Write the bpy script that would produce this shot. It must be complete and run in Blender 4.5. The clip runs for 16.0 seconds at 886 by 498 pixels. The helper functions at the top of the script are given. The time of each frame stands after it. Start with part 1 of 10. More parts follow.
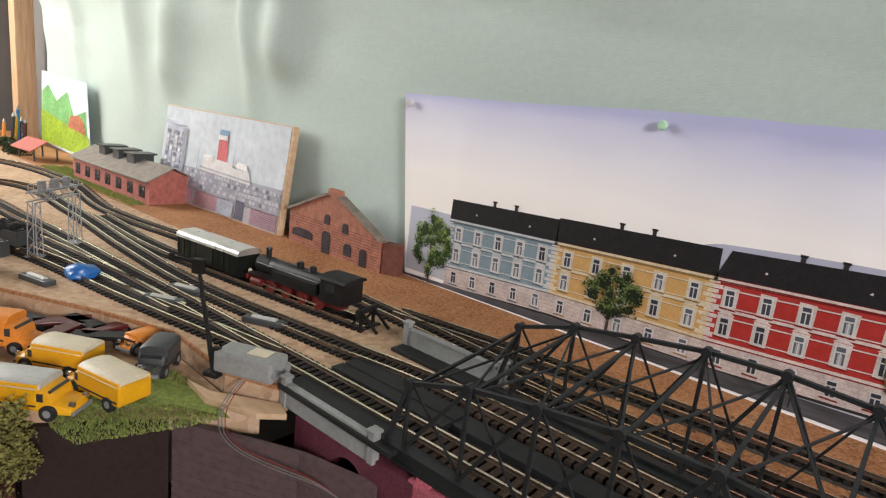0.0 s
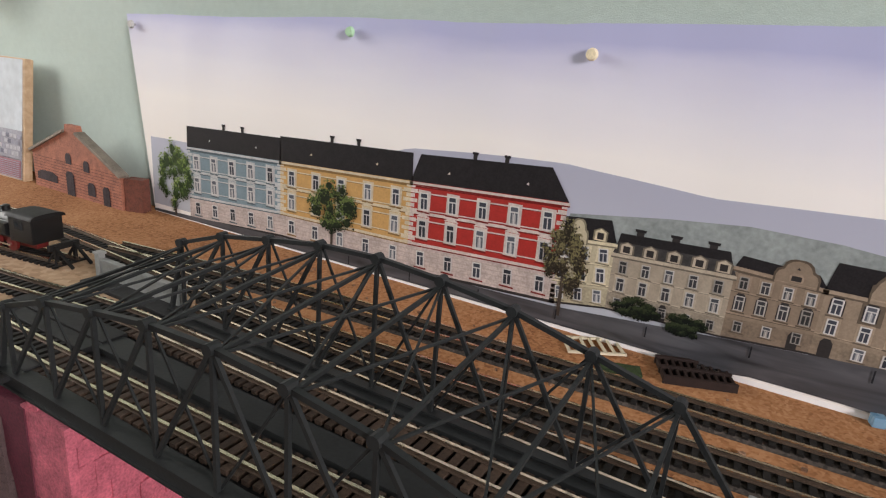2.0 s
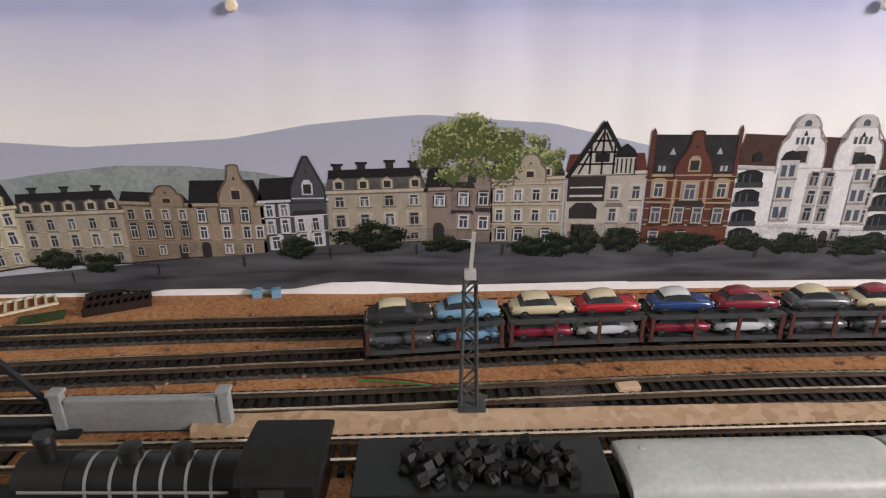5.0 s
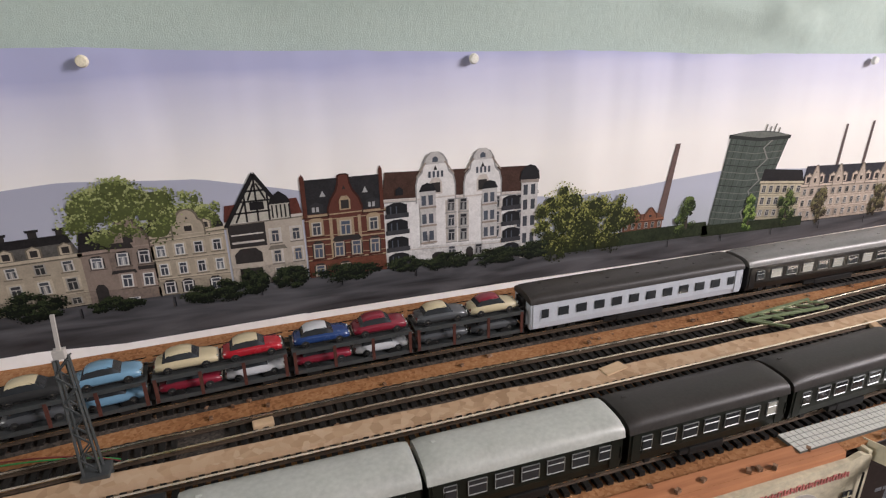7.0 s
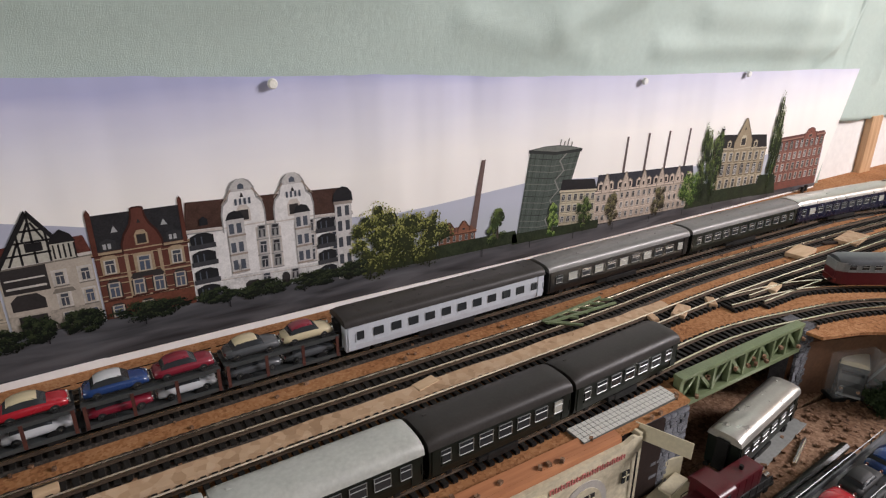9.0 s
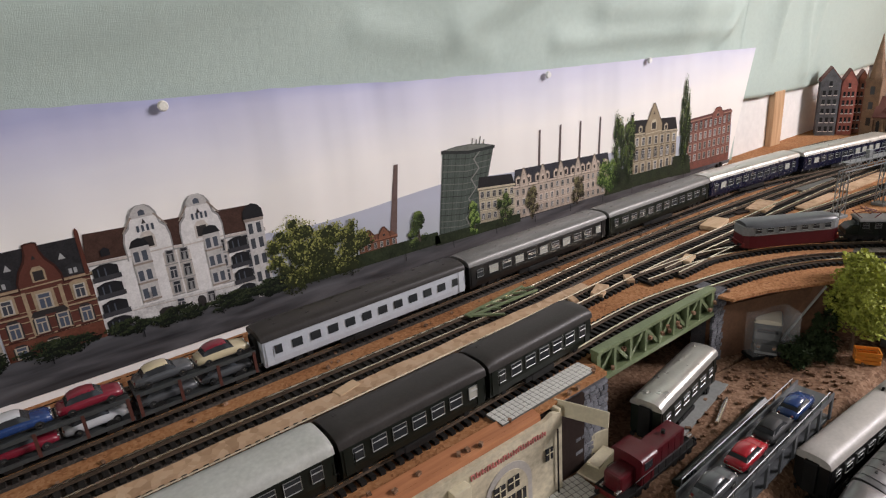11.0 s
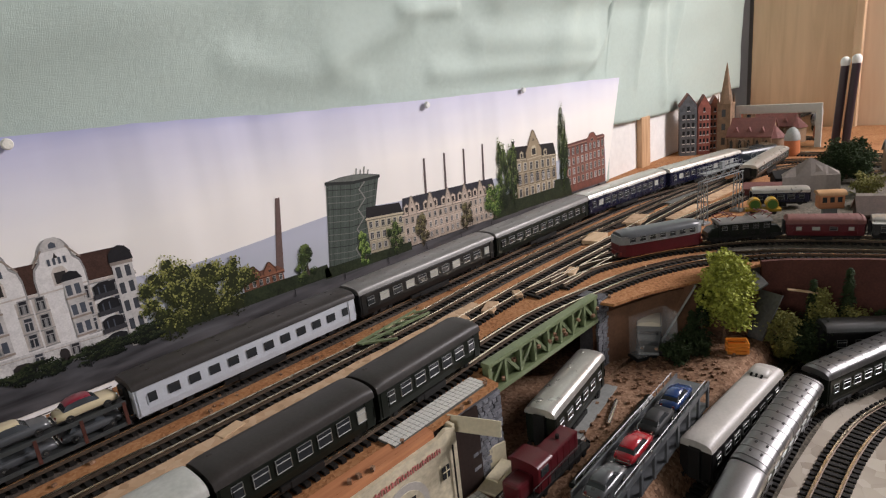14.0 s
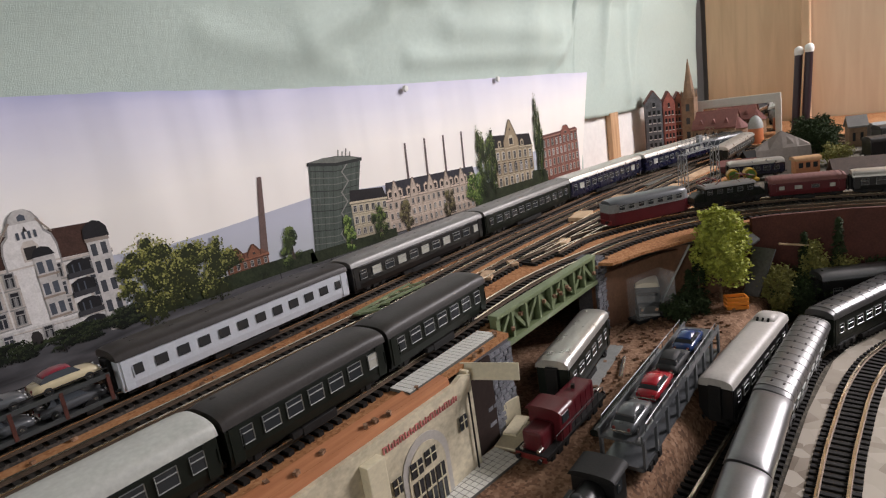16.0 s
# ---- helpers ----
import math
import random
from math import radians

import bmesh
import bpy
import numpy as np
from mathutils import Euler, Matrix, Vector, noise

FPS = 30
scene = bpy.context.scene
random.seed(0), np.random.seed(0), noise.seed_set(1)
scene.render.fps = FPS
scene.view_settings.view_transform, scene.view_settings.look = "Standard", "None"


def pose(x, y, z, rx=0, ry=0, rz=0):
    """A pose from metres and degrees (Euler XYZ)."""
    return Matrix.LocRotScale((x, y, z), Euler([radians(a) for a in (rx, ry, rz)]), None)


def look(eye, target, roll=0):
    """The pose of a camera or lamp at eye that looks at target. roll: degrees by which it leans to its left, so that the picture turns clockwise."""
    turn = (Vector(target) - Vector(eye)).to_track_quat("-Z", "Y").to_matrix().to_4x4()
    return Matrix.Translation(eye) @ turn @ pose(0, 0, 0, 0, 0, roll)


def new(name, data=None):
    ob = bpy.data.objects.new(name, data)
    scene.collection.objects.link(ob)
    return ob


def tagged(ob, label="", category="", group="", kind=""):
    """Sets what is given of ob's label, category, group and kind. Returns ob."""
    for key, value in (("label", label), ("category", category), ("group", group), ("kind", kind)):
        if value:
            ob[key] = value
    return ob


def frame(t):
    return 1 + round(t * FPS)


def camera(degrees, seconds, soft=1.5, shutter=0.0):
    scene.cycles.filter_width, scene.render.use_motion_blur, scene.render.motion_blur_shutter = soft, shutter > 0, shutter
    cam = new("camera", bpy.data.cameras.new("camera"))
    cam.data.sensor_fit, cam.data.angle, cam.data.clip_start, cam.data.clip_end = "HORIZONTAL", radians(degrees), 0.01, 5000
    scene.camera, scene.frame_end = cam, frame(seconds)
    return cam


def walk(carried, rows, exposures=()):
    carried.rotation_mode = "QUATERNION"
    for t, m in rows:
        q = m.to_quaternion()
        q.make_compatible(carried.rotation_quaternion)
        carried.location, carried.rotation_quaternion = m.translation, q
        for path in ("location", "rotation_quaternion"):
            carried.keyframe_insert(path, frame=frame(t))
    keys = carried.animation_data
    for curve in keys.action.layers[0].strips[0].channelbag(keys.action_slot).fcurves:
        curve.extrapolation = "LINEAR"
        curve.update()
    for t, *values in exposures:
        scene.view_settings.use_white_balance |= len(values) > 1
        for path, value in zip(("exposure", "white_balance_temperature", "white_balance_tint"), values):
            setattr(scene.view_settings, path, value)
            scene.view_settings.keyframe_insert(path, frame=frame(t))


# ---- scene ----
cam = camera(72.5, 16.0, soft=1.2, shutter=0.0)
PATH = [
    (0, (-0.1713, -0.6141, 0.2392), (-1.5824, 1.1235, -0.2898), 6.8),
    (0.5, (-0.1530, -0.5784, 0.2369), (-1.5191, 1.1730, -0.3576), 6.6),
    (1, (-0.1127, -0.5531, 0.2380), (-1.4145, 1.2339, -0.3967), 5.8),
    (1.5, (-0.0598, -0.5313, 0.2346), (-1.2293, 1.3351, -0.4255), 5.4),
    (2, (-0.0057, -0.5025, 0.2277), (-1.0672, 1.4180, -0.4634), 4.8),
    (2.5, (0.0345, -0.4807, 0.2208), (-0.8912, 1.5053, -0.4761), 4.3),
    (3, (0.0885, -0.4818, 0.2173), (-0.5773, 1.5950, -0.5152), 4.4),
    (3.5, (0.1207, -0.4979, 0.2254), (-0.2495, 1.6376, -0.5439), 4.7),
    (3.7, (0.1334, -0.5014, 0.2254), (-0.1530, 1.6422, -0.5566), 4.4),
    (5.8, (0.3277, -0.5382, 0.2714), (0.5842, 1.5789, -0.5888), -2.1),
    (6, (0.3438, -0.5416, 0.2760), (0.6693, 1.5709, -0.5738), -2.1),
    (6.5, (0.3876, -0.5612, 0.2898), (0.8671, 1.5260, -0.5497), -1.8),
    (7, (0.4094, -0.5796, 0.2967), (1.0511, 1.4616, -0.5462), -1.3),
    (7.5, (0.4220, -0.5922, 0.3059), (1.2178, 1.4030, -0.5163), -0.6),
    (8, (0.4301, -0.5957, 0.3140), (1.3720, 1.3259, -0.5290), -0),
    (8.5, (0.4427, -0.5957, 0.3209), (1.4904, 1.2650, -0.5336), 0.3),
    (9, (0.4496, -0.5980, 0.3162), (1.5824, 1.2213, -0.5186), 0.2),
    (9.2, (0.4508, -0.5957, 0.3162), (1.6215, 1.1937, -0.5278), 0.1),
    (11.3, (0.4887, -0.6440, 0.2967), (1.7848, 1.0925, -0.4715), -5.6),
    (11.5, (0.4922, -0.6509, 0.3001), (1.8101, 1.0695, -0.4703), -6.2),
    (12, (0.5048, -0.6612, 0.3024), (1.8860, 1.0246, -0.4312), -6.6),
    (12.5, (0.4968, -0.6658, 0.2990), (1.9481, 0.9844, -0.3806), -6.4),
    (13, (0.4956, -0.6693, 0.2944), (2.0102, 0.9349, -0.3576), -6.1),
    (13.5, (0.4945, -0.6624, 0.2840), (2.0309, 0.9246, -0.3588), -6.2),
    (14, (0.4979, -0.6509, 0.2748), (2.0688, 0.9004, -0.3726), -6.2),
    (14.5, (0.4945, -0.6406, 0.2656), (2.1125, 0.8648, -0.3737), -6),
    (15, (0.4910, -0.6279, 0.2346), (2.1540, 0.8303, -0.3979), -6),
    (15.5, (0.4841, -0.6164, 0.2185), (2.1585, 0.8406, -0.3818), -7.1),
    (16, (0.4715, -0.6199, 0.1989), (2.1643, 0.8452, -0.3312), -8.5),
]
walk(cam, [(t, look(eye, target, roll)) for t, eye, target, roll in PATH], exposures=((0, -0.08), (3.5, -0.16), (6, -0.43), (8.5, -0.75), (12, -0.93), (16, -0.89)))

# ---- light: daylight through the west and east windows, south lamp added as fill ----
world = bpy.data.worlds.new("daylight")
scene.world = world
world.use_nodes = True
wn = world.node_tree.nodes
sky = wn.new("ShaderNodeTexSky")
sky.sky_type, sky.sun_disc = "NISHITA", False
sky.sun_elevation, sky.sun_rotation = radians(38), radians(200)
world.node_tree.links.new(sky.outputs[0], wn["Background"].inputs[0])
wn["Background"].inputs[1].default_value = 0.12


def area_lamp(name, at, towards, w, h, power, tint):
    data = bpy.data.lights.new(name, "AREA")
    data.shape, data.size, data.size_y, data.energy, data.color = "RECTANGLE", w, h, power, tint
    ob = new(name, data)
    ob.matrix_world = look(at, towards)
    return ob


area_lamp("window_light_west", (-2.52, -0.9, 0.8), (-1.2, -0.35, 0.1), 1.2, 1.0, 49, (1.0, 0.96, 0.92))
# added frontal fill; no window is known on this side
area_lamp("fill_light_south", (1.0, -2.42, 0.95), (1.0, -0.2, 0.05), 1.5, 1.0, 3, (1.0, 0.94, 0.94))
area_lamp("window_light_east", (2.66, -1.38, 1.02), (1.5, -0.2, 0.08), 1.0, 0.6, 148, (1.0, 0.93, 0.96))
scene.view_settings.exposure = 0.0

# ---- materials ----
def mat(name, colour, rough=0.6, metal=0.0, grain=0.12, size=60.0, bump=0.15, coat=0.0, second=None, island=0.0):
    """A paint, wood, stone or metal: base colour broken up at two scales, with fine relief."""
    m = bpy.data.materials.new(name)
    m.use_nodes = True
    t = m.node_tree
    b = t.nodes["Principled BSDF"]
    b.inputs["Roughness"].default_value, b.inputs["Metallic"].default_value = rough, metal
    b.inputs["Coat Weight"].default_value = coat
    co = t.nodes.new("ShaderNodeTexCoord")
    n1, n2 = t.nodes.new("ShaderNodeTexNoise"), t.nodes.new("ShaderNodeTexNoise")
    n1.inputs["Scale"].default_value, n1.inputs["Detail"].default_value = size, 5
    n2.inputs["Scale"].default_value, n2.inputs["Detail"].default_value = size * 7, 3
    add = t.nodes.new("ShaderNodeMath")
    add.operation = "MULTIPLY_ADD"
    add.inputs[1].default_value = 0.5
    for n in (n1, n2):
        t.links.new(co.outputs["Object"], n.inputs["Vector"])
    t.links.new(n2.outputs[0], add.inputs[0])
    half = t.nodes.new("ShaderNodeMath")
    half.operation = "MULTIPLY"
    half.inputs[1].default_value = 0.5
    t.links.new(n1.outputs[0], half.inputs[0])
    t.links.new(half.outputs[0], add.inputs[2])
    ramp = t.nodes.new("ShaderNodeValToRGB")
    ramp.color_ramp.elements[0].position, ramp.color_ramp.elements[1].position = 0.34, 0.66
    dark = [c * (1 - grain * 1.6) for c in colour]
    light = [min(1, c * (1 + grain)) for c in colour] if second is None else second
    ramp.color_ramp.elements[0].color, ramp.color_ramp.elements[1].color = (*dark, 1), (*light, 1)
    t.links.new(add.outputs[0], ramp.inputs[0])
    out = ramp.outputs[0]
    if island:
        info, hsv = t.nodes.new("ShaderNodeObjectInfo"), t.nodes.new("ShaderNodeHueSaturation")
        mr = t.nodes.new("ShaderNodeMapRange")
        mr.inputs[3].default_value, mr.inputs[4].default_value = 1 - island, 1 + island
        t.links.new(info.outputs["Random"], mr.inputs[0])
        t.links.new(mr.outputs[0], hsv.inputs["Value"])
        t.links.new(out, hsv.inputs["Color"])
        out = hsv.outputs[0]
    t.links.new(out, b.inputs["Base Color"])
    rr = t.nodes.new("ShaderNodeMapRange")
    rr.inputs[3].default_value, rr.inputs[4].default_value = max(0.02, rough - 0.1), min(1, rough + 0.1)
    t.links.new(n1.outputs[0], rr.inputs[0])
    t.links.new(rr.outputs[0], b.inputs["Roughness"])
    if bump:
        bp = t.nodes.new("ShaderNodeBump")
        bp.inputs["Strength"].default_value, bp.inputs["Distance"].default_value = bump, 0.002
        t.links.new(add.outputs[0], bp.inputs["Height"])
        t.links.new(bp.outputs[0], b.inputs["Normal"])
    return m


def cork_material(name, dark, mid, light, scale=420):
    m = mat(name, mid, 0.95, 0, 0.2, 30, 0.5)
    t = m.node_tree
    b = t.nodes["Principled BSDF"]
    co = t.nodes.new("ShaderNodeTexCoord")
    v, big = t.nodes.new("ShaderNodeTexVoronoi"), t.nodes.new("ShaderNodeTexNoise")
    v.inputs["Scale"].default_value, big.inputs["Scale"].default_value = scale, 9
    big.inputs["Detail"].default_value = 8
    t.links.new(co.outputs["Object"], v.inputs["Vector"])
    t.links.new(co.outputs["Object"], big.inputs["Vector"])
    bw = t.nodes.new("ShaderNodeRGBToBW")
    t.links.new(v.outputs["Color"], bw.inputs[0])
    mx = t.nodes.new("ShaderNodeMath")
    mx.operation, mx.inputs[1].default_value = "MULTIPLY_ADD", 0.45
    t.links.new(bw.outputs[0], mx.inputs[0])
    sc = t.nodes.new("ShaderNodeMath")
    sc.operation, sc.inputs[1].default_value = "MULTIPLY", 0.6
    t.links.new(big.outputs[0], sc.inputs[0])
    t.links.new(sc.outputs[0], mx.inputs[2])
    r = t.nodes.new("ShaderNodeValToRGB")
    r.color_ramp.elements[0].position, r.color_ramp.elements[1].position = 0.25, 0.8
    r.color_ramp.elements[0].color, r.color_ramp.elements[1].color = (*dark, 1), (*light, 1)
    e = r.color_ramp.elements.new(0.5)
    e.color = (*mid, 1)
    t.links.new(mx.outputs[0], r.inputs[0])
    t.links.new(r.outputs[0], b.inputs["Base Color"])
    bp = t.nodes["Bump"]
    t.links.new(mx.outputs[0], bp.inputs["Height"])
    bp.inputs["Strength"].default_value = 0.7
    return m


def glass_material(name, tint, rough=0.05):
    m = bpy.data.materials.new(name)
    m.use_nodes = True
    b = m.node_tree.nodes["Principled BSDF"]
    b.inputs["Base Color"].default_value, b.inputs["Roughness"].default_value = (*tint, 1), rough
    b.inputs["Alpha"].default_value = 0.16
    return m


def wood_material(name, a, b2, axis=(1, 12, 12), scale=14, rough=0.5):
    m = mat(name, a, rough, 0, 0.15, 40, 0.1)
    t = m.node_tree
    co, mp, n = t.nodes.new("ShaderNodeTexCoord"), t.nodes.new("ShaderNodeMapping"), t.nodes.new("ShaderNodeTexNoise")
    mp.inputs["Scale"].default_value = axis
    n.inputs["Scale"].default_value, n.inputs["Detail"].default_value, n.inputs["Distortion"].default_value = scale, 6, 0.6
    r = t.nodes.new("ShaderNodeValToRGB")
    r.color_ramp.elements[0].position, r.color_ramp.elements[1].position = 0.3, 0.7
    r.color_ramp.elements[0].color, r.color_ramp.elements[1].color = (*a, 1), (*b2, 1)
    t.links.new(co.outputs["Object"], mp.inputs[0])
    t.links.new(mp.outputs[0], n.inputs["Vector"])
    t.links.new(n.outputs[0], r.inputs[0])
    t.links.new(r.outputs[0], t.nodes["Principled BSDF"].inputs["Base Color"])
    return m


def sky_print(name):
    """Printed sky of the backdrop: lavender above, cream towards the horizon, faint clouds."""
    m = mat(name, (0.6, 0.6, 0.7), 0.55, 0, 0.05, 8, 0.03)
    t = m.node_tree
    co, sep, n = t.nodes.new("ShaderNodeTexCoord"), t.nodes.new("ShaderNodeSeparateXYZ"), t.nodes.new("ShaderNodeTexNoise")
    mp = t.nodes.new("ShaderNodeMapping")
    mp.inputs["Scale"].default_value = (2.5, 1, 9)
    n.inputs["Scale"].default_value, n.inputs["Detail"].default_value = 2.0, 4
    t.links.new(co.outputs["Object"], sep.inputs[0])
    t.links.new(co.outputs["Object"], mp.inputs[0])
    t.links.new(mp.outputs[0], n.inputs["Vector"])
    mr = t.nodes.new("ShaderNodeMapRange")
    mr.inputs[1].default_value, mr.inputs[2].default_value = 0.1, 0.27
    t.links.new(sep.outputs["Z"], mr.inputs[0])
    ad = t.nodes.new("ShaderNodeMath")
    ad.operation, ad.inputs[1].default_value = "MULTIPLY_ADD", 0.22
    t.links.new(n.outputs[0], ad.inputs[0])
    t.links.new(mr.outputs[0], ad.inputs[2])
    r = t.nodes.new("ShaderNodeValToRGB")
    r.color_ramp.elements[0].position, r.color_ramp.elements[1].position = 0.1, 1.05
    r.color_ramp.elements[0].color, r.color_ramp.elements[1].color = (0.86, 0.82, 0.76, 1), (0.42, 0.435, 0.635, 1)
    for p, c in ((0.45, (0.86, 0.83, 0.79, 1)), (0.72, (0.72, 0.715, 0.77, 1)), (0.92, (0.56, 0.562, 0.71, 1))):
        r.color_ramp.elements.new(p).color = c
    t.links.new(ad.outputs[0], r.inputs[0])
    t.links.new(r.outputs[0], t.nodes["Principled BSDF"].inputs["Base Color"])
    # soft creases of the hanging paper
    cr, mc = t.nodes.new("ShaderNodeTexNoise"), t.nodes.new("ShaderNodeMapping")
    mc.inputs["Scale"].default_value = (7, 1, 1.6)
    cr.inputs["Scale"].default_value, cr.inputs["Detail"].default_value = 1.6, 1.5
    t.links.new(co.outputs["Object"], mc.inputs[0])
    t.links.new(mc.outputs[0], cr.inputs["Vector"])
    bp = t.nodes["Bump"]
    bp.inputs["Strength"].default_value, bp.inputs["Distance"].default_value = 0.55, 0.02
    t.links.new(cr.outputs[0], bp.inputs["Height"])
    return m


def hill_print(name):
    """Printed hills: blue along the crest, paler and greener downwards."""
    m = mat(name, (0.4, 0.41, 0.5), 0.55, 0, 0.05, 8, 0.02)
    t = m.node_tree
    co, sep, n = t.nodes.new("ShaderNodeTexCoord"), t.nodes.new("ShaderNodeSeparateXYZ"), t.nodes.new("ShaderNodeTexNoise")
    n.inputs["Scale"].default_value, n.inputs["Detail"].default_value = 11, 5
    t.links.new(co.outputs["Object"], sep.inputs[0])
    t.links.new(co.outputs["Object"], n.inputs["Vector"])
    ad = t.nodes.new("ShaderNodeMath")
    ad.operation, ad.inputs[1].default_value = "MULTIPLY_ADD", 0.02
    t.links.new(n.outputs[0], ad.inputs[0])
    t.links.new(sep.outputs["Z"], ad.inputs[2])
    mr = t.nodes.new("ShaderNodeMapRange")
    mr.inputs[1].default_value, mr.inputs[2].default_value = 0.07, 0.18
    t.links.new(ad.outputs[0], mr.inputs[0])
    r = t.nodes.new("ShaderNodeValToRGB")
    r.color_ramp.elements[0].color, r.color_ramp.elements[1].color = (0.42, 0.44, 0.48, 1), (0.38, 0.39, 0.48, 1)
    for p, c in ((0.3, (0.45, 0.465, 0.54, 1)), (0.6, (0.41, 0.42, 0.5, 1))):
        r.color_ramp.elements.new(p).color = c
    t.links.new(mr.outputs[0], r.inputs[0])
    t.links.new(r.outputs[0], t.nodes["Principled BSDF"].inputs["Base Color"])
    return m


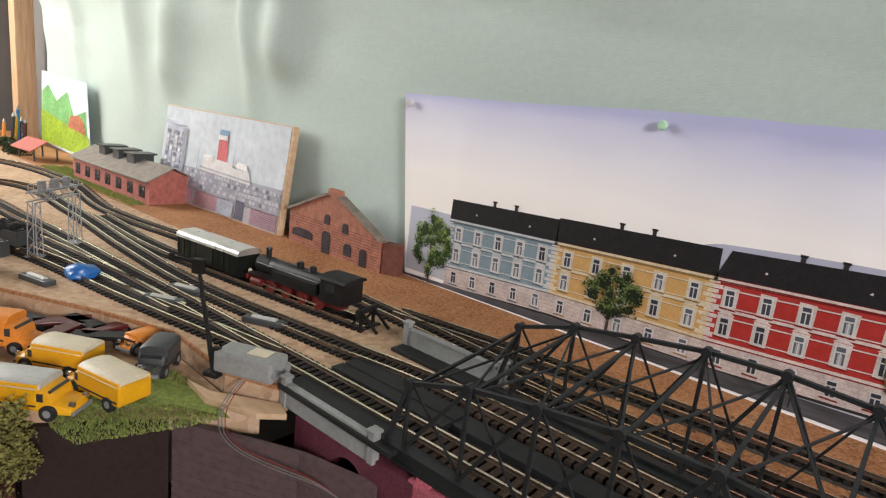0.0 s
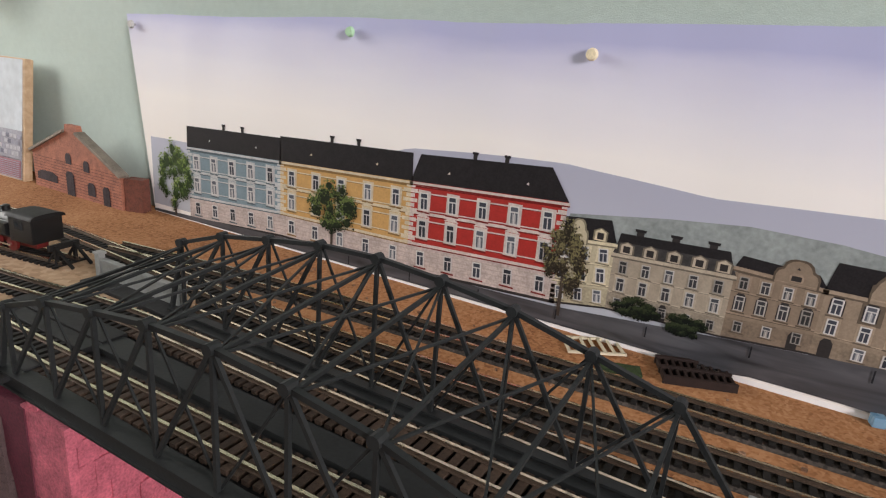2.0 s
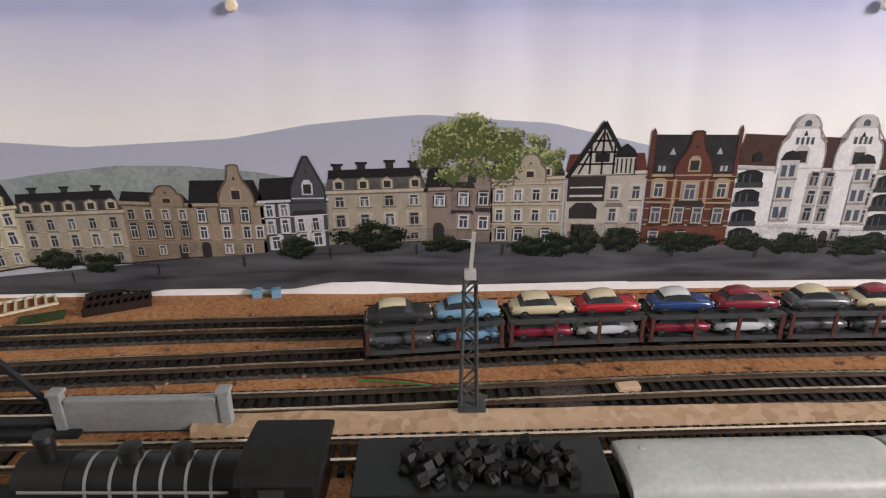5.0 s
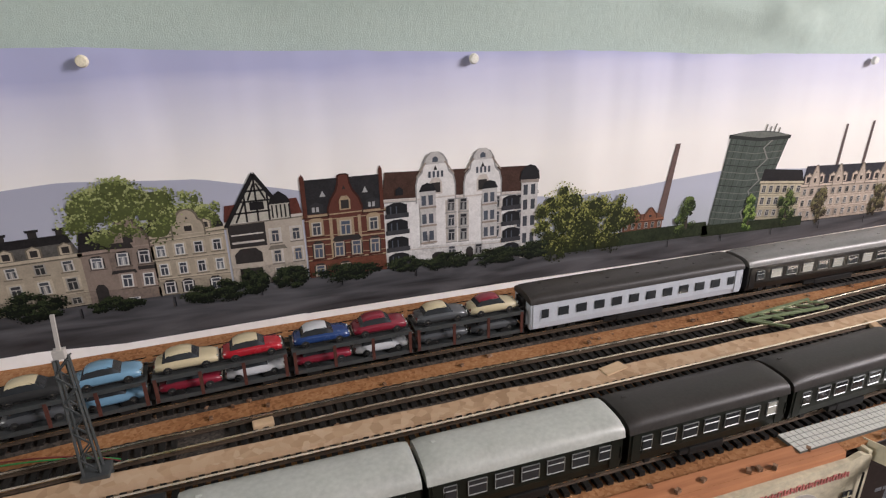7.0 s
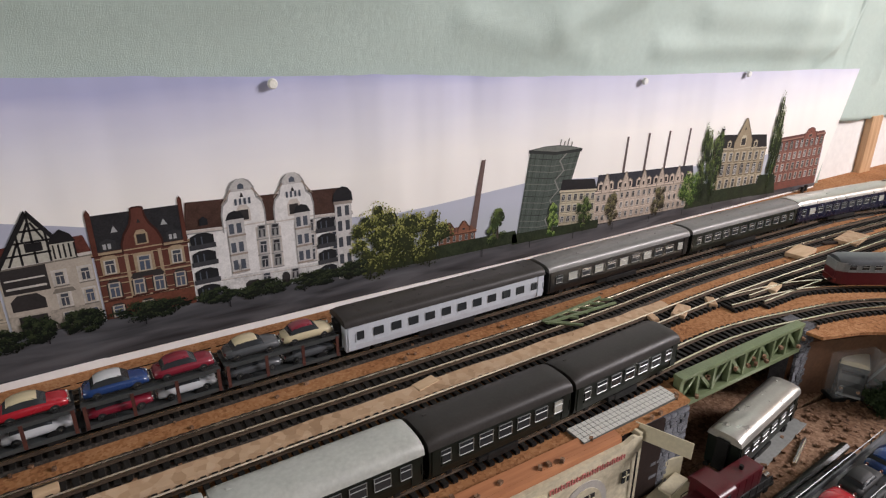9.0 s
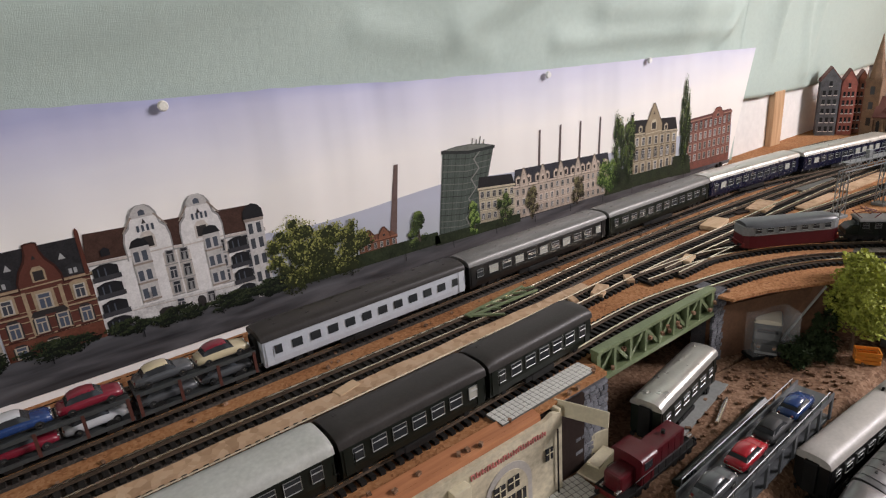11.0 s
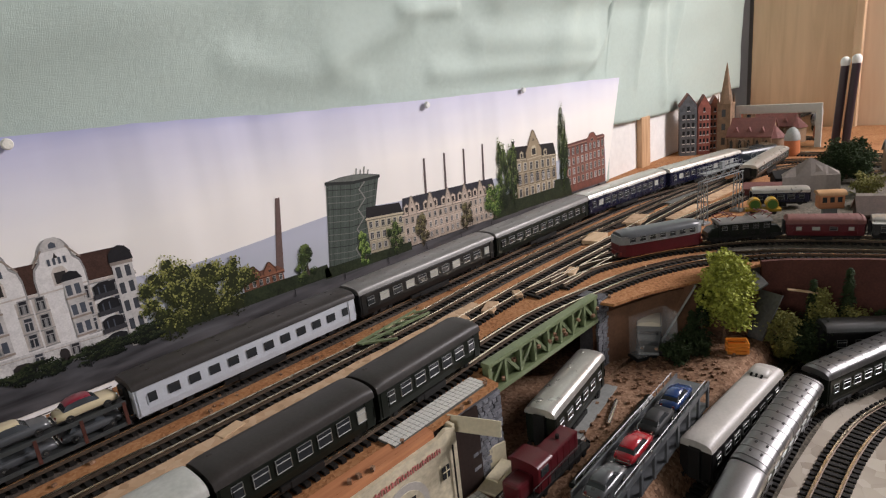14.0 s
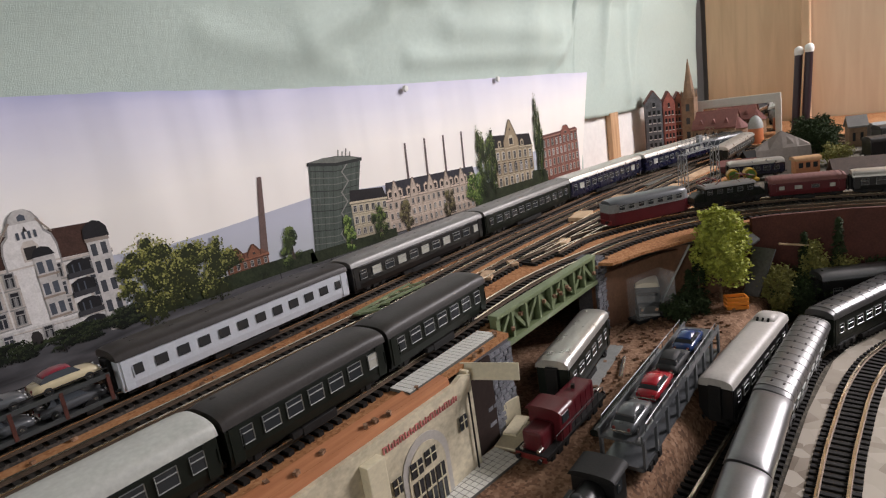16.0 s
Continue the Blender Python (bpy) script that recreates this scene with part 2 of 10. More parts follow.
M = dict(
    cork=cork_material("cork", (0.19, 0.075, 0.028), (0.35, 0.16, 0.065), (0.47, 0.25, 0.12)),
    board=cork_material("fibre_board", (0.3, 0.19, 0.11), (0.46, 0.31, 0.19), (0.55, 0.4, 0.27), 160),
    soil=cork_material("brown_soil", (0.06, 0.032, 0.02), (0.19, 0.105, 0.06), (0.36, 0.23, 0.15), 380),
    cloth=mat("green_wall_cloth", (0.44, 0.53, 0.475), 0.7, 0, 0.04, 130, 0.5),
    darkscatter=cork_material("dark_scatter", (0.025, 0.022, 0.015), (0.075, 0.065, 0.045), (0.17, 0.145, 0.11), 300),
    paleboard=cork_material("worn_pale_board", (0.2, 0.16, 0.12), (0.42, 0.37, 0.3), (0.52, 0.47, 0.4), 60),
    endpanel=wood_material("pale_end_panel", (0.68, 0.5, 0.34), (0.76, 0.59, 0.42), (8, 8, 0.8), 5),
    smoke=mat("smoky_grey_plastic", (0.085, 0.09, 0.095), 0.35, 0, 0.12, 60, 0.05),
    # plaster kept dark so the room throws back less fill light
    plaster=mat("dimmed_room_plaster", (0.17, 0.163, 0.15), 0.85, 0, 0.05, 6, 0.1),
    white=mat("white_board", (0.8, 0.78, 0.74), 0.6, 0, 0.05, 12, 0.05),
    paper=mat("white_paper", (0.78, 0.77, 0.75), 0.6, 0, 0.04, 20, 0.04),
    sky=sky_print("printed_sky"),
    hill=hill_print("printed_hills"),
    road=wood_material("print_road", (0.016, 0.0165, 0.019), (0.095, 0.095, 0.103), (1.6, 1, 12), 7, 0.5),
    steel=mat("rail_steel", (0.82, 0.71, 0.52), 0.24, 0.97, 0.12, 80, 0.05),
    railside=mat("rail_side", (0.12, 0.085, 0.06), 0.6, 0.6, 0.2, 80, 0.1),
    sleeper=mat("black_sleeper", (0.012, 0.0105, 0.009), 0.7, 0, 0.3, 160, 0.2, island=0.3),
    brownsleeper=mat("brown_sleeper", (0.055, 0.036, 0.025), 0.7, 0, 0.35, 160, 0.3, island=0.35),
    ballast=cork_material("dark_ballast", (0.02, 0.018, 0.015), (0.05, 0.042, 0.035), (0.11, 0.09, 0.075), 500),
    bridge=mat("grey_bridge_plastic", (0.019, 0.021, 0.021), 0.5, 0, 0.14, 50, 0.1),
    bridgelight=mat("light_grey_plastic", (0.27, 0.28, 0.265), 0.55, 0, 0.12, 40, 0.1),
    deck=mat("dark_grey_deck", (0.018, 0.0185, 0.019), 0.6, 0, 0.22, 30, 0.15),
    green=mat("olive_girder_plastic", (0.16, 0.2, 0.1), 0.5, 0, 0.15, 60, 0.1),
    black=mat("black_enamel", (0.007, 0.007, 0.007), 0.4, 0, 0.15, 90, 0.04),
    soot=mat("matt_black", (0.011, 0.0105, 0.01), 0.6, 0, 0.25, 90, 0.1),
    loconavy=mat("dark_navy_green", (0.006, 0.011, 0.016), 0.3, 0, 0.12, 80, 0.04),
    blue=mat("coach_blue", (0.007, 0.008, 0.026), 0.28, 0, 0.12, 80, 0.03),
    coachgreen=mat("coach_green", (0.009, 0.012, 0.009), 0.34, 0, 0.15, 80, 0.04),
    coachwhite=mat("coach_pale_grey", (0.5, 0.53, 0.57), 0.4, 0, 0.06, 80, 0.03),
    silver=mat("silver_roof", (0.6, 0.585, 0.54), 0.3, 0.7, 0.07, 70, 0.05),
    # darker copy of the silver roof, the low level's shade in its colour
    shadedroof=mat("shaded_silver_roof", (0.19, 0.19, 0.19), 0.37, 0.8, 0.06, 70, 0.04),
    paleroof=mat("pale_grey_roof", (0.47, 0.48, 0.44), 0.45, 0.1, 0.1, 45, 0.06),
    greyroof=mat("dull_grey_roof", (0.17, 0.165, 0.155), 0.42, 0.2, 0.12, 60, 0.05),
    darkroof=mat("dark_brown_roof", (0.035, 0.031, 0.028), 0.45, 0.0, 0.14, 60, 0.06),
    crimson=mat("dark_red_paint", (0.085, 0.008, 0.012), 0.35, 0, 0.15, 70, 0.04),
    redfr=mat("red_frame", (0.13, 0.012, 0.01), 0.45, 0, 0.2, 80, 0.05),
    dieselred=mat("diesel_red", (0.16, 0.02, 0.025), 0.35, 0, 0.12, 70, 0.03),
    stationcream=mat("weathered_cream_card", (0.56, 0.5, 0.36), 0.6, 0, 0.2, 28, 0.12),
    casebrown=mat("brown_card", (0.17, 0.085, 0.045), 0.7, 0, 0.2, 40, 0.1),
    rampgrey=mat("dark_grey_board", (0.075, 0.075, 0.072), 0.6, 0, 0.25, 40, 0.15),
    cream=mat("cream_plastic", (0.62, 0.56, 0.4), 0.5, 0, 0.08, 50, 0.06),
    beige=mat("beige_roof", (0.44, 0.415, 0.38), 0.45, 0, 0.08, 50, 0.04),
    yellow=mat("yellow_van_paint", (0.72, 0.36, 0.01), 0.35, 0, 0.06, 60, 0.03),
    orange=mat("orange_paint", (0.7, 0.24, 0.03), 0.4, 0, 0.1, 60, 0.03),
    greypl=mat("mid_grey_plastic", (0.22, 0.23, 0.23), 0.45, 0, 0.12, 60, 0.06),
    darkvan=mat("dark_grey_van", (0.05, 0.055, 0.055), 0.45, 0, 0.12, 60, 0.06),
    glass=mat("dark_window_glass", (0.03, 0.033, 0.036), 0.12, 0, 0.1, 30, 0.0),
    litglass=mat("pale_window", (0.4, 0.4, 0.35), 0.25, 0, 0.08, 60, 0.0),
    frame=mat("window_frame_metal", (0.3, 0.31, 0.3), 0.4, 0.4, 0.08, 80, 0.0),
    chrome=mat("bright_metal", (0.7, 0.68, 0.62), 0.22, 0.95, 0.06, 80, 0.0),
    brass=mat("pantograph_wire", (0.2, 0.15, 0.1), 0.4, 0.8, 0.1, 80, 0.0),
    brick=mat("brick_card", (0.37, 0.145, 0.09), 0.8, 0, 0.3, 120, 0.2),
    brickred=mat("red_brick_shed", (0.4, 0.13, 0.1), 0.75, 0, 0.25, 120, 0.2),
    brickdark=mat("brick_card_edge", (0.16, 0.055, 0.035), 0.8, 0, 0.3, 120, 0.2),
    roofslate=mat("shed_roof", (0.22, 0.19, 0.15), 0.75, 0, 0.25, 80, 0.2),
    # foam maroon raised to a lit pink, as little light reaches the face
    maroon=mat("lit_maroon_foam", (0.5, 0.12, 0.16), 0.8, 0, 0.3, 70, 0.7),
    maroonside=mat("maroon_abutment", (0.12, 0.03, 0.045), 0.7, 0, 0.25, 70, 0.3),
    meshgrey=mat("brick_paper_grey", (0.1, 0.064, 0.062), 0.8, 0, 0.25, 160, 0.4),
    greystone=mat("grey_stone", (0.15, 0.155, 0.17), 0.8, 0, 0.3, 120, 0.5, island=0.3),
    stonejoint=mat("stone_joint", (0.09, 0.09, 0.1), 0.9, 0, 0.3, 120, 0.3),
    darkbrown=mat("dark_brown_panel", (0.024, 0.014, 0.011), 0.7, 0, 0.2, 30, 0.15),
    redwall=mat("red_brown_wall", (0.085, 0.03, 0.022), 0.7, 0, 0.2, 60, 0.2),
    wood=wood_material("pine_wood", (0.45, 0.26, 0.13), (0.62, 0.41, 0.24), (14, 14, 1.2), 8),
    orangewood=wood_material("orange_wood", (0.34, 0.13, 0.055), (0.5, 0.22, 0.1), (1.2, 16, 16), 10),
    panel=wood_material("light_wood_panel", (0.56, 0.38, 0.23), (0.68, 0.48, 0.3), (8, 8, 0.8), 5),
    ply=wood_material("plywood", (0.45, 0.3, 0.17), (0.6, 0.43, 0.27), (2, 9, 9), 12, 0.7),
    grass=mat("grass_flock", (0.25, 0.31, 0.07), 0.95, 0, 0.35, 240, 0.9),
    foliage=mat("dark_foliage", (0.035, 0.055, 0.02), 0.8, 0, 0.4, 200, 0.5),
    yellowleaf=mat("yellow_green_leaf", (0.38, 0.41, 0.06), 0.75, 0, 0.35, 200, 0.4),
    oliveleaf=mat("olive_leaf", (0.21, 0.2, 0.05), 0.8, 0, 0.3, 200, 0.4),
    trunk=mat("twig_brown", (0.12, 0.075, 0.045), 0.85, 0, 0.25, 120, 0.4),
    carred=mat("car_red", (0.36, 0.015, 0.025), 0.25, 0, 0.04, 60, 0.0, 0.5),
    carblue=mat("car_blue", (0.02, 0.05, 0.16), 0.25, 0, 0.04, 60, 0.0, 0.5),
    carsky=mat("car_pale_blue", (0.16, 0.3, 0.42), 0.3, 0, 0.04, 60, 0.0, 0.4),
    carcream=mat("car_cream", (0.55, 0.47, 0.3), 0.3, 0, 0.04, 60, 0.0, 0.4),
    cargrey=mat("car_grey", (0.09, 0.095, 0.1), 0.3, 0.2, 0.05, 60, 0.0, 0.4),
    carwhite=mat("car_white", (0.52, 0.53, 0.54), 0.3, 0, 0.04, 60, 0.0, 0.4),
    carwine=mat("car_wine", (0.2, 0.015, 0.03), 0.3, 0, 0.04, 60, 0.0, 0.4),
    tyre=mat("black_rubber", (0.015, 0.015, 0.015), 0.7, 0, 0.1, 60, 0.0),
    redtile=mat("red_tile_roof", (0.4, 0.09, 0.06), 0.7, 0, 0.2, 120, 0.2),
    church=mat("brown_church_stone", (0.24, 0.15, 0.09), 0.8, 0, 0.25, 100, 0.3),
    churchroof=mat("dark_red_roof", (0.17, 0.065, 0.055), 0.7, 0, 0.2, 100, 0.2),
    plasticblue=mat("blue_plastic", (0.02, 0.14, 0.42), 0.35, 0, 0.08, 60, 0.0),
    pink=mat("pink_print", (0.55, 0.2, 0.18), 0.6, 0, 0.3, 60, 0.0),
    padwhite=mat("grid_card", (0.68, 0.68, 0.62), 0.6, 0, 0.05, 60, 0.03),
    padline=mat("grid_line", (0.1, 0.1, 0.09), 0.7, 0, 0.1, 60, 0.0),
    potorange=mat("pot_orange", (0.42, 0.13, 0.045), 0.5, 0, 0.15, 60, 0.05),
    tubepurple=mat("dark_purple_tube", (0.03, 0.014, 0.02), 0.35, 0, 0.15, 40, 0.03),
    cabinroof=mat("cabin_roof_tan", (0.42, 0.24, 0.11), 0.5, 0, 0.12, 60, 0.05),
    shedroof=mat("brown_shed_roof", (0.09, 0.06, 0.045), 0.7, 0, 0.2, 80, 0.2),
    cardgrey=mat("grey_brown_card", (0.2, 0.17, 0.145), 0.75, 0, 0.12, 40, 0.08),
    tubyellow=mat("dull_yellow", (0.36, 0.22, 0.015), 0.45, 0, 0.1, 60, 0.03),
    tubgreen=mat("leaf_green_paint", (0.06, 0.14, 0.015), 0.45, 0, 0.12, 60, 0.03),
    clear=glass_material("clear_plastic", (0.93, 0.95, 0.95), 0.08),
    mirror=mat("pale_frame", (0.5, 0.5, 0.46), 0.4, 0.2, 0.06, 30, 0.0),
    wire_r=mat("red_wire", (0.2, 0.03, 0.025), 0.4), wire_y=mat("yellow_wire", (0.5, 0.36, 0.04), 0.4), wire_g=mat("green_wire", (0.04, 0.3, 0.08), 0.4), wire_w=mat("grey_wire", (0.17, 0.16, 0.15), 0.4),
)


# dull moulded plastics and matt paints throw back less light than varnish
for key in ("sleeper", "brownsleeper", "bridge", "deck", "soot", "ballast", "darkbrown", "coachgreen", "darkroof", "redwall", "maroonside", "foliage", "cork", "soil", "board"):
    M[key].node_tree.nodes["Principled BSDF"].inputs["Specular IOR Level"].default_value = 0.25

# ---- building helpers ----
def box(bm, cx, cy, cz, sx, sy, sz, rz=0.0, bevel=0.0, mi=0, rx=0.0, ry=0.0):
    m = Matrix.Translation((cx, cy, cz)) @ Euler((radians(rx), radians(ry), radians(rz))).to_matrix().to_4x4() @ Matrix.Diagonal((sx, sy, sz, 1))
    r = bmesh.ops.create_cube(bm, size=1, matrix=m)
    faces = {f for v in r["verts"] for f in v.link_faces}
    for f in faces:
        f.material_index = mi
    if bevel:
        bmesh.ops.bevel(bm, geom=list({e for v in r["verts"] for e in v.link_edges}), offset=bevel, segments=2, affect="EDGES", profile=0.6)
    return bm


def rod(bm, a, b, r, seg=8, r2=None, mi=0):
    a, b = Vector(a), Vector(b)
    d = b - a
    m = Matrix.Translation((a + b) / 2) @ d.to_track_quat("Z", "Y").to_matrix().to_4x4()
    res = bmesh.ops.create_cone(bm, cap_ends=True, segments=seg, radius1=r, radius2=r if r2 is None else r2, depth=d.length, matrix=m)
    for v in res["verts"]:
        for f in v.link_faces:
            f.material_index = mi
    return bm


def beam(bm, a, b, w, h):
    """A square bar from a to b."""
    a, b = Vector(a), Vector(b)
    d = b - a
    m = Matrix.Translation((a + b) / 2) @ d.to_track_quat("X", "Z").to_matrix().to_4x4() @ Matrix.Diagonal((d.length, w, h, 1))
    bmesh.ops.create_cube(bm, size=1, matrix=m)
    return bm


def prism(bm, profile, x0, x1, mi=0, axis="x"):
    """A closed profile of (across, up) pairs swept from x0 to x1."""
    rings = []
    for x in (x0, x1):
        rings.append([bm.verts.new((x, p, q) if axis == "x" else (p, x, q)) for p, q in profile])
    n = len(profile)
    fs = [bm.faces.new([rings[0][i], rings[0][(i + 1) % n], rings[1][(i + 1) % n], rings[1][i]]) for i in range(n)]
    fs += [bm.faces.new(rings[0][::-1]), bm.faces.new(rings[1])]
    for f in fs:
        f.material_index = mi
    bmesh.ops.recalc_face_normals(bm, faces=fs)
    return bm


def loft(bm, rings, cap=True, mi=0):
    vs = [[bm.verts.new(p) for p in r] for r in rings]
    n = len(vs[0])
    fs = []
    for a, b in zip(vs, vs[1:]):
        fs += [bm.faces.new([a[i], a[(i + 1) % n], b[(i + 1) % n], b[i]]) for i in range(n)]
    if cap:
        fs += [bm.faces.new(vs[0][::-1]), bm.faces.new(vs[-1])]
    for f in fs:
        f.material_index = mi
    bmesh.ops.recalc_face_normals(bm, faces=fs)
    return bm


def mesh_of(name, bm, *mats, smooth=False, angle=None):
    me = bpy.data.meshes.new(name)
    bm.to_mesh(me)
    bm.free()
    for m in mats:
        me.materials.append(M[m] if isinstance(m, str) else m)
    if smooth or angle:
        me.shade_smooth()
        if angle:
            me.set_sharp_from_angle(angle=radians(angle))
    return me


def part(name, bm, material, parent, label="", smooth=False, angle=None):
    mats = material if isinstance(material, tuple) else (material,)
    ob = new(name, mesh_of(name, bm, *mats, smooth=smooth, angle=angle))
    ob.parent = parent
    if label:
        ob["label"] = label
    return ob


def share(name, me, parent, m):
    ob = new(name, me)
    ob.parent = parent
    ob.matrix_basis = m
    return ob


def thing(name, label, category, at=(0, 0, 0), rz=0.0, group="", kind=""):
    ob = new(name)
    ob.empty_display_size = 0.01
    ob.matrix_basis = pose(*at, 0, 0, rz)
    return tagged(ob, label, category, group, kind)


def solid(name, bm, material, label, category="", kind="", smooth=False, angle=None, group=""):
    mats = material if isinstance(material, tuple) else (material,)
    return tagged(new(name, mesh_of(name, bm, *mats, smooth=smooth, angle=angle)), label, category, group, kind)


def B():
    return bmesh.new()


def spline(points, step):
    """Evenly spaced (point, heading) along a smooth line through points in the plan."""
    p = [Vector(q) for q in points]
    p = [2 * p[0] - p[1]] + p + [2 * p[-1] - p[-2]]
    dense = []
    for i in range(1, len(p) - 2):
        for k in range(24):
            u = k / 24
            a, b, c, d = p[i - 1], p[i], p[i + 1], p[i + 2]
            dense.append(0.5 * (2 * b + (c - a) * u + (2 * a - 5 * b + 4 * c - d) * u * u + (3 * b - a - 3 * c + d) * u ** 3))
    dense.append(p[-2])
    out, left = [], 0.0
    for a, b in zip(dense, dense[1:]):
        L = (b - a).length
        while left <= L and L > 0:
            out.append((a.lerp(b, left / L), math.atan2(b.y - a.y, b.x - a.x)))
            left += step
        left -= L
    return out


def at_x(points, x):
    """Place and heading on a line at a given x."""
    s = spline(points, 0.004)
    return min(s, key=lambda q: abs(q[0].x - x))

# ---- the room: mostly unseen shell, plaster darkened to cut bounce light ----
def slab(name, outline, z0, z1, material, label, kind="structure", category=""):
    bm = B()
    lo = [bm.verts.new((x, y, z0)) for x, y in outline]
    hi = [bm.verts.new((x, y, z1)) for x, y in outline]
    n = len(outline)
    fs = [bm.faces.new([lo[i], lo[(i + 1) % n], hi[(i + 1) % n], hi[i]]) for i in range(n)]
    fs += [bm.faces.new(lo[::-1]), bm.faces.new(hi)]
    bmesh.ops.recalc_face_normals(bm, faces=fs)
    return solid(name, bm, material, label, category, kind)


bm = B()
box(bm, 0.1, 0.09, 0.45, 5.6, 0.1, 2.5)
solid("wall_north", bm, "plaster", "plaster wall behind the layout, darkened to cut bounce light", "wall", "structure")
bm = B()
for cy, cz, sy, sz in ((-0.41, 0.45, 0.9, 2.5), (-2.18, 0.45, 0.52, 2.5), (-1.39, -0.05, 1.06, 1.5), (-1.39, 1.52, 1.06, 0.36)):
    box(bm, 2.78, cy, cz, 0.1, sy, sz)
solid("wall_east", bm, "plaster", "plaster end wall with a window opening, darkened to cut bounce light", "wall", "structure")
bm = B()
for cy, cz, sy, sz in ((-0.12, 0.45, 0.32, 2.5), (-1.98, 0.45, 0.94, 2.5), (-0.9, -0.25, 1.23, 1.1), (-0.9, 1.5, 1.23, 0.4)):
    box(bm, -2.65, cy, cz, 0.1, sy, sz)
solid("wall_west", bm, "plaster", "unseen plaster wall with a window opening, darkened to cut bounce light", "wall", "structure")
# unseen wall, its opening added for the south fill lamp
bm = B()
for cx, cz, sx, sz in ((-1.2, 0.45, 2.8, 2.5), (2.25, 0.45, 1.0, 2.5), (1.0, -0.15, 1.5, 1.3), (1.0, 1.58, 1.5, 0.24)):
    box(bm, cx, -2.5, cz, sx, 0.1, sz)
solid("wall_south", bm, "plaster", "unseen plaster wall with a window opening, darkened to cut bounce light", "wall", "structure")
bm = B()
box(bm, 0.1, -1.2, -0.82, 5.6, 2.7, 0.04)
solid("floor", bm, "darkbrown", "dark wooden room floor", "floor", "structure")
bm = B()
box(bm, 0.1, -1.2, 1.72, 5.6, 2.7, 0.04)
solid("ceiling", bm, "plaster", "unseen plaster ceiling, darkened to cut bounce light", "ceiling", "structure")

# ---- baseboards of the layout ----
slab("baseboard", [(-2.5, 0.03), (2.6, 0.03), (2.6, -1.2), (1.372, -1.2), (1.362, -0.6), (1.342, -0.53), (1.3, -0.448), (1.282, -0.428), (1.2, -0.388), (1.13, -0.35), (1.085, -0.335), (1.08, -0.306), (0.876, -0.306), (0.872, -0.333), (0.0, -0.333), (0.0, -0.2), (-0.43, -0.2),
     (-0.43, -0.33), (-0.545, -0.335), (-0.6, -0.358), (-0.7, -0.352), (-0.8, -0.39), (-1.0, -0.49), (-1.3, -0.8), (-2.5, -0.8)], -0.0035, 0.0, "cork", "brown cork-covered baseboard of the model railway")
slab("yard_board", [(-0.555, -0.352), (-0.6, -0.3595), (-0.7, -0.3535), (-0.8, -0.3915), (-1.0, -0.4915), (-1.3, -0.802), (-1.0, -0.9), (-0.665, -0.495), (-0.605, -0.405)], -0.04, -0.02, "board", "tan lower board beside the tracks")
slab("low_board", [(0.3, -0.334), (1.31, -0.334), (1.325, -0.425), (1.375, -0.57), (1.38, -1.2), (0.3, -1.2)], -0.125, -0.116, "darkscatter", "dark scattered floor of the low level")
bm = B()
lower = [(0.3, -0.334), (1.06, -0.334), (1.3, -0.36), (1.315, -0.43), (1.29, -0.465), (1.1, -0.47), (0.3, -0.471)]
upper = [(0.3, -0.334), (1.06, -0.334), (1.3, -0.36), (1.31, -0.42), (1.27, -0.443), (1.1, -0.447), (0.3, -0.449)]
loft(bm, [[(x, y, -0.1155) for x, y in lower], [(x, y * 0.55 + q * 0.45, -0.094) for (x, y), (p, q) in zip(lower, upper)], [(x, y, -0.085) for x, y in upper]])
solid("low_ground", bm, "soil", "rough brown earth of the lower yard", "ground", "structure")
slab("tunnel_floor", [(0.5, -0.1), (1.3, -0.1), (1.3, -0.333), (0.5, -0.333)], -0.115, -0.085, "soil", "brown earth under the girder bridge")
slab("pale_board", [(0.3, -0.534), (0.9, -0.534), (1.04, -0.532), (1.15, -0.537), (1.22, -0.552), (1.33, -0.6), (1.36, -1.0), (0.3, -1.0)], -0.1159, -0.1148, "paleboard", "worn pale board under the curved track")
slab("bare_hardboard", [(-2.2, -0.16), (-1.0, -0.155), (-0.6, -0.15), (-0.45, -0.16), (-0.44, -0.325), (-0.545, -0.331), (-0.6, -0.356), (-0.7, -0.35), (-0.8, -0.388), (-1.0, -0.488), (-1.3, -0.79), (-2.2, -0.79)], -0.0005, 0.0008, "board", "smooth bare tan hardboard under the yard tracks")
slab("yard_ground", [(1.3, -0.37), (1.4, -0.35), (1.6, -0.33), (2.05, -0.42), (2.35, -0.7), (2.3, -1.15), (1.38, -1.15), (1.367, -0.6), (1.347, -0.53), (1.31, -0.45)], -0.0005, 0.0008, "darkscatter", "dark earthy ground of the far yard")
bm = B()
for (xa, ya), (xb, yb) in (((-0.545, -0.333), (-0.6, -0.356)), ((-0.6, -0.356), (-0.7, -0.35)), ((-0.7, -0.35), (-0.8, -0.388)), ((-0.8, -0.388), (-1.0, -0.488))):
    d = Vector((xb - xa, yb - ya))
    box(bm, (xa + xb) / 2, (ya + yb) / 2, -0.0124, d.length, 0.003, 0.0172, math.degrees(math.atan2(d.y, d.x)))
solid("baseboard_edge", bm, "board", "tan fibreboard edge between the upper and lower yard boards", "board edge", "structure")
bm = B()
box(bm, -0.2, -0.4, -0.21, 1.1, 0.9, 0.02)
solid("lower_shelf", bm, "soil", "brown fibreboard shelf below the bridge", "shelf", "structure")
bm = B()
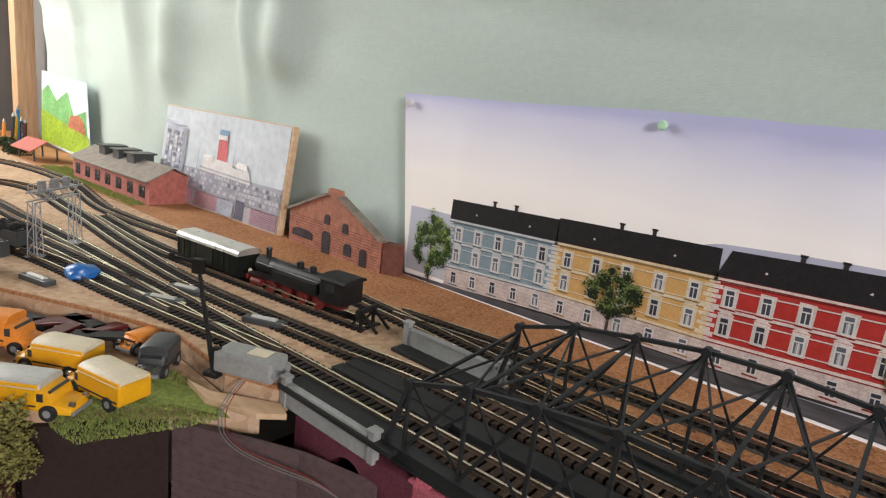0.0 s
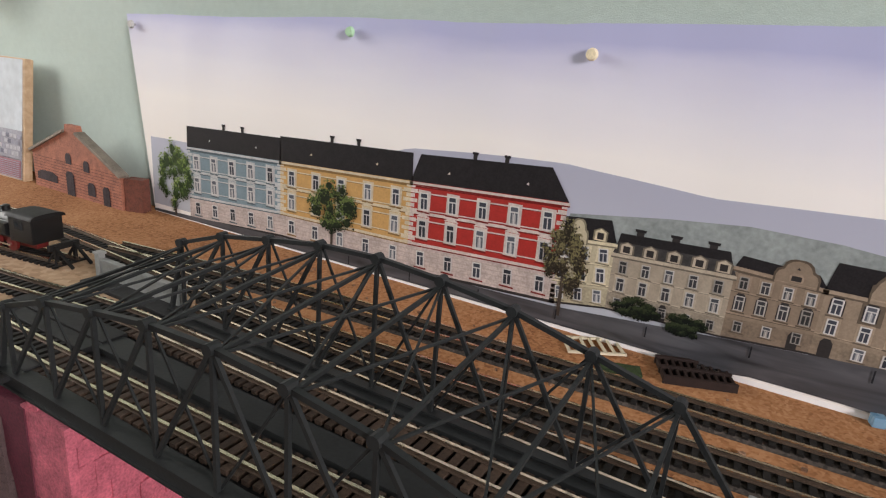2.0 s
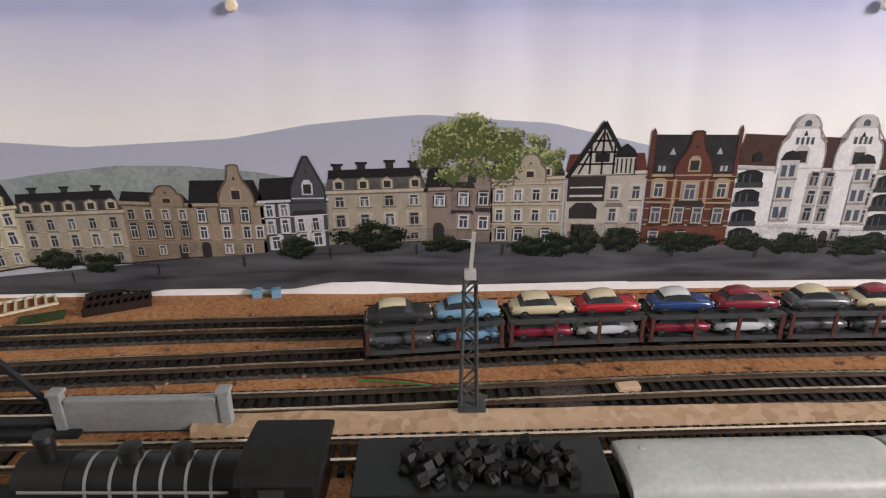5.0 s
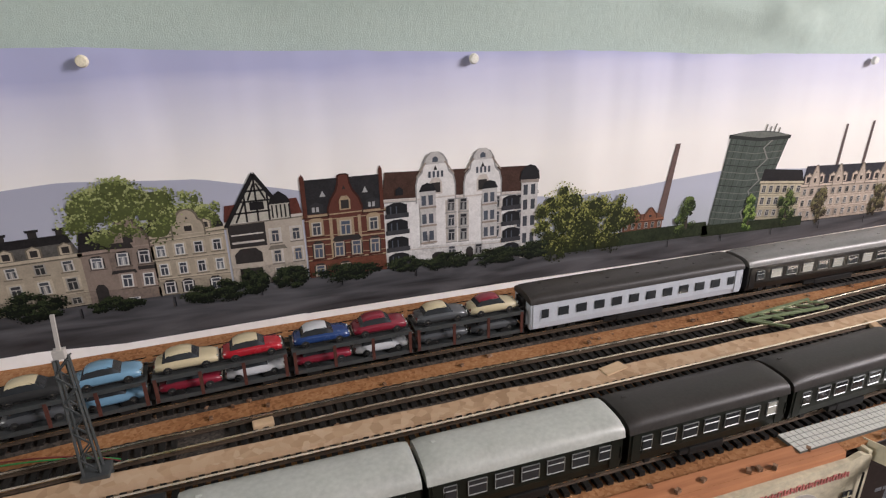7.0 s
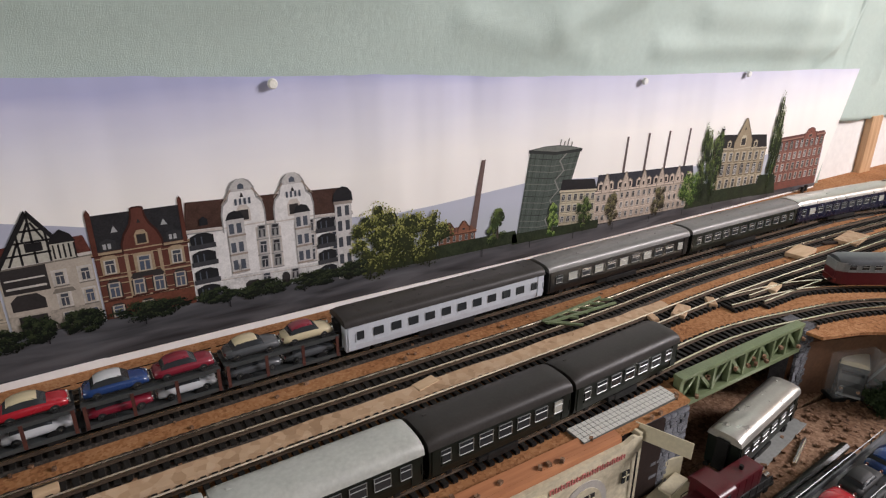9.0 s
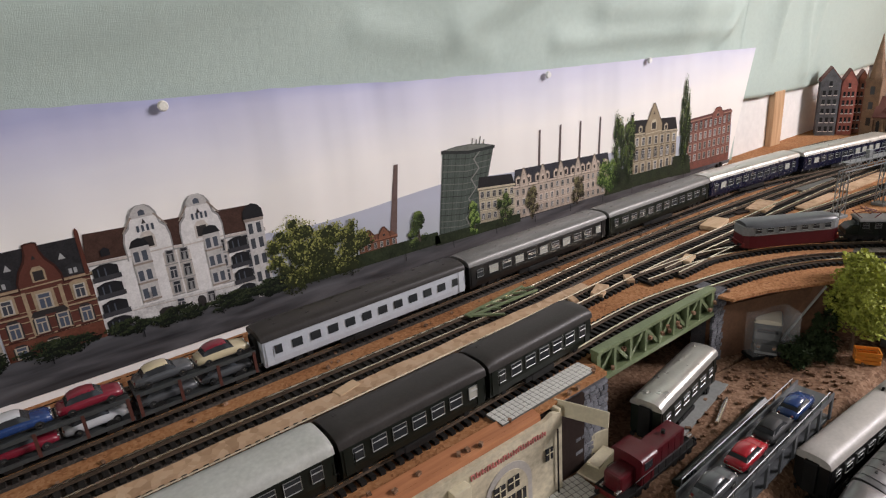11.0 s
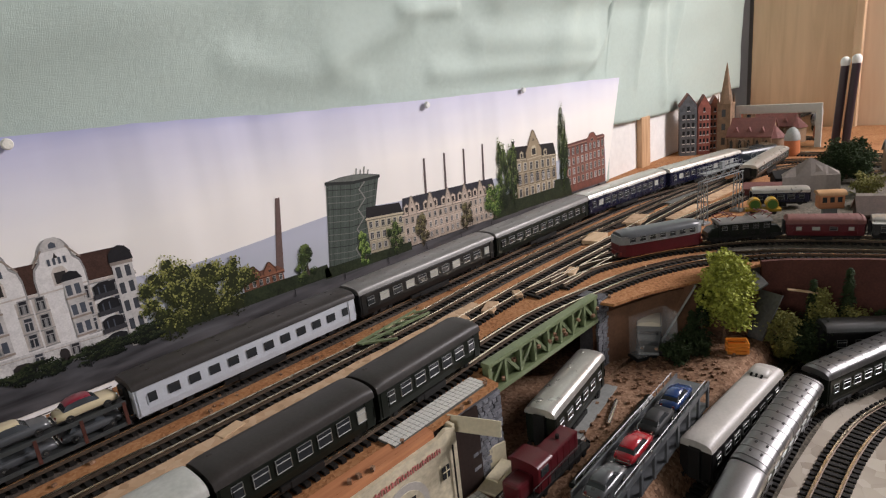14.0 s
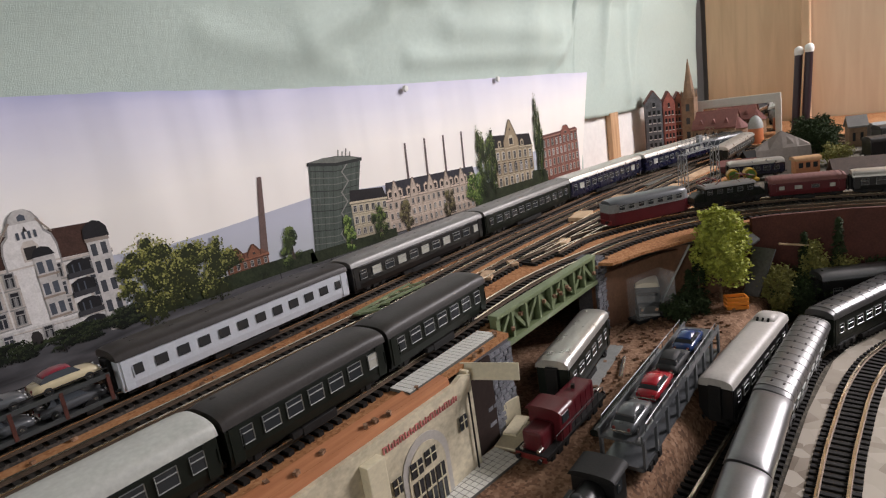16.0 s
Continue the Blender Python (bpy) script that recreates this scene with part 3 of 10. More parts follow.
box(bm, 0.42, -0.331, -0.106, 0.84, 0.006, 0.198)
box(bm, -0.2, -0.199, -0.106, 0.45, 0.008, 0.198)
box(bm, 0.004, -0.27, -0.106, 0.008, 0.13, 0.198)
solid("fascia", bm, "darkbrown", "dark brown fascia board under the baseboard", "board", "structure")
bm = B()
prism(bm, [(-0.655, -0.492), (-0.603, -0.404), (-0.61, -0.40), (-0.665, -0.488)], -0.2, -0.03)
for v in bm.verts:
    v.co = Vector((v.co.y, v.co.z, v.co.x))
solid("dark_panel", bm, "darkbrown", "dark brown panel fronting the lower board", "panel", "structure")
bm = B()
for (xa, ya), (xb, yb) in (((-0.665, -0.495), (-1.0, -0.9)), ((1.284, -0.432), (1.301, -0.452)), ((1.301, -0.452), (1.341, -0.534)), ((1.341, -0.534), (1.36, -0.604)), ((1.36, -0.604), (1.371, -1.2))):
    d = Vector((xb - xa, yb - ya))
    left = xa < 0
    box(bm, (xa + xb) / 2, (ya + yb) / 2, -0.115 if left else -0.056, d.length, 0.006, 0.17 if left else 0.122, math.degrees(math.atan2(d.y, d.x)))
solid("retaining_wall", bm, "redwall", "red-brown card retaining wall below the upper tracks", "wall", "structure")
bm = B()
for (xa, ya), (xb, yb) in (((1.08, -0.31), (1.19, -0.35)), ((1.19, -0.35), (1.3, -0.43))):
    d = Vector((xb - xa, yb - ya))
    box(bm, (xa + xb) / 2, (ya + yb) / 2, -0.065, d.length, 0.006, 0.095, math.degrees(math.atan2(d.y, d.x)))
solid("cavity_wall", bm, "casebrown", "brown card wall under the board edge", "wall", "structure")
# brick-paper covered box under the left approach, its joints pressed in
bm = B()
(xa, ya), (xb, yb) = (-0.6, -0.4), (-0.5, -0.352)
head = math.degrees(math.atan2(yb - ya, xb - xa))
box(bm, (xa + xb) / 2, (ya + yb) / 2, -0.115, 0.111, 0.006, 0.17, head)
box(bm, -0.466, -0.343, -0.115, 0.07, 0.006, 0.17, 14)
for k in range(22):
    z = -0.195 + k * 0.0073
    box(bm, (xa + xb) / 2, (ya + yb) / 2, z, 0.1115, 0.0068, 0.0052, head)
    box(bm, -0.466, -0.343, z, 0.0705, 0.0068, 0.0052, 14)
solid("brick_paper_wall", bm, "meshgrey", "grey brick-paper covered side wall of the bridge approach", "wall", "structure")

# ---- green cloth on the wall ----
# sagging folds: from, to, depth, width
SWAGS = ((1.19, 0.272, 1.66, 0.262, 0.012, 0.016), (1.0, 0.3, 1.14, 0.352, 0.016, 0.022), (1.12, 0.36, 1.24, 0.364, 0.014, 0.009), (1.3, 0.312, 1.65, 0.3, 0.016, 0.03), (1.62, 0.24, 1.7, 0.3, 0.01, 0.011), (2.0, 0.15, 2.0, 0.42, 0.014, 0.016), (0.86, 0.31, 1.05, 0.27, 0.008, 0.02), (1.85, 0.2, 1.87, 0.4, 0.01, 0.011), (1.35, 0.38, 1.95, 0.42, 0.024, 0.034), (0.45, 0.33, 0.9, 0.37, 0.01, 0.03), (-0.2, 0.33, 0.3, 0.36, 0.008, 0.03), (-1.06, 0.3, -1.0, 0.7, 0.03, 0.05), (-1.45, 0.26, -1.36, 0.7, 0.03, 0.06))


def cloth_y(x, z):
    f = 0.012
    up = max(0.0, min(1.0, (z - 0.25) / 0.2))
    f -= up * 0.012 * math.exp(-((z - 0.42 - 0.04 * math.sin(3 * x)) / 0.06) ** 2) * (0.4 + 0.6 * max(0, math.sin(2.2 * x - 0.4)))
    for cx, wd, amp in ((-1.16, 0.03, 0.02), (-1.62, 0.05, 0.024), (-1.95, 0.04, 0.02), (1.53, 0.05, 0.02), (1.86, 0.03, 0.014), (2.06, 0.02, 0.014), (0.98, 0.06, 0.008)):
        f -= amp * math.exp(-((x - cx - 0.25 * (z - 0.3) * (1 if cx > 0 else -0.3)) / wd) ** 2) * max(0.0, min(1.0, (z - 0.1) / 0.25))
    f -= up * 0.034 * abs(noise.noise((x * 1.9 + 0.8 * z, z * 5.5, 3.1))) + up * 0.012 * abs(noise.noise((x * 5 - 2 * z, z * 9, 7.7))) + 0.003 * noise.noise((x * 9, z * 11, 0.4))
    for xa, za, xb, zb, amp, wd in SWAGS:
        u = max(0.0, min(1.0, ((x - xa) * (xb - xa) + (z - za) * (zb - za)) / ((xb - xa) ** 2 + (zb - za) ** 2)))
        d = math.hypot(x - xa - u * (xb - xa), z - za - u * (zb - za))
        if d < 3 * wd:
            f -= amp * (0.6 if x > 0 else 1.0) * math.exp(-(d / wd) ** 2)
    return f - (0.03 * max(0, z - 0.3))


def cloth_low(x):
    return 0.0 if x < 1.72 else 0.122 - 0.008 * math.sin((x - 1.72) * 6)


bm = B()
NX, NZ = 640, 110
grid = []
for i in range(NX + 1):
    x = -2.2 + 4.76 * i / NX
    zl = cloth_low(x) + 0.002 * noise.noise((x * 30, 0, 0))
    grid.append([bm.verts.new((x, cloth_y(x, zl + (0.95 - zl) * j / NZ), zl + (0.95 - zl) * j / NZ)) for j in range(NZ + 1)])
for i in range(NX):
    for j in range(NZ):
        bm.faces.new([grid[i][j], grid[i + 1][j], grid[i + 1][j + 1], grid[i][j + 1]])
ob = solid("wall_cloth", bm, "cloth", "pale green textured cloth hung in soft folds over the wall", "wall covering", "structure", smooth=True)
md = ob.modifiers.new("thickness", "SOLIDIFY")
md.thickness, md.offset = 0.0015, 1
bm = B()
box(bm, 2.05, 0.025, 0.12, 0.75, 0.008, 0.36)
solid("white_panel", bm, "white", "white panel behind the end of the cloth", "panel", "structure")
bm = B()
box(bm, 1.9, 0.014, 0.02, 0.045, 0.014, 0.2, bevel=0.002)
solid("wall_post", bm, "wood", "upright pine batten on the wall", "post", "structure")
bm = B()
box(bm, 2.6, -0.15, 0.5, 0.03, 0.27, 1.2, bevel=0.004)
box(bm, 2.585, -0.292, 0.5, 0.03, 0.022, 1.2, bevel=0.003)
solid("wood_panel", bm, "panel", "light wooden cupboard side at the end of the layout", "panel", "structure")
bm = B()
box(bm, 2.62, -0.7, 0.5, 0.03, 0.8, 1.2)
solid("end_panel", bm, "endpanel", "warm light wooden end panel", "panel", "structure")
bm = B()
box(bm, -2.3, -0.02, 0.5, 0.05, 0.05, 1.2, bevel=0.004)
solid("corner_post", bm, "wood", "upright wooden post by the window", "post", "structure")
bm = B()
for y in (-0.31, -1.48):
    box(bm, -2.64, y, 0.8, 0.06, 0.04, 1.12)
for z in (0.28, 1.32, 0.8):
    box(bm, -2.64, -0.895, z, 0.055, 1.13, 0.04)
solid("window_1", bm, "white", "unseen white painted window frame", "window", "structure")
# unseen frame added around the south fill lamp
bm = B()
for x in (0.23, 1.77, 1.0):
    box(bm, x, -2.5, 0.98, 0.04, 0.06, 1.0)
for z in (0.48, 1.48):
    box(bm, 1.0, -2.5, z, 1.58, 0.055, 0.04)
solid("window_2", bm, "white", "unseen white painted window frame", "window", "structure")
bm = B()
for y in (-0.88, -1.9):
    box(bm, 2.77, y, 1.02, 0.06, 0.04, 0.64)
for z in (0.72, 1.32):
    box(bm, 2.77, -1.39, z, 0.055, 0.98, 0.04)
solid("window_3", bm, "white", "unseen white painted window frame", "window", "structure")

# ---- printed backdrop ----
poster = thing("backdrop_poster", "printed paper town backdrop pinned to the green cloth", "poster")
PRINT = {}


def ink(c, grain=0.14, size=70):
    """Printed colour."""
    key = tuple(c)
    if key not in PRINT:
        PRINT[key] = mat("print_ink", c, 0.6, 0, grain, size, 0.02)
        PRINT[key].node_tree.nodes["Principled BSDF"].inputs["Specular IOR Level"].default_value = 0.2
    return PRINT[key]


def flat(bm, pts, layer, mi=0):
    f = bm.faces.new([bm.verts.new((x, -0.0002 * layer, z)) for x, z in pts])
    if f.normal.y > 0:
        f.normal_flip()
    f.material_index = mi
    return f


def lerp_on(table, x):
    for (a, p), (b, q) in zip(table, table[1:]):
        if x <= b:
            return p + (q - p) * max(0, (x - a) / (b - a))
    return table[-1][1]


TOP = [(-0.77, 0.249), (-0.14, 0.264), (0.236, 0.277), (0.55, 0.263), (0.9, 0.248), (1.09, 0.238), (1.76, 0.222)]
FOOT = [(-0.77, 0.0), (0.06, 0.004), (0.12, 0.002), (0.16, 0.009), (0.2, 0.008), (0.27, 0.003), (0.45, 0.005), (0.67, 0.004), (1.0, 0.0), (1.76, 0.0)]
ROAD = [(-0.77, 0.002), (-0.5, 0.012), (-0.16, 0.02), (0.0, 0.034), (0.1, 0.042), (0.19, 0.051), (0.29, 0.05), (0.45, 0.046), (0.67, 0.04), (0.98, 0.028), (1.24, 0.023), (1.76, 0.006)]
HILL = [(-0.77, 0.1), (-0.55, 0.1), (-0.4, 0.118), (-0.33, 0.142), (-0.17, 0.15), (-0.05, 0.141), (0.08, 0.148), (0.15, 0.159), (0.25, 0.166), (0.36, 0.16), (0.5, 0.125), (0.74, 0.1), (0.85, 0.103), (0.97, 0.11), (1.06, 0.1), (1.2, 0.09), (1.76, 0.08)]
bm, bh, br = B(), B(), B()
N = 200
for i in range(N):
    u, w = i / N, (i + 1) / N
    xs = [-0.735 + 2.42 * q for q in (u, w)]
    xt = [-0.768 + 2.525 * q for q in (u, w)]
    tops = [lerp_on(TOP, x) + 0.0012 * noise.noise((x * 40, 0, 1)) + 0.0025 * noise.noise((x * 6, 0, 5)) for x in xt]
    flat(bm, [(xs[0], 0.0), (xs[1], 0.0), (xt[1], tops[1]), (xt[0], tops[0])], 0)
    h = [lerp_on(HILL, x) + 0.003 * noise.noise((x * 7, 2, 0)) for x in xs]
    flat(bh, [(xs[0], 0.01), (xs[1], 0.01), (xs[1], h[1]), (xs[0], h[0])], 1)
    r0, r1 = [lerp_on(FOOT, x) + (0.002 if x > 0 else 0.0) for x in xs], [lerp_on(ROAD, x) for x in xs]
    flat(br, [(xs[0], r0[0]), (xs[1], r0[1]), (xs[1], max(r1[1], r0[1] + 0.001)), (xs[0], max(r1[0], r0[0] + 0.001))], 6)
bmesh.ops.remove_doubles(bm, verts=bm.verts, dist=1e-6)
sheet = part("sheet", bm, "sky", poster, "lavender and cream printed sky")
part("hill_range", bh, "hill", poster, "pale blue printed hills")
part("road", br, "road", poster, "dark grey printed road")
bm = B()
flat(bm, [(-0.16, 0.05), (0.2, 0.05), (0.2, 0.1), (0.1, 0.118), (0.04, 0.124), (-0.02, 0.125), (-0.08, 0.119), (-0.16, 0.108)], 1.5)
part("near_hill", bm, ink((0.27, 0.3, 0.29), 0.2, 30), poster, "grey-green printed hill")
bm = B()
# the white margin stands off the wall a little along its foot
for i in range(N):
    xs = [-0.73 + 2.41 * q / N for q in (i, i + 1)]
    f = [lerp_on(FOOT, x) for x in xs]
    on = [max(0.05, min(1.0, (x - 0.13) * 16)) * (1.0 if x < 0.45 else 0.3) for x in xs]
    out = [-0.003 - 0.005 * q * (0.5 + 0.5 * math.sin(9 * x + 1.2)) for q, x in zip(on, xs)]
    vs = [bm.verts.new(p) for p in ((xs[0], out[0], -0.001), (xs[1], out[1], -0.001), (xs[1], -0.0026, f[1] + 0.0035 * on[1]), (xs[0], -0.0026, f[0] + 0.0035 * on[0]))]
    bm.faces.new(vs)
bmesh.ops.remove_doubles(bm, verts=bm.verts, dist=1e-6)
part("white_margin", bm, "paper", poster, "curled white paper margin", smooth=True)

# printed window: frame, panes, transom, some with pale curtains
def window_mesh(frame_c, pane_c, curtain=None):
    b = B()
    flat(b, [(-0.5, -0.5), (0.5, -0.5), (0.5, 0.5), (-0.5, 0.5)], 0, 0)
    for x0, x1, z0, z1 in ((-0.36, -0.05, -0.42, 0.14), (0.05, 0.36, -0.42, 0.14), (-0.36, 0.36, 0.21, 0.43)):
        flat(b, [(x0, z0), (x1, z0), (x1, z1), (x0, z1)], 1, 1)
        if curtain and z0 < 0:
            q = x1 - 0.14 if x0 < -0.1 else x0
            flat(b, [(q, z0), (q + 0.14, z0), (q + 0.14, z1 - 0.1), (q, z1)], 1.5, 2)
    for v in b.verts:
        v.co.y *= 0.6
    return mesh_of("window", b, ink(frame_c), ink(pane_c), ink(curtain or pane_c))


WHITE_WIN = (window_mesh((0.6, 0.59, 0.56), (0.05, 0.055, 0.07)), window_mesh((0.6, 0.59, 0.56), (0.1, 0.11, 0.13), (0.36, 0.36, 0.36)), window_mesh((0.52, 0.5, 0.48), (0.03, 0.032, 0.04)))
GREY_WIN = (window_mesh((0.42, 0.4, 0.36), (0.04, 0.04, 0.045)), window_mesh((0.5, 0.48, 0.44), (0.06, 0.065, 0.075), (0.3, 0.28, 0.26)), window_mesh((0.3, 0.28, 0.25), (0.03, 0.03, 0.03)))
DARK_WIN = (window_mesh((0.34, 0.33, 0.32), (0.025, 0.028, 0.035)), window_mesh((0.42, 0.4, 0.39), (0.04, 0.045, 0.055)), window_mesh((0.3, 0.29, 0.28), (0.02, 0.02, 0.024), (0.2, 0.2, 0.2)))
BLUE_WIN = (window_mesh((0.4, 0.35, 0.28), (0.07, 0.085, 0.12)), window_mesh((0.46, 0.42, 0.36), (0.05, 0.055, 0.07)))
BLACK, CREAM, TAN, DARK = (0.017, 0.015, 0.016), (0.34, 0.29, 0.22), (0.23, 0.175, 0.125), (0.03, 0.026, 0.025)


def house(x0, x1, zb0, zb1, ze0, ze1, wall, roof, floors, win, ridge=0.02, inset=0.006, trim=None, base=None, lines=(), gables=(), dormers=0, chimneys=(), doors=(), extras=(), mansard=None, quoins=False, lights=0, label="", seed=1):
    """A printed facade. floors: (height, windows or their places, width, height, style); lines, doors and extras in shares of the wall."""
    rnd = random.Random(seed)
    b = B()
    H = lambda u, v: (x0 + (x1 - x0) * u, (zb0 + (zb1 - zb0) * u) * (1 - v) + (ze0 + (ze1 - ze0) * u) * v)
    Q = lambda u0, u1, v0, v1, lay, mi: flat(b, [H(u0, v0), H(u1, v0), H(u1, v1), H(u0, v1)], lay, mi)
    trim = trim or [min(0.66, c * 1.3) for c in wall]
    base = base or [c * 0.82 for c in wall]
    hh = ze0 - zb0
    wd = x1 - x0
    Q(0, 1, 0, 1, 3, 0)
    Q(0, 1, 0, 0.3, 3.2, 3)
    Q(0, 1, 0, 0.03, 3.5, 5)
    for v, t in lines:
        Q(0, 1, v, v + t, 3.45, 2)
        Q(0, 1, v - t * 0.45, v, 3.42, 4)
    if quoins:
        for k in range(13):
            w, v = (0.05 if k % 2 else 0.03), 0.31 + k * 0.052
            Q(0, w, v, v + 0.04, 3.47, 2)
            Q(1 - w, 1, v, v + 0.04, 3.47, 2)
        for v in (0.05, 0.1, 0.15, 0.2, 0.25):
            Q(0, 1, v, v + 0.01, 3.4, 7)
    for u, w, h, mi in doors:
        flat(b, [H(u - w / 2, 0.01), H(u + w / 2, 0.01), H(u + w / 2, h * 0.8), H(u + w * 0.25, h), H(u - w * 0.25, h), H(u - w / 2, h * 0.8)], 3.7, mi)
    for pts, lay, mi in extras:
        flat(b, [H(u, v) for u, v in pts], lay, mi)
    if ridge:
        a, c = H(0, 1), H(1, 1)
        m = 0.62 if mansard else 1.0
        flat(b, [(a[0] - 0.001, a[1]), (c[0] + 0.001, c[1]), (c[0] - inset * m, c[1] + ridge * m), (a[0] + inset * 0.5 * m, a[1] + ridge * m)], 3.1, 6 if mansard else 1)
        if mansard:
            flat(b, [(a[0] + inset * 0.5 * m, a[1] + ridge * m - 0.001), (c[0] - inset * m, c[1] + ridge * m - 0.001), (c[0] - inset, c[1] + ridge), (a[0] + inset * 0.5, a[1] + ridge)], 3.15, 1)
        flat(b, [(a[0] - 0.002, a[1] - 0.0028), (c[0] + 0.002, c[1] - 0.0028), (c[0] + 0.002, c[1] - 0.0004), (a[0] - 0.002, a[1] - 0.0004)], 4.3, 2)
        flat(b, [(a[0] - 0.002, a[1] - 0.0042), (c[0] + 0.002, c[1] - 0.0042), (c[0] + 0.002, c[1] - 0.0028), (a[0] - 0.002, a[1] - 0.0028)], 4.25, 4)
        for k in range(dormers):
            x, z = H((k + 0.5) / dormers + rnd.uniform(-0.02, 0.02), 1)
            w, h = 0.0048, ridge * 0.58
            flat(b, [(x - w * 1.3, z + h * 0.05), (x + w * 1.3, z + h * 0.05), (x + w * 1.3, z + h * 0.82), (x, z + h * 1.1), (x - w * 1.3, z + h * 0.82)], 4.55, 4)
            flat(b, [(x - w, z + h * 0.06), (x + w, z + h * 0.06), (x + w, z + h * 0.76), (x, z + h), (x - w, z + h * 0.76)], 4.6, 2)
            flat(b, [(x - w * 0.6, z + h * 0.16), (x + w * 0.6, z + h * 0.16), (x + w * 0.6, z + h * 0.7), (x - w * 0.6, z + h * 0.7)], 4.9, 5)
        for k in range(lights):
            x, z = H((k + 0.5) / lights, 1)
            z += ridge * 0.4
            flat(b, [(x, z), (x + 0.0026, z - 0.0004), (x + 0.0028, z + 0.0012), (x + 0.0016, z + 0.0022)], 4.6, 2)
        for u, w, h in chimneys:
            x, z = H(u, 1)
            z += ridge
            flat(b, [(x - w / 2, z - 0.003), (x + w / 2, z - 0.003), (x + w / 2, z + h), (x - w / 2, z + h)], 3.05, 5)
            flat(b, [(x - w * 0.7, z + h), (x + w * 0.7, z + h), (x + w * 0.8, z + h + 0.0024), (x - w * 0.8, z + h + 0.0024)], 3.06, 1)
    for gx, gw, gz, shape in gables:
        zb = H((gx - x0) / wd, 0.93)[1]
        g = gz - zb
        prof = {"point": ((1, 0.3), (0.06, 1.0)), "step": ((1, 0.36), (0.82, 0.4), (0.7, 0.62), (0.46, 0.7), (0.42, 0.86), (0.3, 0.9), (0.16, 1.0)), "round": ((1, 0.34), (0.9, 0.52), (0.66, 0.62), (0.56, 0.82), (0.36, 0.95), (0.12, 1.0)), "tall": ((1, 0.2), (0.8, 0.42), (0.45, 0.62), (0.3, 0.8), (0.27, 0.97), (0.1, 1.0))}[shape]
        for grow, lay, mi in ((0.0014, 4.95, 4), (0.0, 5, 0)):
            ring = [(gx + gw + grow, zb)] + [(gx + gw * p + grow, zb + g * q + grow) for p, q in prof]
            flat(b, [(2 * gx - x, z) for x, z in ring] + ring[::-1], lay, mi)
        flat(b, [(gx - gw * 0.34, zb + g * 0.16), (gx + gw * 0.34, zb + g * 0.16), (gx + gw * 0.34, zb + g * 0.4), (gx + gw * 0.18, zb + g * 0.5), (gx - gw * 0.18, zb + g * 0.5), (gx - gw * 0.34, zb + g * 0.4)], 5.3, 2)
        flat(b, [(gx - gw * 0.24, zb + g * 0.19), (gx + gw * 0.24, zb + g * 0.19), (gx + gw * 0.24, zb + g * 0.4), (gx - gw * 0.24, zb + g * 0.4)], 5.5, 5)
        flat(b, [(gx - gw, zb + g * 0.07), (gx + gw, zb + g * 0.07), (gx + gw, zb + g * 0.1), (gx - gw, zb + g * 0.1)], 5.4, 2)
        flat(b, [(gx - gw * 0.1, zb + g * 0.66), (gx + gw * 0.1, zb + g * 0.66), (gx, zb + g * 0.76)], 5.5, 5)
    spots = []
    for v, us, w, h, style in floors:
        w, h = (w * 1.12, h * 1.08) if w < 0.0092 else (w, h)
        for u in ([(k + 0.5) / us for k in range(us)] if isinstance(us, int) else us):
            x, z = H(u, v)
            spots.append((x, z, w, h))
            if style in "sh":
                flat(b, [(x - w * 0.72, z - h * 0.62), (x + w * 0.72, z - h * 0.62), (x + w * 0.72, z + h * 0.62), (x - w * 0.72, z + h * 0.62)], 3.6, 2)
            flat(b, [(x - w * 0.74, z - h * 0.66), (x + w * 0.74, z - h * 0.66), (x + w * 0.74, z - h * 0.56), (x - w * 0.74, z - h * 0.56)], 3.65, 4)
            if style == "h":
                flat(b, [(x - w * 0.85, z + h * 0.64), (x + w * 0.85, z + h * 0.64), (x, z + h * 0.92)], 3.65, 2)
            if style == "a":
                flat(b, [(x - w * 0.62, z - h * 0.5), (x + w * 0.62, z - h * 0.5), (x + w * 0.62, z + h * 0.4), (x + w * 0.3, z + h * 0.66), (x - w * 0.3, z + h * 0.66), (x - w * 0.62, z + h * 0.4)], 3.6, 5)
    o = part("printed_house", b, (ink(wall, 0.11, 90), ink(roof, 0.25, 120), ink(trim, 0.16), ink(base, 0.22), ink([c * 0.42 for c in wall]), ink(DARK), ink(mansard or roof, 0.3, 150), ink([c * 0.84 for c in base])), poster, label)
    sl = math.degrees(math.atan2(zb1 - zb0 + ze1 - ze0, 2 * wd))
    for x, z, w, h in spots:
        share("window", rnd.choice(win), o, Matrix.Translation((x, -0.0011, z)) @ Matrix.Rotation(radians(-sl), 4, "Y") @ Matrix.Diagonal((w, 1, h, 1)))
    return o


def patch(name, polys, colours, label, parent=None):
    """Printed detail: polygons of (points, layer, colour)."""
    b = B()
    for pts, lay, mi in polys:
        flat(b, pts, lay, mi)
    return part(name, b, tuple(ink(c) for c in colours), parent or poster, label)


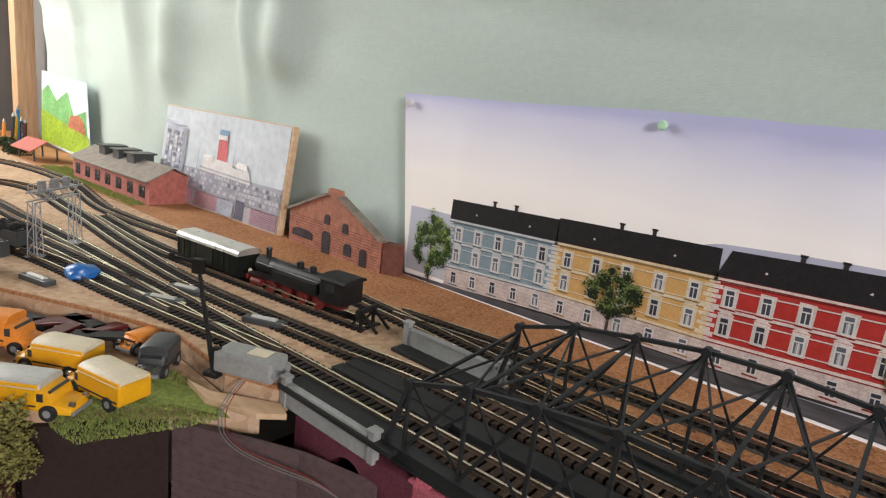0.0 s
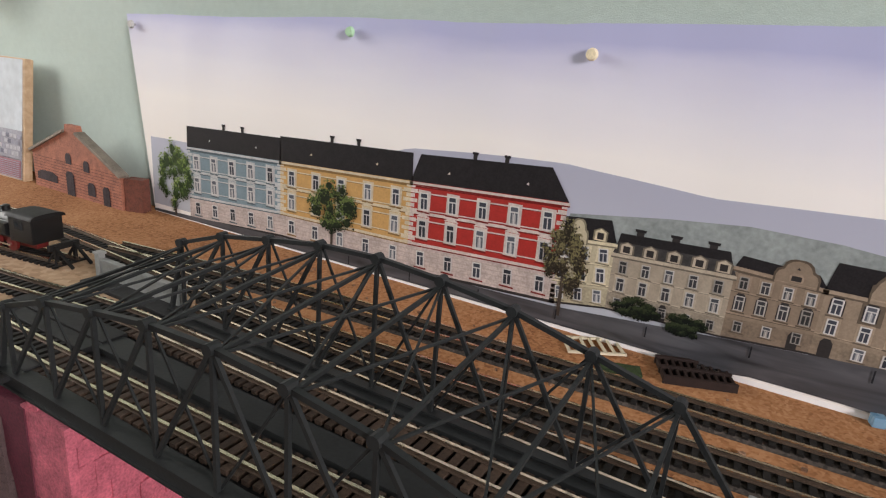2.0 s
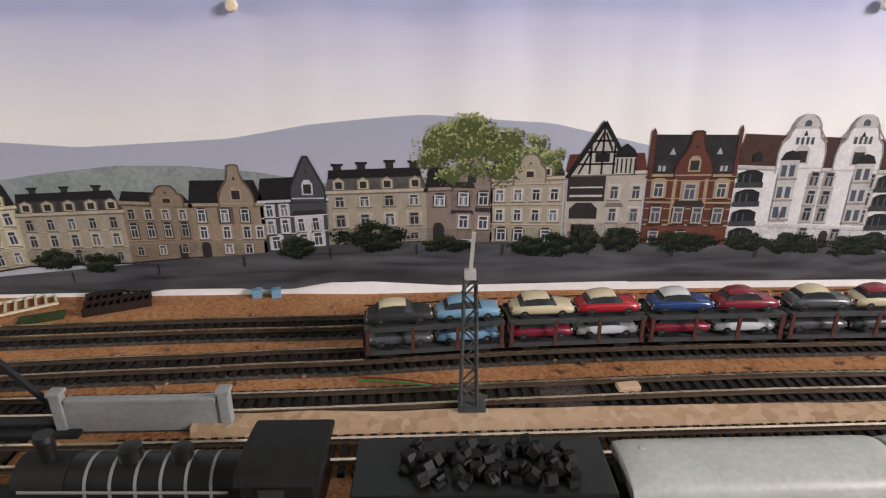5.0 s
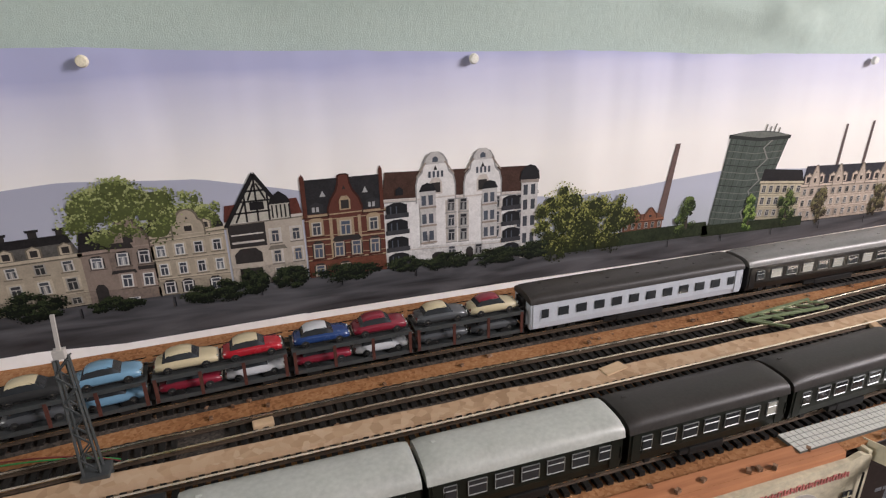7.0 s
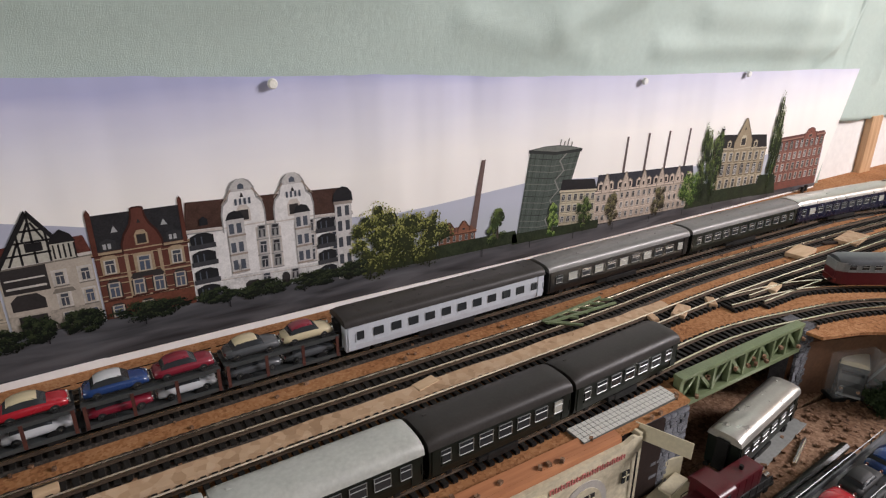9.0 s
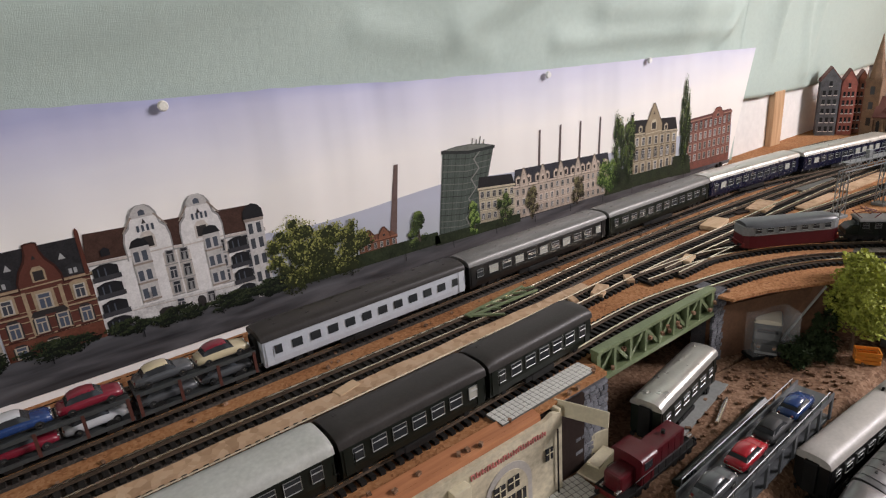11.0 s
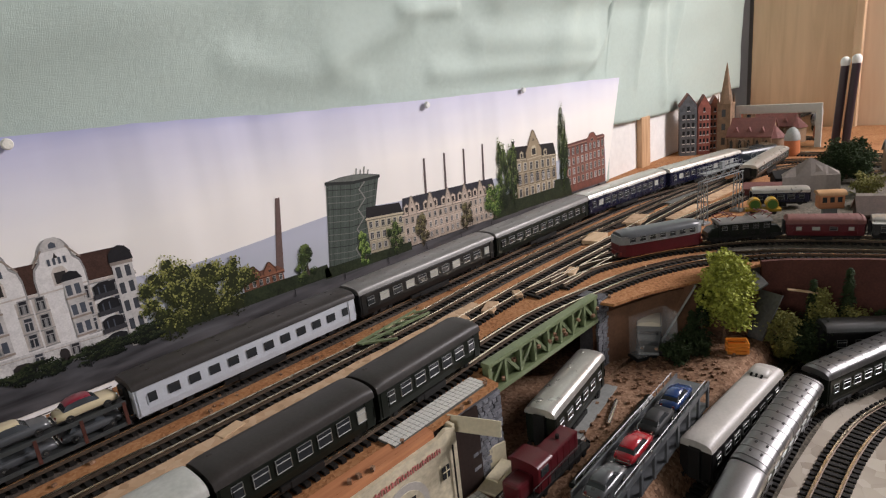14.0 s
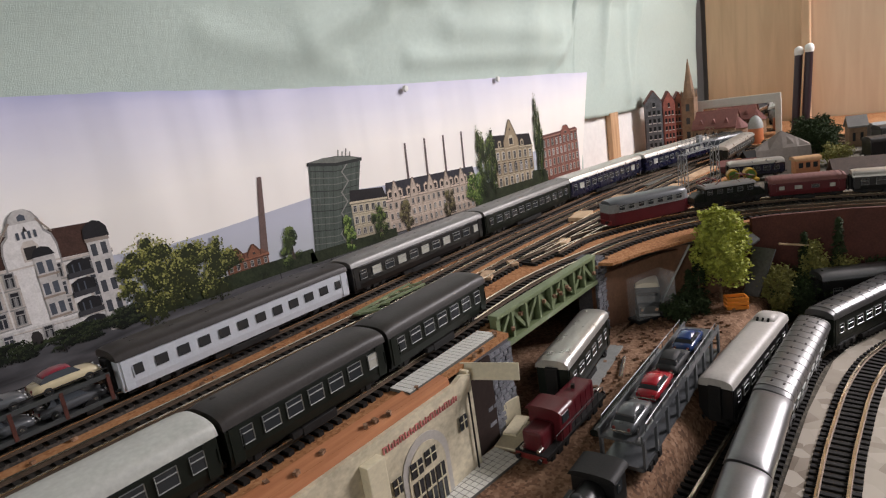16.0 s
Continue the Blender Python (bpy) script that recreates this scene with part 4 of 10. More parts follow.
def leaf_blob(name, cx, cz, rx, rz, greens, n=150, trunk=None, layer=8, seed=1, label="", cone=False):
    """A printed crown: small leaves gathered in clumps, each lit from above."""
    rnd = random.Random(seed)
    b = B()
    if trunk:
        flat(b, [(cx - 0.0018, trunk), (cx + 0.0018, trunk), (cx + 0.0014, cz), (cx - 0.0014, cz)], layer - 0.5, 0)
    clumps = []
    for k in range(max(7, n // 9)):
        a, r = rnd.uniform(0, 6.283), math.sqrt(rnd.random()) * 0.84
        dx, dz = r * math.cos(a), r * math.sin(a)
        if cone:
            dx *= max(0.12, 0.55 - 0.5 * dz)
        clumps.append((dx, dz, rnd.uniform(0.14, 0.3) * (0.6 if cone else 1.0), rnd.uniform(-0.25, 0.25)))
    k = 0
    for dx, dz, r, tone in clumps:
        pts = [(cx + (dx + r * 0.66 * w * math.cos(6.283 * i / 11)) * rx, cz + (dz + r * 0.66 * w * math.sin(6.283 * i / 11)) * rz) for i, w in ((i, rnd.uniform(0.75, 1.15)) for i in range(11))]
        flat(b, pts, layer - 0.2 + k * 0.0018, 1)
        for q in range(44):
            a, rr = rnd.uniform(0, 6.283), math.sqrt(rnd.random()) * r * 1.25
            ox, oz = rr * math.cos(a), rr * math.sin(a)
            px, pz = cx + (dx + ox) * rx, cz + (dz + oz) * rz
            shade = 0.9 * oz / r - 0.3 * ox / r + tone + 0.25 * dz + rnd.uniform(-0.5, 0.5)
            mi = 1 if shade < -0.25 else (2 if shade < 0.35 else 3)
            s = rnd.uniform(0.0008, 0.0016) * (0.8 + 7.5 * min(rx, rz))
            ph, m = rnd.uniform(0, 6), rnd.randint(3, 5)
            flat(b, [(px + s * rnd.uniform(0.5, 1.2) * math.cos(ph + 6.283 * i / m), pz + s * rnd.uniform(0.5, 1.2) * math.sin(ph + 6.283 * i / m)) for i in range(m)], layer + k * 0.0018, mi)
            k += 1
    return part(name, b, (ink((0.06, 0.045, 0.035)), *[ink(g) for g in greens]), poster, label)


G1 = ((0.01, 0.016, 0.006), (0.032, 0.05, 0.014), (0.12, 0.16, 0.045))
G2 = ((0.02, 0.04, 0.008), (0.085, 0.14, 0.03), (0.22, 0.3, 0.08))
G3 = ((0.025, 0.02, 0.013), (0.08, 0.065, 0.035), (0.17, 0.15, 0.07))
GY = ((0.02, 0.025, 0.008), (0.075, 0.084, 0.02), (0.27, 0.27, 0.08))
DK = ((0.004, 0.006, 0.004), (0.01, 0.016, 0.007), (0.028, 0.038, 0.016))
PALE = ((0.075, 0.09, 0.03), (0.16, 0.19, 0.06), (0.33, 0.36, 0.15))
# terrace of three painted houses
for k, (x0, x1, zb0, zb1, ze0, ze1, wall, band) in enumerate(((-0.662, -0.503, 0.002, 0.012, 0.096, 0.102, (0.19, 0.26, 0.29), (0.5, 0.51, 0.5)), (-0.503, -0.325, 0.012, 0.014, 0.102, 0.109, (0.52, 0.31, 0.11), (0.58, 0.5, 0.35)), (-0.325, -0.163, 0.014, 0.022, 0.109, 0.117, (0.36, 0.03, 0.024), (0.58, 0.5, 0.45)))):
    house(x0, x1, zb0, zb1, ze0, ze1, wall, BLACK, ((0.8, 5, 0.0098, 0.018, "s"), (0.5, 5, 0.0098, 0.019, "h"), (0.17, 5, 0.0088, 0.015, "p")), WHITE_WIN, 0.028 if k else 0.026, inset=0.018 if k == 2 else 0.0, trim=band, base=(0.5, 0.42, 0.38),
          lines=((0.31, 0.03), (0.4, 0.012), (0.585, 0.014), (0.655, 0.03), (0.7, 0.012), (0.88, 0.014), (0.955, 0.03)), quoins=True, lights=2, chimneys=((0.42, 0.0042, 0.0045), (0.62, 0.0042, 0.0045)), seed=k)
house(-0.168, -0.117, 0.022, 0.03, 0.086, 0.09, (0.5, 0.44, 0.3), BLACK, ((0.8, 3, 0.0075, 0.0115, "s"), (0.5, 3, 0.0075, 0.0125, "s"), (0.18, 3, 0.007, 0.011, "p")), WHITE_WIN, 0.019, dormers=2, lines=((0.34, 0.02), (0.65, 0.02)), gables=((-0.15, 0.008, 0.104, "round"),), seed=4)
house(-0.117, -0.023, 0.03, 0.032, 0.082, 0.085, CREAM, BLACK, ((0.78, 5, 0.0066, 0.0105, "p"), (0.48, 5, 0.0066, 0.0115, "s"), (0.16, 5, 0.006, 0.008, "p")), GREY_WIN, 0.018, dormers=5, mansard=(0.05, 0.047, 0.045), chimneys=((0.2, 0.006, 0.003), (0.5, 0.006, 0.003), (0.8, 0.006, 0.003)), lines=((0.32, 0.02), (0.63, 0.015)), doors=((0.5, 0.07, 0.3, 5),), seed=5)
house(-0.023, 0.038, 0.032, 0.037, 0.093, 0.09, TAN, BLACK, ((0.8, 4, 0.0062, 0.0095, "s"), (0.52, 4, 0.0062, 0.0115, "a"), (0.2, 3, 0.006, 0.0085, "p")), GREY_WIN, 0.009, gables=((0.018, 0.014, 0.106, "round"),), lines=((0.36, 0.025), (0.67, 0.02), (0.93, 0.02)), doors=((0.8, 0.12, 0.28, 5),), seed=6)
house(0.038, 0.103, 0.037, 0.036, 0.09, 0.09, (0.27, 0.21, 0.15), BLACK, ((0.78, (0.14, 0.46, 0.74), 0.007, 0.0115, "a"), (0.48, (0.14, 0.46, 0.74, 0.92), 0.0066, 0.0115, "s"), (0.18, (0.46, 0.74), 0.007, 0.009, "p")), WHITE_WIN, 0.021, gables=((0.08, 0.015, 0.124, "tall"),), dormers=1, doors=((0.14, 0.13, 0.3, 5),), lines=((0.34, 0.015),), extras=((((0.36, 0.62), (0.58, 0.62), (0.58, 0.94), (0.36, 0.94)), 3.55, 4),), seed=7)
house(0.1, 0.16, 0.04, 0.046, 0.092, 0.094, (0.062, 0.062, 0.07), BLACK, ((0.8, (0.14, 0.36), 0.0062, 0.011, "s"), (0.5, (0.14, 0.36, 0.6, 0.82), 0.0058, 0.0125, "s"), (0.2, (0.2, 0.62, 0.84), 0.008, 0.0125, "s")), WHITE_WIN, 0.02, gables=((0.144, 0.0145, 0.131, "point"),), trim=(0.5, 0.48, 0.5), lines=((0.34, 0.02), (0.66, 0.02)), extras=((((0.5, 0.36), (0.94, 0.36), (0.94, 0.68), (0.5, 0.68)), 3.52, 2), (((0.46, 0.68), (0.98, 0.68), (0.94, 0.77), (0.5, 0.77)), 3.54, 5)), seed=8)
house(0.161, 0.25, 0.047, 0.05, 0.1, 0.102, CREAM, BLACK, ((0.8, 4, 0.0085, 0.0095, "p"), (0.46, 4, 0.0088, 0.0115, "s"), (0.14, 4, 0.008, 0.006, "p")), GREY_WIN, 0.019, dormers=4, mansard=(0.09, 0.085, 0.078), chimneys=((0.12, 0.007, 0.003), (0.36, 0.007, 0.004), (0.64, 0.007, 0.005), (0.88, 0.007, 0.004)), lines=((0.27, 0.014), (0.93, 0.02)), doors=((0.36, 0.09, 0.42, 5),), seed=9)
house(0.25, 0.31, 0.048, 0.04, 0.102, 0.104, (0.225, 0.175, 0.145), BLACK, ((0.78, (0.2,), 0.01, 0.0105, "a"), (0.8, (0.56, 0.86), 0.0086, 0.0115, "a"), (0.44, (0.56, 0.86), 0.0086, 0.012, "s"), (0.1, (0.6,), 0.009, 0.006, "p")), WHITE_WIN, 0.018, gables=((0.291, 0.0165, 0.137, "tall"),), dormers=1, doors=((0.18, 0.17, 0.4, 5),), extras=((((0.38, 0.6), (0.66, 0.6), (0.72, 1.0), (0.36, 1.0)), 3.5, 3), (((0.36, 0.56), (0.72, 0.56), (0.7, 0.62), (0.38, 0.62)), 3.55, 5), (((0.74, 0.6), (0.98, 0.6), (0.98, 0.66), (0.74, 0.66)), 3.55, 5), (((0.36, 0.99), (0.74, 0.96), (0.7, 1.06), (0.4, 1.08)), 5.6, 5)), seed=10)
house(0.308, 0.374, 0.044, 0.04, 0.11, 0.112, (0.34, 0.29, 0.22), BLACK, ((0.76, 4, 0.0075, 0.0105, "s"), (0.48, 4, 0.007, 0.011, "s"), (0.2, (0.16, 0.4, 0.78), 0.0085, 0.011, "a")), WHITE_WIN, 0.016, gables=((0.343, 0.0135, 0.131, "round"),), dormers=2, lines=((0.34, 0.02), (0.62, 0.02), (0.9, 0.02)), seed=11)
# half-timbered villa with a dark veranda
house(0.376, 0.447, 0.047, 0.044, 0.115, 0.116, (0.4, 0.35, 0.29), (0.1, 0.03, 0.022), ((0.72, (0.62, 0.9), 0.0075, 0.012, "s"), (0.42, (0.62, 0.9), 0.0072, 0.0125, "s"), (0.16, (0.62, 0.9), 0.008, 0.012, "p")), BLUE_WIN, 0.016, inset=0.003, trim=(0.5, 0.46, 0.42),
      extras=((((0.02, 0.6), (0.5, 0.6), (0.5, 0.99), (0.02, 0.99)), 3.8, 5), (((0.06, 0.36), (0.42, 0.36), (0.42, 0.5), (0.34, 0.58), (0.14, 0.58), (0.06, 0.5)), 3.8, 5), (((0.1, 0.05), (0.4, 0.05), (0.4, 0.28), (0.1, 0.28)), 3.8, 5), (((0.05, 0.66), (0.47, 0.66), (0.47, 0.69), (0.05, 0.69)), 3.9, 2), (((0.05, 0.78), (0.47, 0.78), (0.47, 0.8), (0.05, 0.8)), 3.9, 2), (((0.5, 0.52), (0.76, 0.52), (0.73, 0.58), (0.54, 0.58)), 3.8, 4)), seed=12)
timber = [([(0.377, 0.113), (0.436, 0.114), (0.406, 0.158)], 5, 0), ([(0.374, 0.11), (0.378, 0.109), (0.4075, 0.1565), (0.4055, 0.161)], 5.6, 1), ([(0.434, 0.112), (0.4375, 0.113), (0.4075, 0.161), (0.4055, 0.1565)], 5.6, 1)]
for (xa, za), (xb, zb) in (((0.384, 0.122), (0.43, 0.1225)), ((0.391, 0.133), (0.423, 0.133)), ((0.397, 0.143), (0.416, 0.143)), ((0.4065, 0.113), (0.4065, 0.156)), ((0.396, 0.113), (0.396, 0.14)), ((0.417, 0.113), (0.417, 0.141)), ((0.386, 0.113), (0.395, 0.132)), ((0.428, 0.114), (0.419, 0.132)), ((0.399, 0.134), (0.406, 0.15)), ((0.415, 0.134), (0.408, 0.15))):
    d = (Vector((xb, zb)) - Vector((xa, za))).normalized() * 0.0009
    timber.append(([(xa - d.y, za + d.x), (xa + d.y, za - d.x), (xb + d.y, zb - d.x), (xb - d.y, zb + d.x)], 5.4, 1))
timber += [([(0.4, 0.124), (0.413, 0.124), (0.413, 0.132), (0.4, 0.132)], 5.5, 1), ([(0.419, 0.113), (0.436, 0.113), (0.4365, 0.128), (0.4185, 0.128)], 5.7, 0), ([(0.417, 0.128), (0.438, 0.128), (0.435, 0.135), (0.4275, 0.1405), (0.42, 0.135)], 5.75, 1)]
timber += [([(0.4195 + 0.004 * k, 0.114), (0.421 + 0.004 * k, 0.114), (0.421 + 0.004 * k, 0.127), (0.4195 + 0.004 * k, 0.127)], 5.8, 1) for k in range(5)]
patch("timber_gable", timber, ((0.42, 0.4, 0.34), (0.012, 0.011, 0.012)), "black and white half-timbered gable")
# brick villa with stone trim
house(0.449, 0.529, 0.044, 0.041, 0.113, 0.112, (0.1, 0.034, 0.024), (0.022, 0.021, 0.023), ((0.78, (0.14, 0.86), 0.0098, 0.014, "h"), (0.76, (0.5,), 0.012, 0.016, "s"), (0.44, (0.14, 0.4, 0.62, 0.86), 0.009, 0.0145, "a"), (0.13, (0.14, 0.46), 0.009, 0.011, "a")), BLUE_WIN, 0.035, inset=0.002, trim=(0.33, 0.25, 0.16), base=(0.13, 0.045, 0.027),
      lines=((0.29, 0.022), (0.36, 0.012), (0.52, 0.014), (0.6, 0.024), (0.66, 0.012), (0.9, 0.014), (0.95, 0.03)), gables=((0.49, 0.0165, 0.15, "tall"),), dormers=0,
      extras=((((0.3, 0.3), (0.34, 0.3), (0.34, 1), (0.3, 1)), 3.5, 2), (((0.66, 0.3), (0.7, 0.3), (0.7, 1), (0.66, 1)), 3.5, 2), (((0.32, 0.57), (0.7, 0.57), (0.66, 0.64), (0.36, 0.64)), 3.9, 5)), seed=13)
villa = [([(x - w, 0.11), (x + w, 0.11), (x + w, z), (x, z + 0.004), (x - w, z)], 4.5, 0) for x, w, z in ((0.4505, 0.0022, 0.15), (0.5275, 0.0018, 0.152))]
villa += [([(x - 0.0065, z), (x + 0.0065, z), (x + 0.0065, z + 0.008), (x, z + 0.011), (x - 0.0065, z + 0.008)], 4.6, 1) for x, z in ((0.462, 0.114), (0.518, 0.1135))]
villa += [([(x - 0.0045 + 0.004 * q, z + 0.001), (x - 0.0018 + 0.004 * q, z + 0.001), (x - 0.0018 + 0.004 * q, z + 0.006), (x - 0.0045 + 0.004 * q, z + 0.006)], 4.7, 2) for x, z in ((0.462, 0.114), (0.518, 0.1135)) for q in (0, 1)]
villa += [([(x - 0.003, 0.13), (x + 0.003, 0.13), (x, 0.136)], 4.6, 2) for x in (0.469, 0.511)]
for piece in villa:
    patch(("chimney_stack", "dormer", "pane")[piece[2]], [piece], ((0.09, 0.03, 0.02), (0.03, 0.03, 0.032), (0.34, 0.34, 0.34)), "")
# tall white apartment house
house(0.529, 0.701, 0.043, 0.033, 0.12, 0.112, (0.66, 0.64, 0.62), (0.06, 0.03, 0.022), ((0.87, (0.27, 0.42, 0.5, 0.72, 0.88), 0.0076, 0.013, "s"), (0.65, (0.27, 0.42, 0.5, 0.72, 0.88), 0.0076, 0.013, "s"), (0.44, (0.27, 0.42, 0.5, 0.72, 0.88), 0.0076, 0.013, "s"), (0.2, (0.42, 0.6), 0.008, 0.011, "p")), DARK_WIN, 0.028, trim=(0.5, 0.45, 0.4), gables=((0.585, 0.0205, 0.163, "round"), (0.637, 0.0205, 0.162, "round")), doors=((0.34, 0.1, 0.2, 5), (0.54, 0.05, 0.24, 5), (0.76, 0.08, 0.2, 5)), lines=((0.26, 0.012),), seed=14)
flats = []
for x0, x1, dz in ((0.5315, 0.5535, 0.0), (0.6605, 0.6805, -0.006)):
    for k, z in enumerate((0.046, 0.064, 0.083, 0.101)):
        h = 0.0145
        flats.append(([(x0, z + dz), (x1, z + dz), (x1, z + h * 0.8 + dz), ((x0 + x1) / 2 + 0.004, z + h + dz), ((x0 + x1) / 2 - 0.004, z + h + dz), (x0, z + h * 0.8 + dz)], 6.5, 0))
        flats.append(([(x0 - 0.0015, z + dz - 0.002), (x1 + 0.0015, z + dz - 0.002), (x1 + 0.0015, z + dz + 0.003), (x0 - 0.0015, z + dz + 0.003)], 6.6, 1))
        flats += [([(x0 + 0.001 + q, z + 0.001 + dz), (x0 + 0.0022 + q, z + 0.001 + dz), (x0 + 0.0022 + q, z + h * 0.75 + dz), (x0 + 0.001 + q, z + h * 0.75 + dz)], 6.55, 3) for q in (0.003, 0.009)]
for x, dz in ((0.576, 0.0), (0.645, -0.004)):
    flats.append(([(x - 0.0085, 0.066 + dz), (x + 0.0085, 0.066 + dz), (x + 0.0085, 0.124 + dz), (x - 0.0085, 0.124 + dz)], 6.4, 2))
    flats.append(([(x - 0.0095, 0.124 + dz), (x + 0.0095, 0.124 + dz), (x + 0.006, 0.131 + dz), (x, 0.133 + dz), (x - 0.006, 0.131 + dz)], 6.5, 0))
    for z in (0.07, 0.089, 0.109):
        flats += [([(x + q - 0.0024, z + dz), (x + q + 0.0024, z + dz), (x + q + 0.0024, z + 0.0105 + dz), (x + q - 0.0024, z + 0.0105 + dz)], 6.6, 3) for q in (-0.0045, 0.003)]
        flats.append(([(x - 0.009, z - 0.0035 + dz), (x + 0.009, z - 0.0035 + dz), (x + 0.009, z - 0.0015 + dz), (x - 0.009, z - 0.0015 + dz)], 6.55, 4))
for gx in (0.585, 0.637):
    flats += [([(gx - 0.0075 + 0.0045 * q, 0.138), (gx - 0.0052 + 0.0045 * q, 0.138), (gx - 0.0052 + 0.0045 * q, 0.1445), (gx - 0.0075 + 0.0045 * q, 0.1445)], 6.6, 3) for q in range(4)]
    flats.append(([(gx - 0.011, 0.152), (gx + 0.011, 0.152), (gx + 0.0095, 0.158), (gx + 0.004, 0.164), (gx - 0.004, 0.164), (gx - 0.0095, 0.158)], 6.6, 2))
    flats += [([(gx + q * 0.021, 0.14), (gx + q * 0.0195, 0.14), (gx + q * 0.0095, 0.1535), (gx + q * 0.011, 0.1545)], 6.65, 4) for q in (-1, 1)]
    flats.append(([(gx - 0.003, 0.154), (gx + 0.003, 0.154), (gx + 0.003, 0.158), (gx, 0.16), (gx - 0.003, 0.158)], 6.7, 3))
flats += [([(0.542, 0.123), (0.55, 0.123), (0.55, 0.129), (0.546, 0.132), (0.542, 0.129)], 6.5, 0)]
for piece in flats:
    patch(("loggia", "balcony", "bay", "pane", "moulding")[piece[2]], [piece], ((0.014, 0.014, 0.016), (0.045, 0.045, 0.05), (0.46, 0.44, 0.42), (0.07, 0.08, 0.1), (0.28, 0.23, 0.19)), "")
patch("turret", [([(0.682, 0.034), (0.7015, 0.033), (0.7015, 0.124), (0.682, 0.125)], 6.2, 1), ([(0.681, 0.122), (0.7025, 0.121), (0.7025, 0.1245), (0.681, 0.1255)], 6.4, 2), ([(0.68, 0.1255), (0.7035, 0.1245), (0.7025, 0.134), (0.698, 0.1395), (0.692, 0.1415), (0.686, 0.1395), (0.6815, 0.1345)], 6.3, 0)] +
      [([(x, z), (x + 0.005, z), (x + 0.005, z + 0.0115), (x, z + 0.0115)], 6.5, 3) for x in (0.6845, 0.6935) for z in (0.052, 0.072, 0.091, 0.108)], ((0.016, 0.015, 0.017), (0.5, 0.48, 0.46), (0.26, 0.22, 0.19), (0.05, 0.055, 0.065)), "round corner turret with dark dome")
# industry at the far end
patch("factory_chimney", [([(0.86, 0.055), (0.871, 0.055), (0.8835, 0.148), (0.8775, 0.148)], 3, 0)], ((0.13, 0.085, 0.075),), "thin brown printed factory chimney")
for x, z in ((1.136, 0.152), (1.181, 0.153), (1.227, 0.152), (1.275, 0.152)):
    patch("factory_chimney", [([(x - 0.006, 0.09), (x - 0.001, 0.09), (x + 0.0025, z), (x - 0.0015, z)], 2, 0)], ((0.12, 0.09, 0.085),), "thin brown printed factory chimney")
# gas holder: ribbed drum with rings and a zigzag stair
GX = lambda u, v: (0.938 + 0.07 * u + (0.017 + 0.019 * u) * v, 0.036 - 0.006 * u + (0.116 - 0.001 * u) * v)
drum = [([GX(u, v) for u, v in ((0, 0), (1, 0), (1, 1), (0.75, 1.035), (0.5, 1.045), (0.25, 1.035), (0, 1))], 2.4, 0)]
for k in range(13):
    v = 0.04 + k * 0.072
    drum.append(([GX(0, v), GX(0.5, v - 0.03), GX(1, v), GX(1, v + 0.008), GX(0.5, v - 0.022), GX(0, v + 0.008)], 2.7, 1 if k % 3 else 3))
for k in range(16):
    u = 0.5 - 0.5 * math.cos(math.pi * (k + 0.5) / 16)
    drum.append(([GX(u - 0.006, 0), GX(u + 0.006, 0), GX(u + 0.006, 1), GX(u - 0.006, 1)], 2.6, 2 if k % 2 else 4))
for k in range(8):
    v, q = 0.06 + k * 0.115, 0.07 if k % 2 else -0.07
    drum.append(([GX(0.68 - q, v), GX(0.71 - q, v), GX(0.71 + q, v + 0.115), GX(0.68 + q, v + 0.115)], 2.9, 5))
drum.append(([GX(u, v) for u, v in ((-0.03, 0.965), (0.5, 0.935), (1.03, 0.965), (1.03, 1.0), (0.75, 1.035), (0.5, 1.045), (0.25, 1.035), (-0.03, 1.0))], 3, 3))
drum.append(([GX(u, v) for u, v in ((0.0, 1.0), (0.5, 0.97), (1.0, 1.0), (0.75, 1.03), (0.5, 1.04), (0.25, 1.03))], 3.1, 1))
drum += [([GX(u - 0.012, 1.03), GX(u + 0.012, 1.03), GX(u + 0.012, z), GX(u - 0.012, z)], 2.8, 5) for u, z in ((0.55, 1.11), (0.63, 1.09), (0.7, 1.12), (0.78, 1.08))]
TONES = ((0.066, 0.082, 0.069), (0.14, 0.148, 0.13), (0.034, 0.042, 0.036), (0.022, 0.025, 0.023), (0.09, 0.105, 0.09), (0.2, 0.2, 0.18))
gas = patch("gasometer", drum[:1], TONES, "ribbed green printed gas holder with a zigzag stair")
for k, piece in enumerate(drum[1:]):
    patch("rib" if 12 < k < 29 else "ring" if k < 13 else "stair_flight" if k < 37 else "rim", [piece], TONES, "", gas)
house(1.012, 1.08, 0.037, 0.031, 0.09, 0.083, (0.4, 0.35, 0.25), BLACK, ((0.8, 6, 0.006, 0.0085, "s"), (0.5, 6, 0.006, 0.009, "s"), (0.2, 6, 0.006, 0.008, "p")), GREY_WIN, 0.015, inset=0.004, lines=((0.34, 0.02), (0.65, 0.02)), seed=15)
house(1.08, 1.3, 0.026, 0.02, 0.078, 0.067, (0.44, 0.36, 0.29), (0.032, 0.032, 0.04), ((0.8, 18, 0.0048, 0.0075, "p"), (0.5, 18, 0.0048, 0.008, "s"), (0.2, 18, 0.0048, 0.0075, "p")), GREY_WIN, 0.024, gables=tuple((1.1 + 0.04 * k, 0.008, 0.101 - 0.002 * k, "point") for k in range(5)), dormers=11, lines=((0.34, 0.02), (0.65, 0.015)), seed=16)
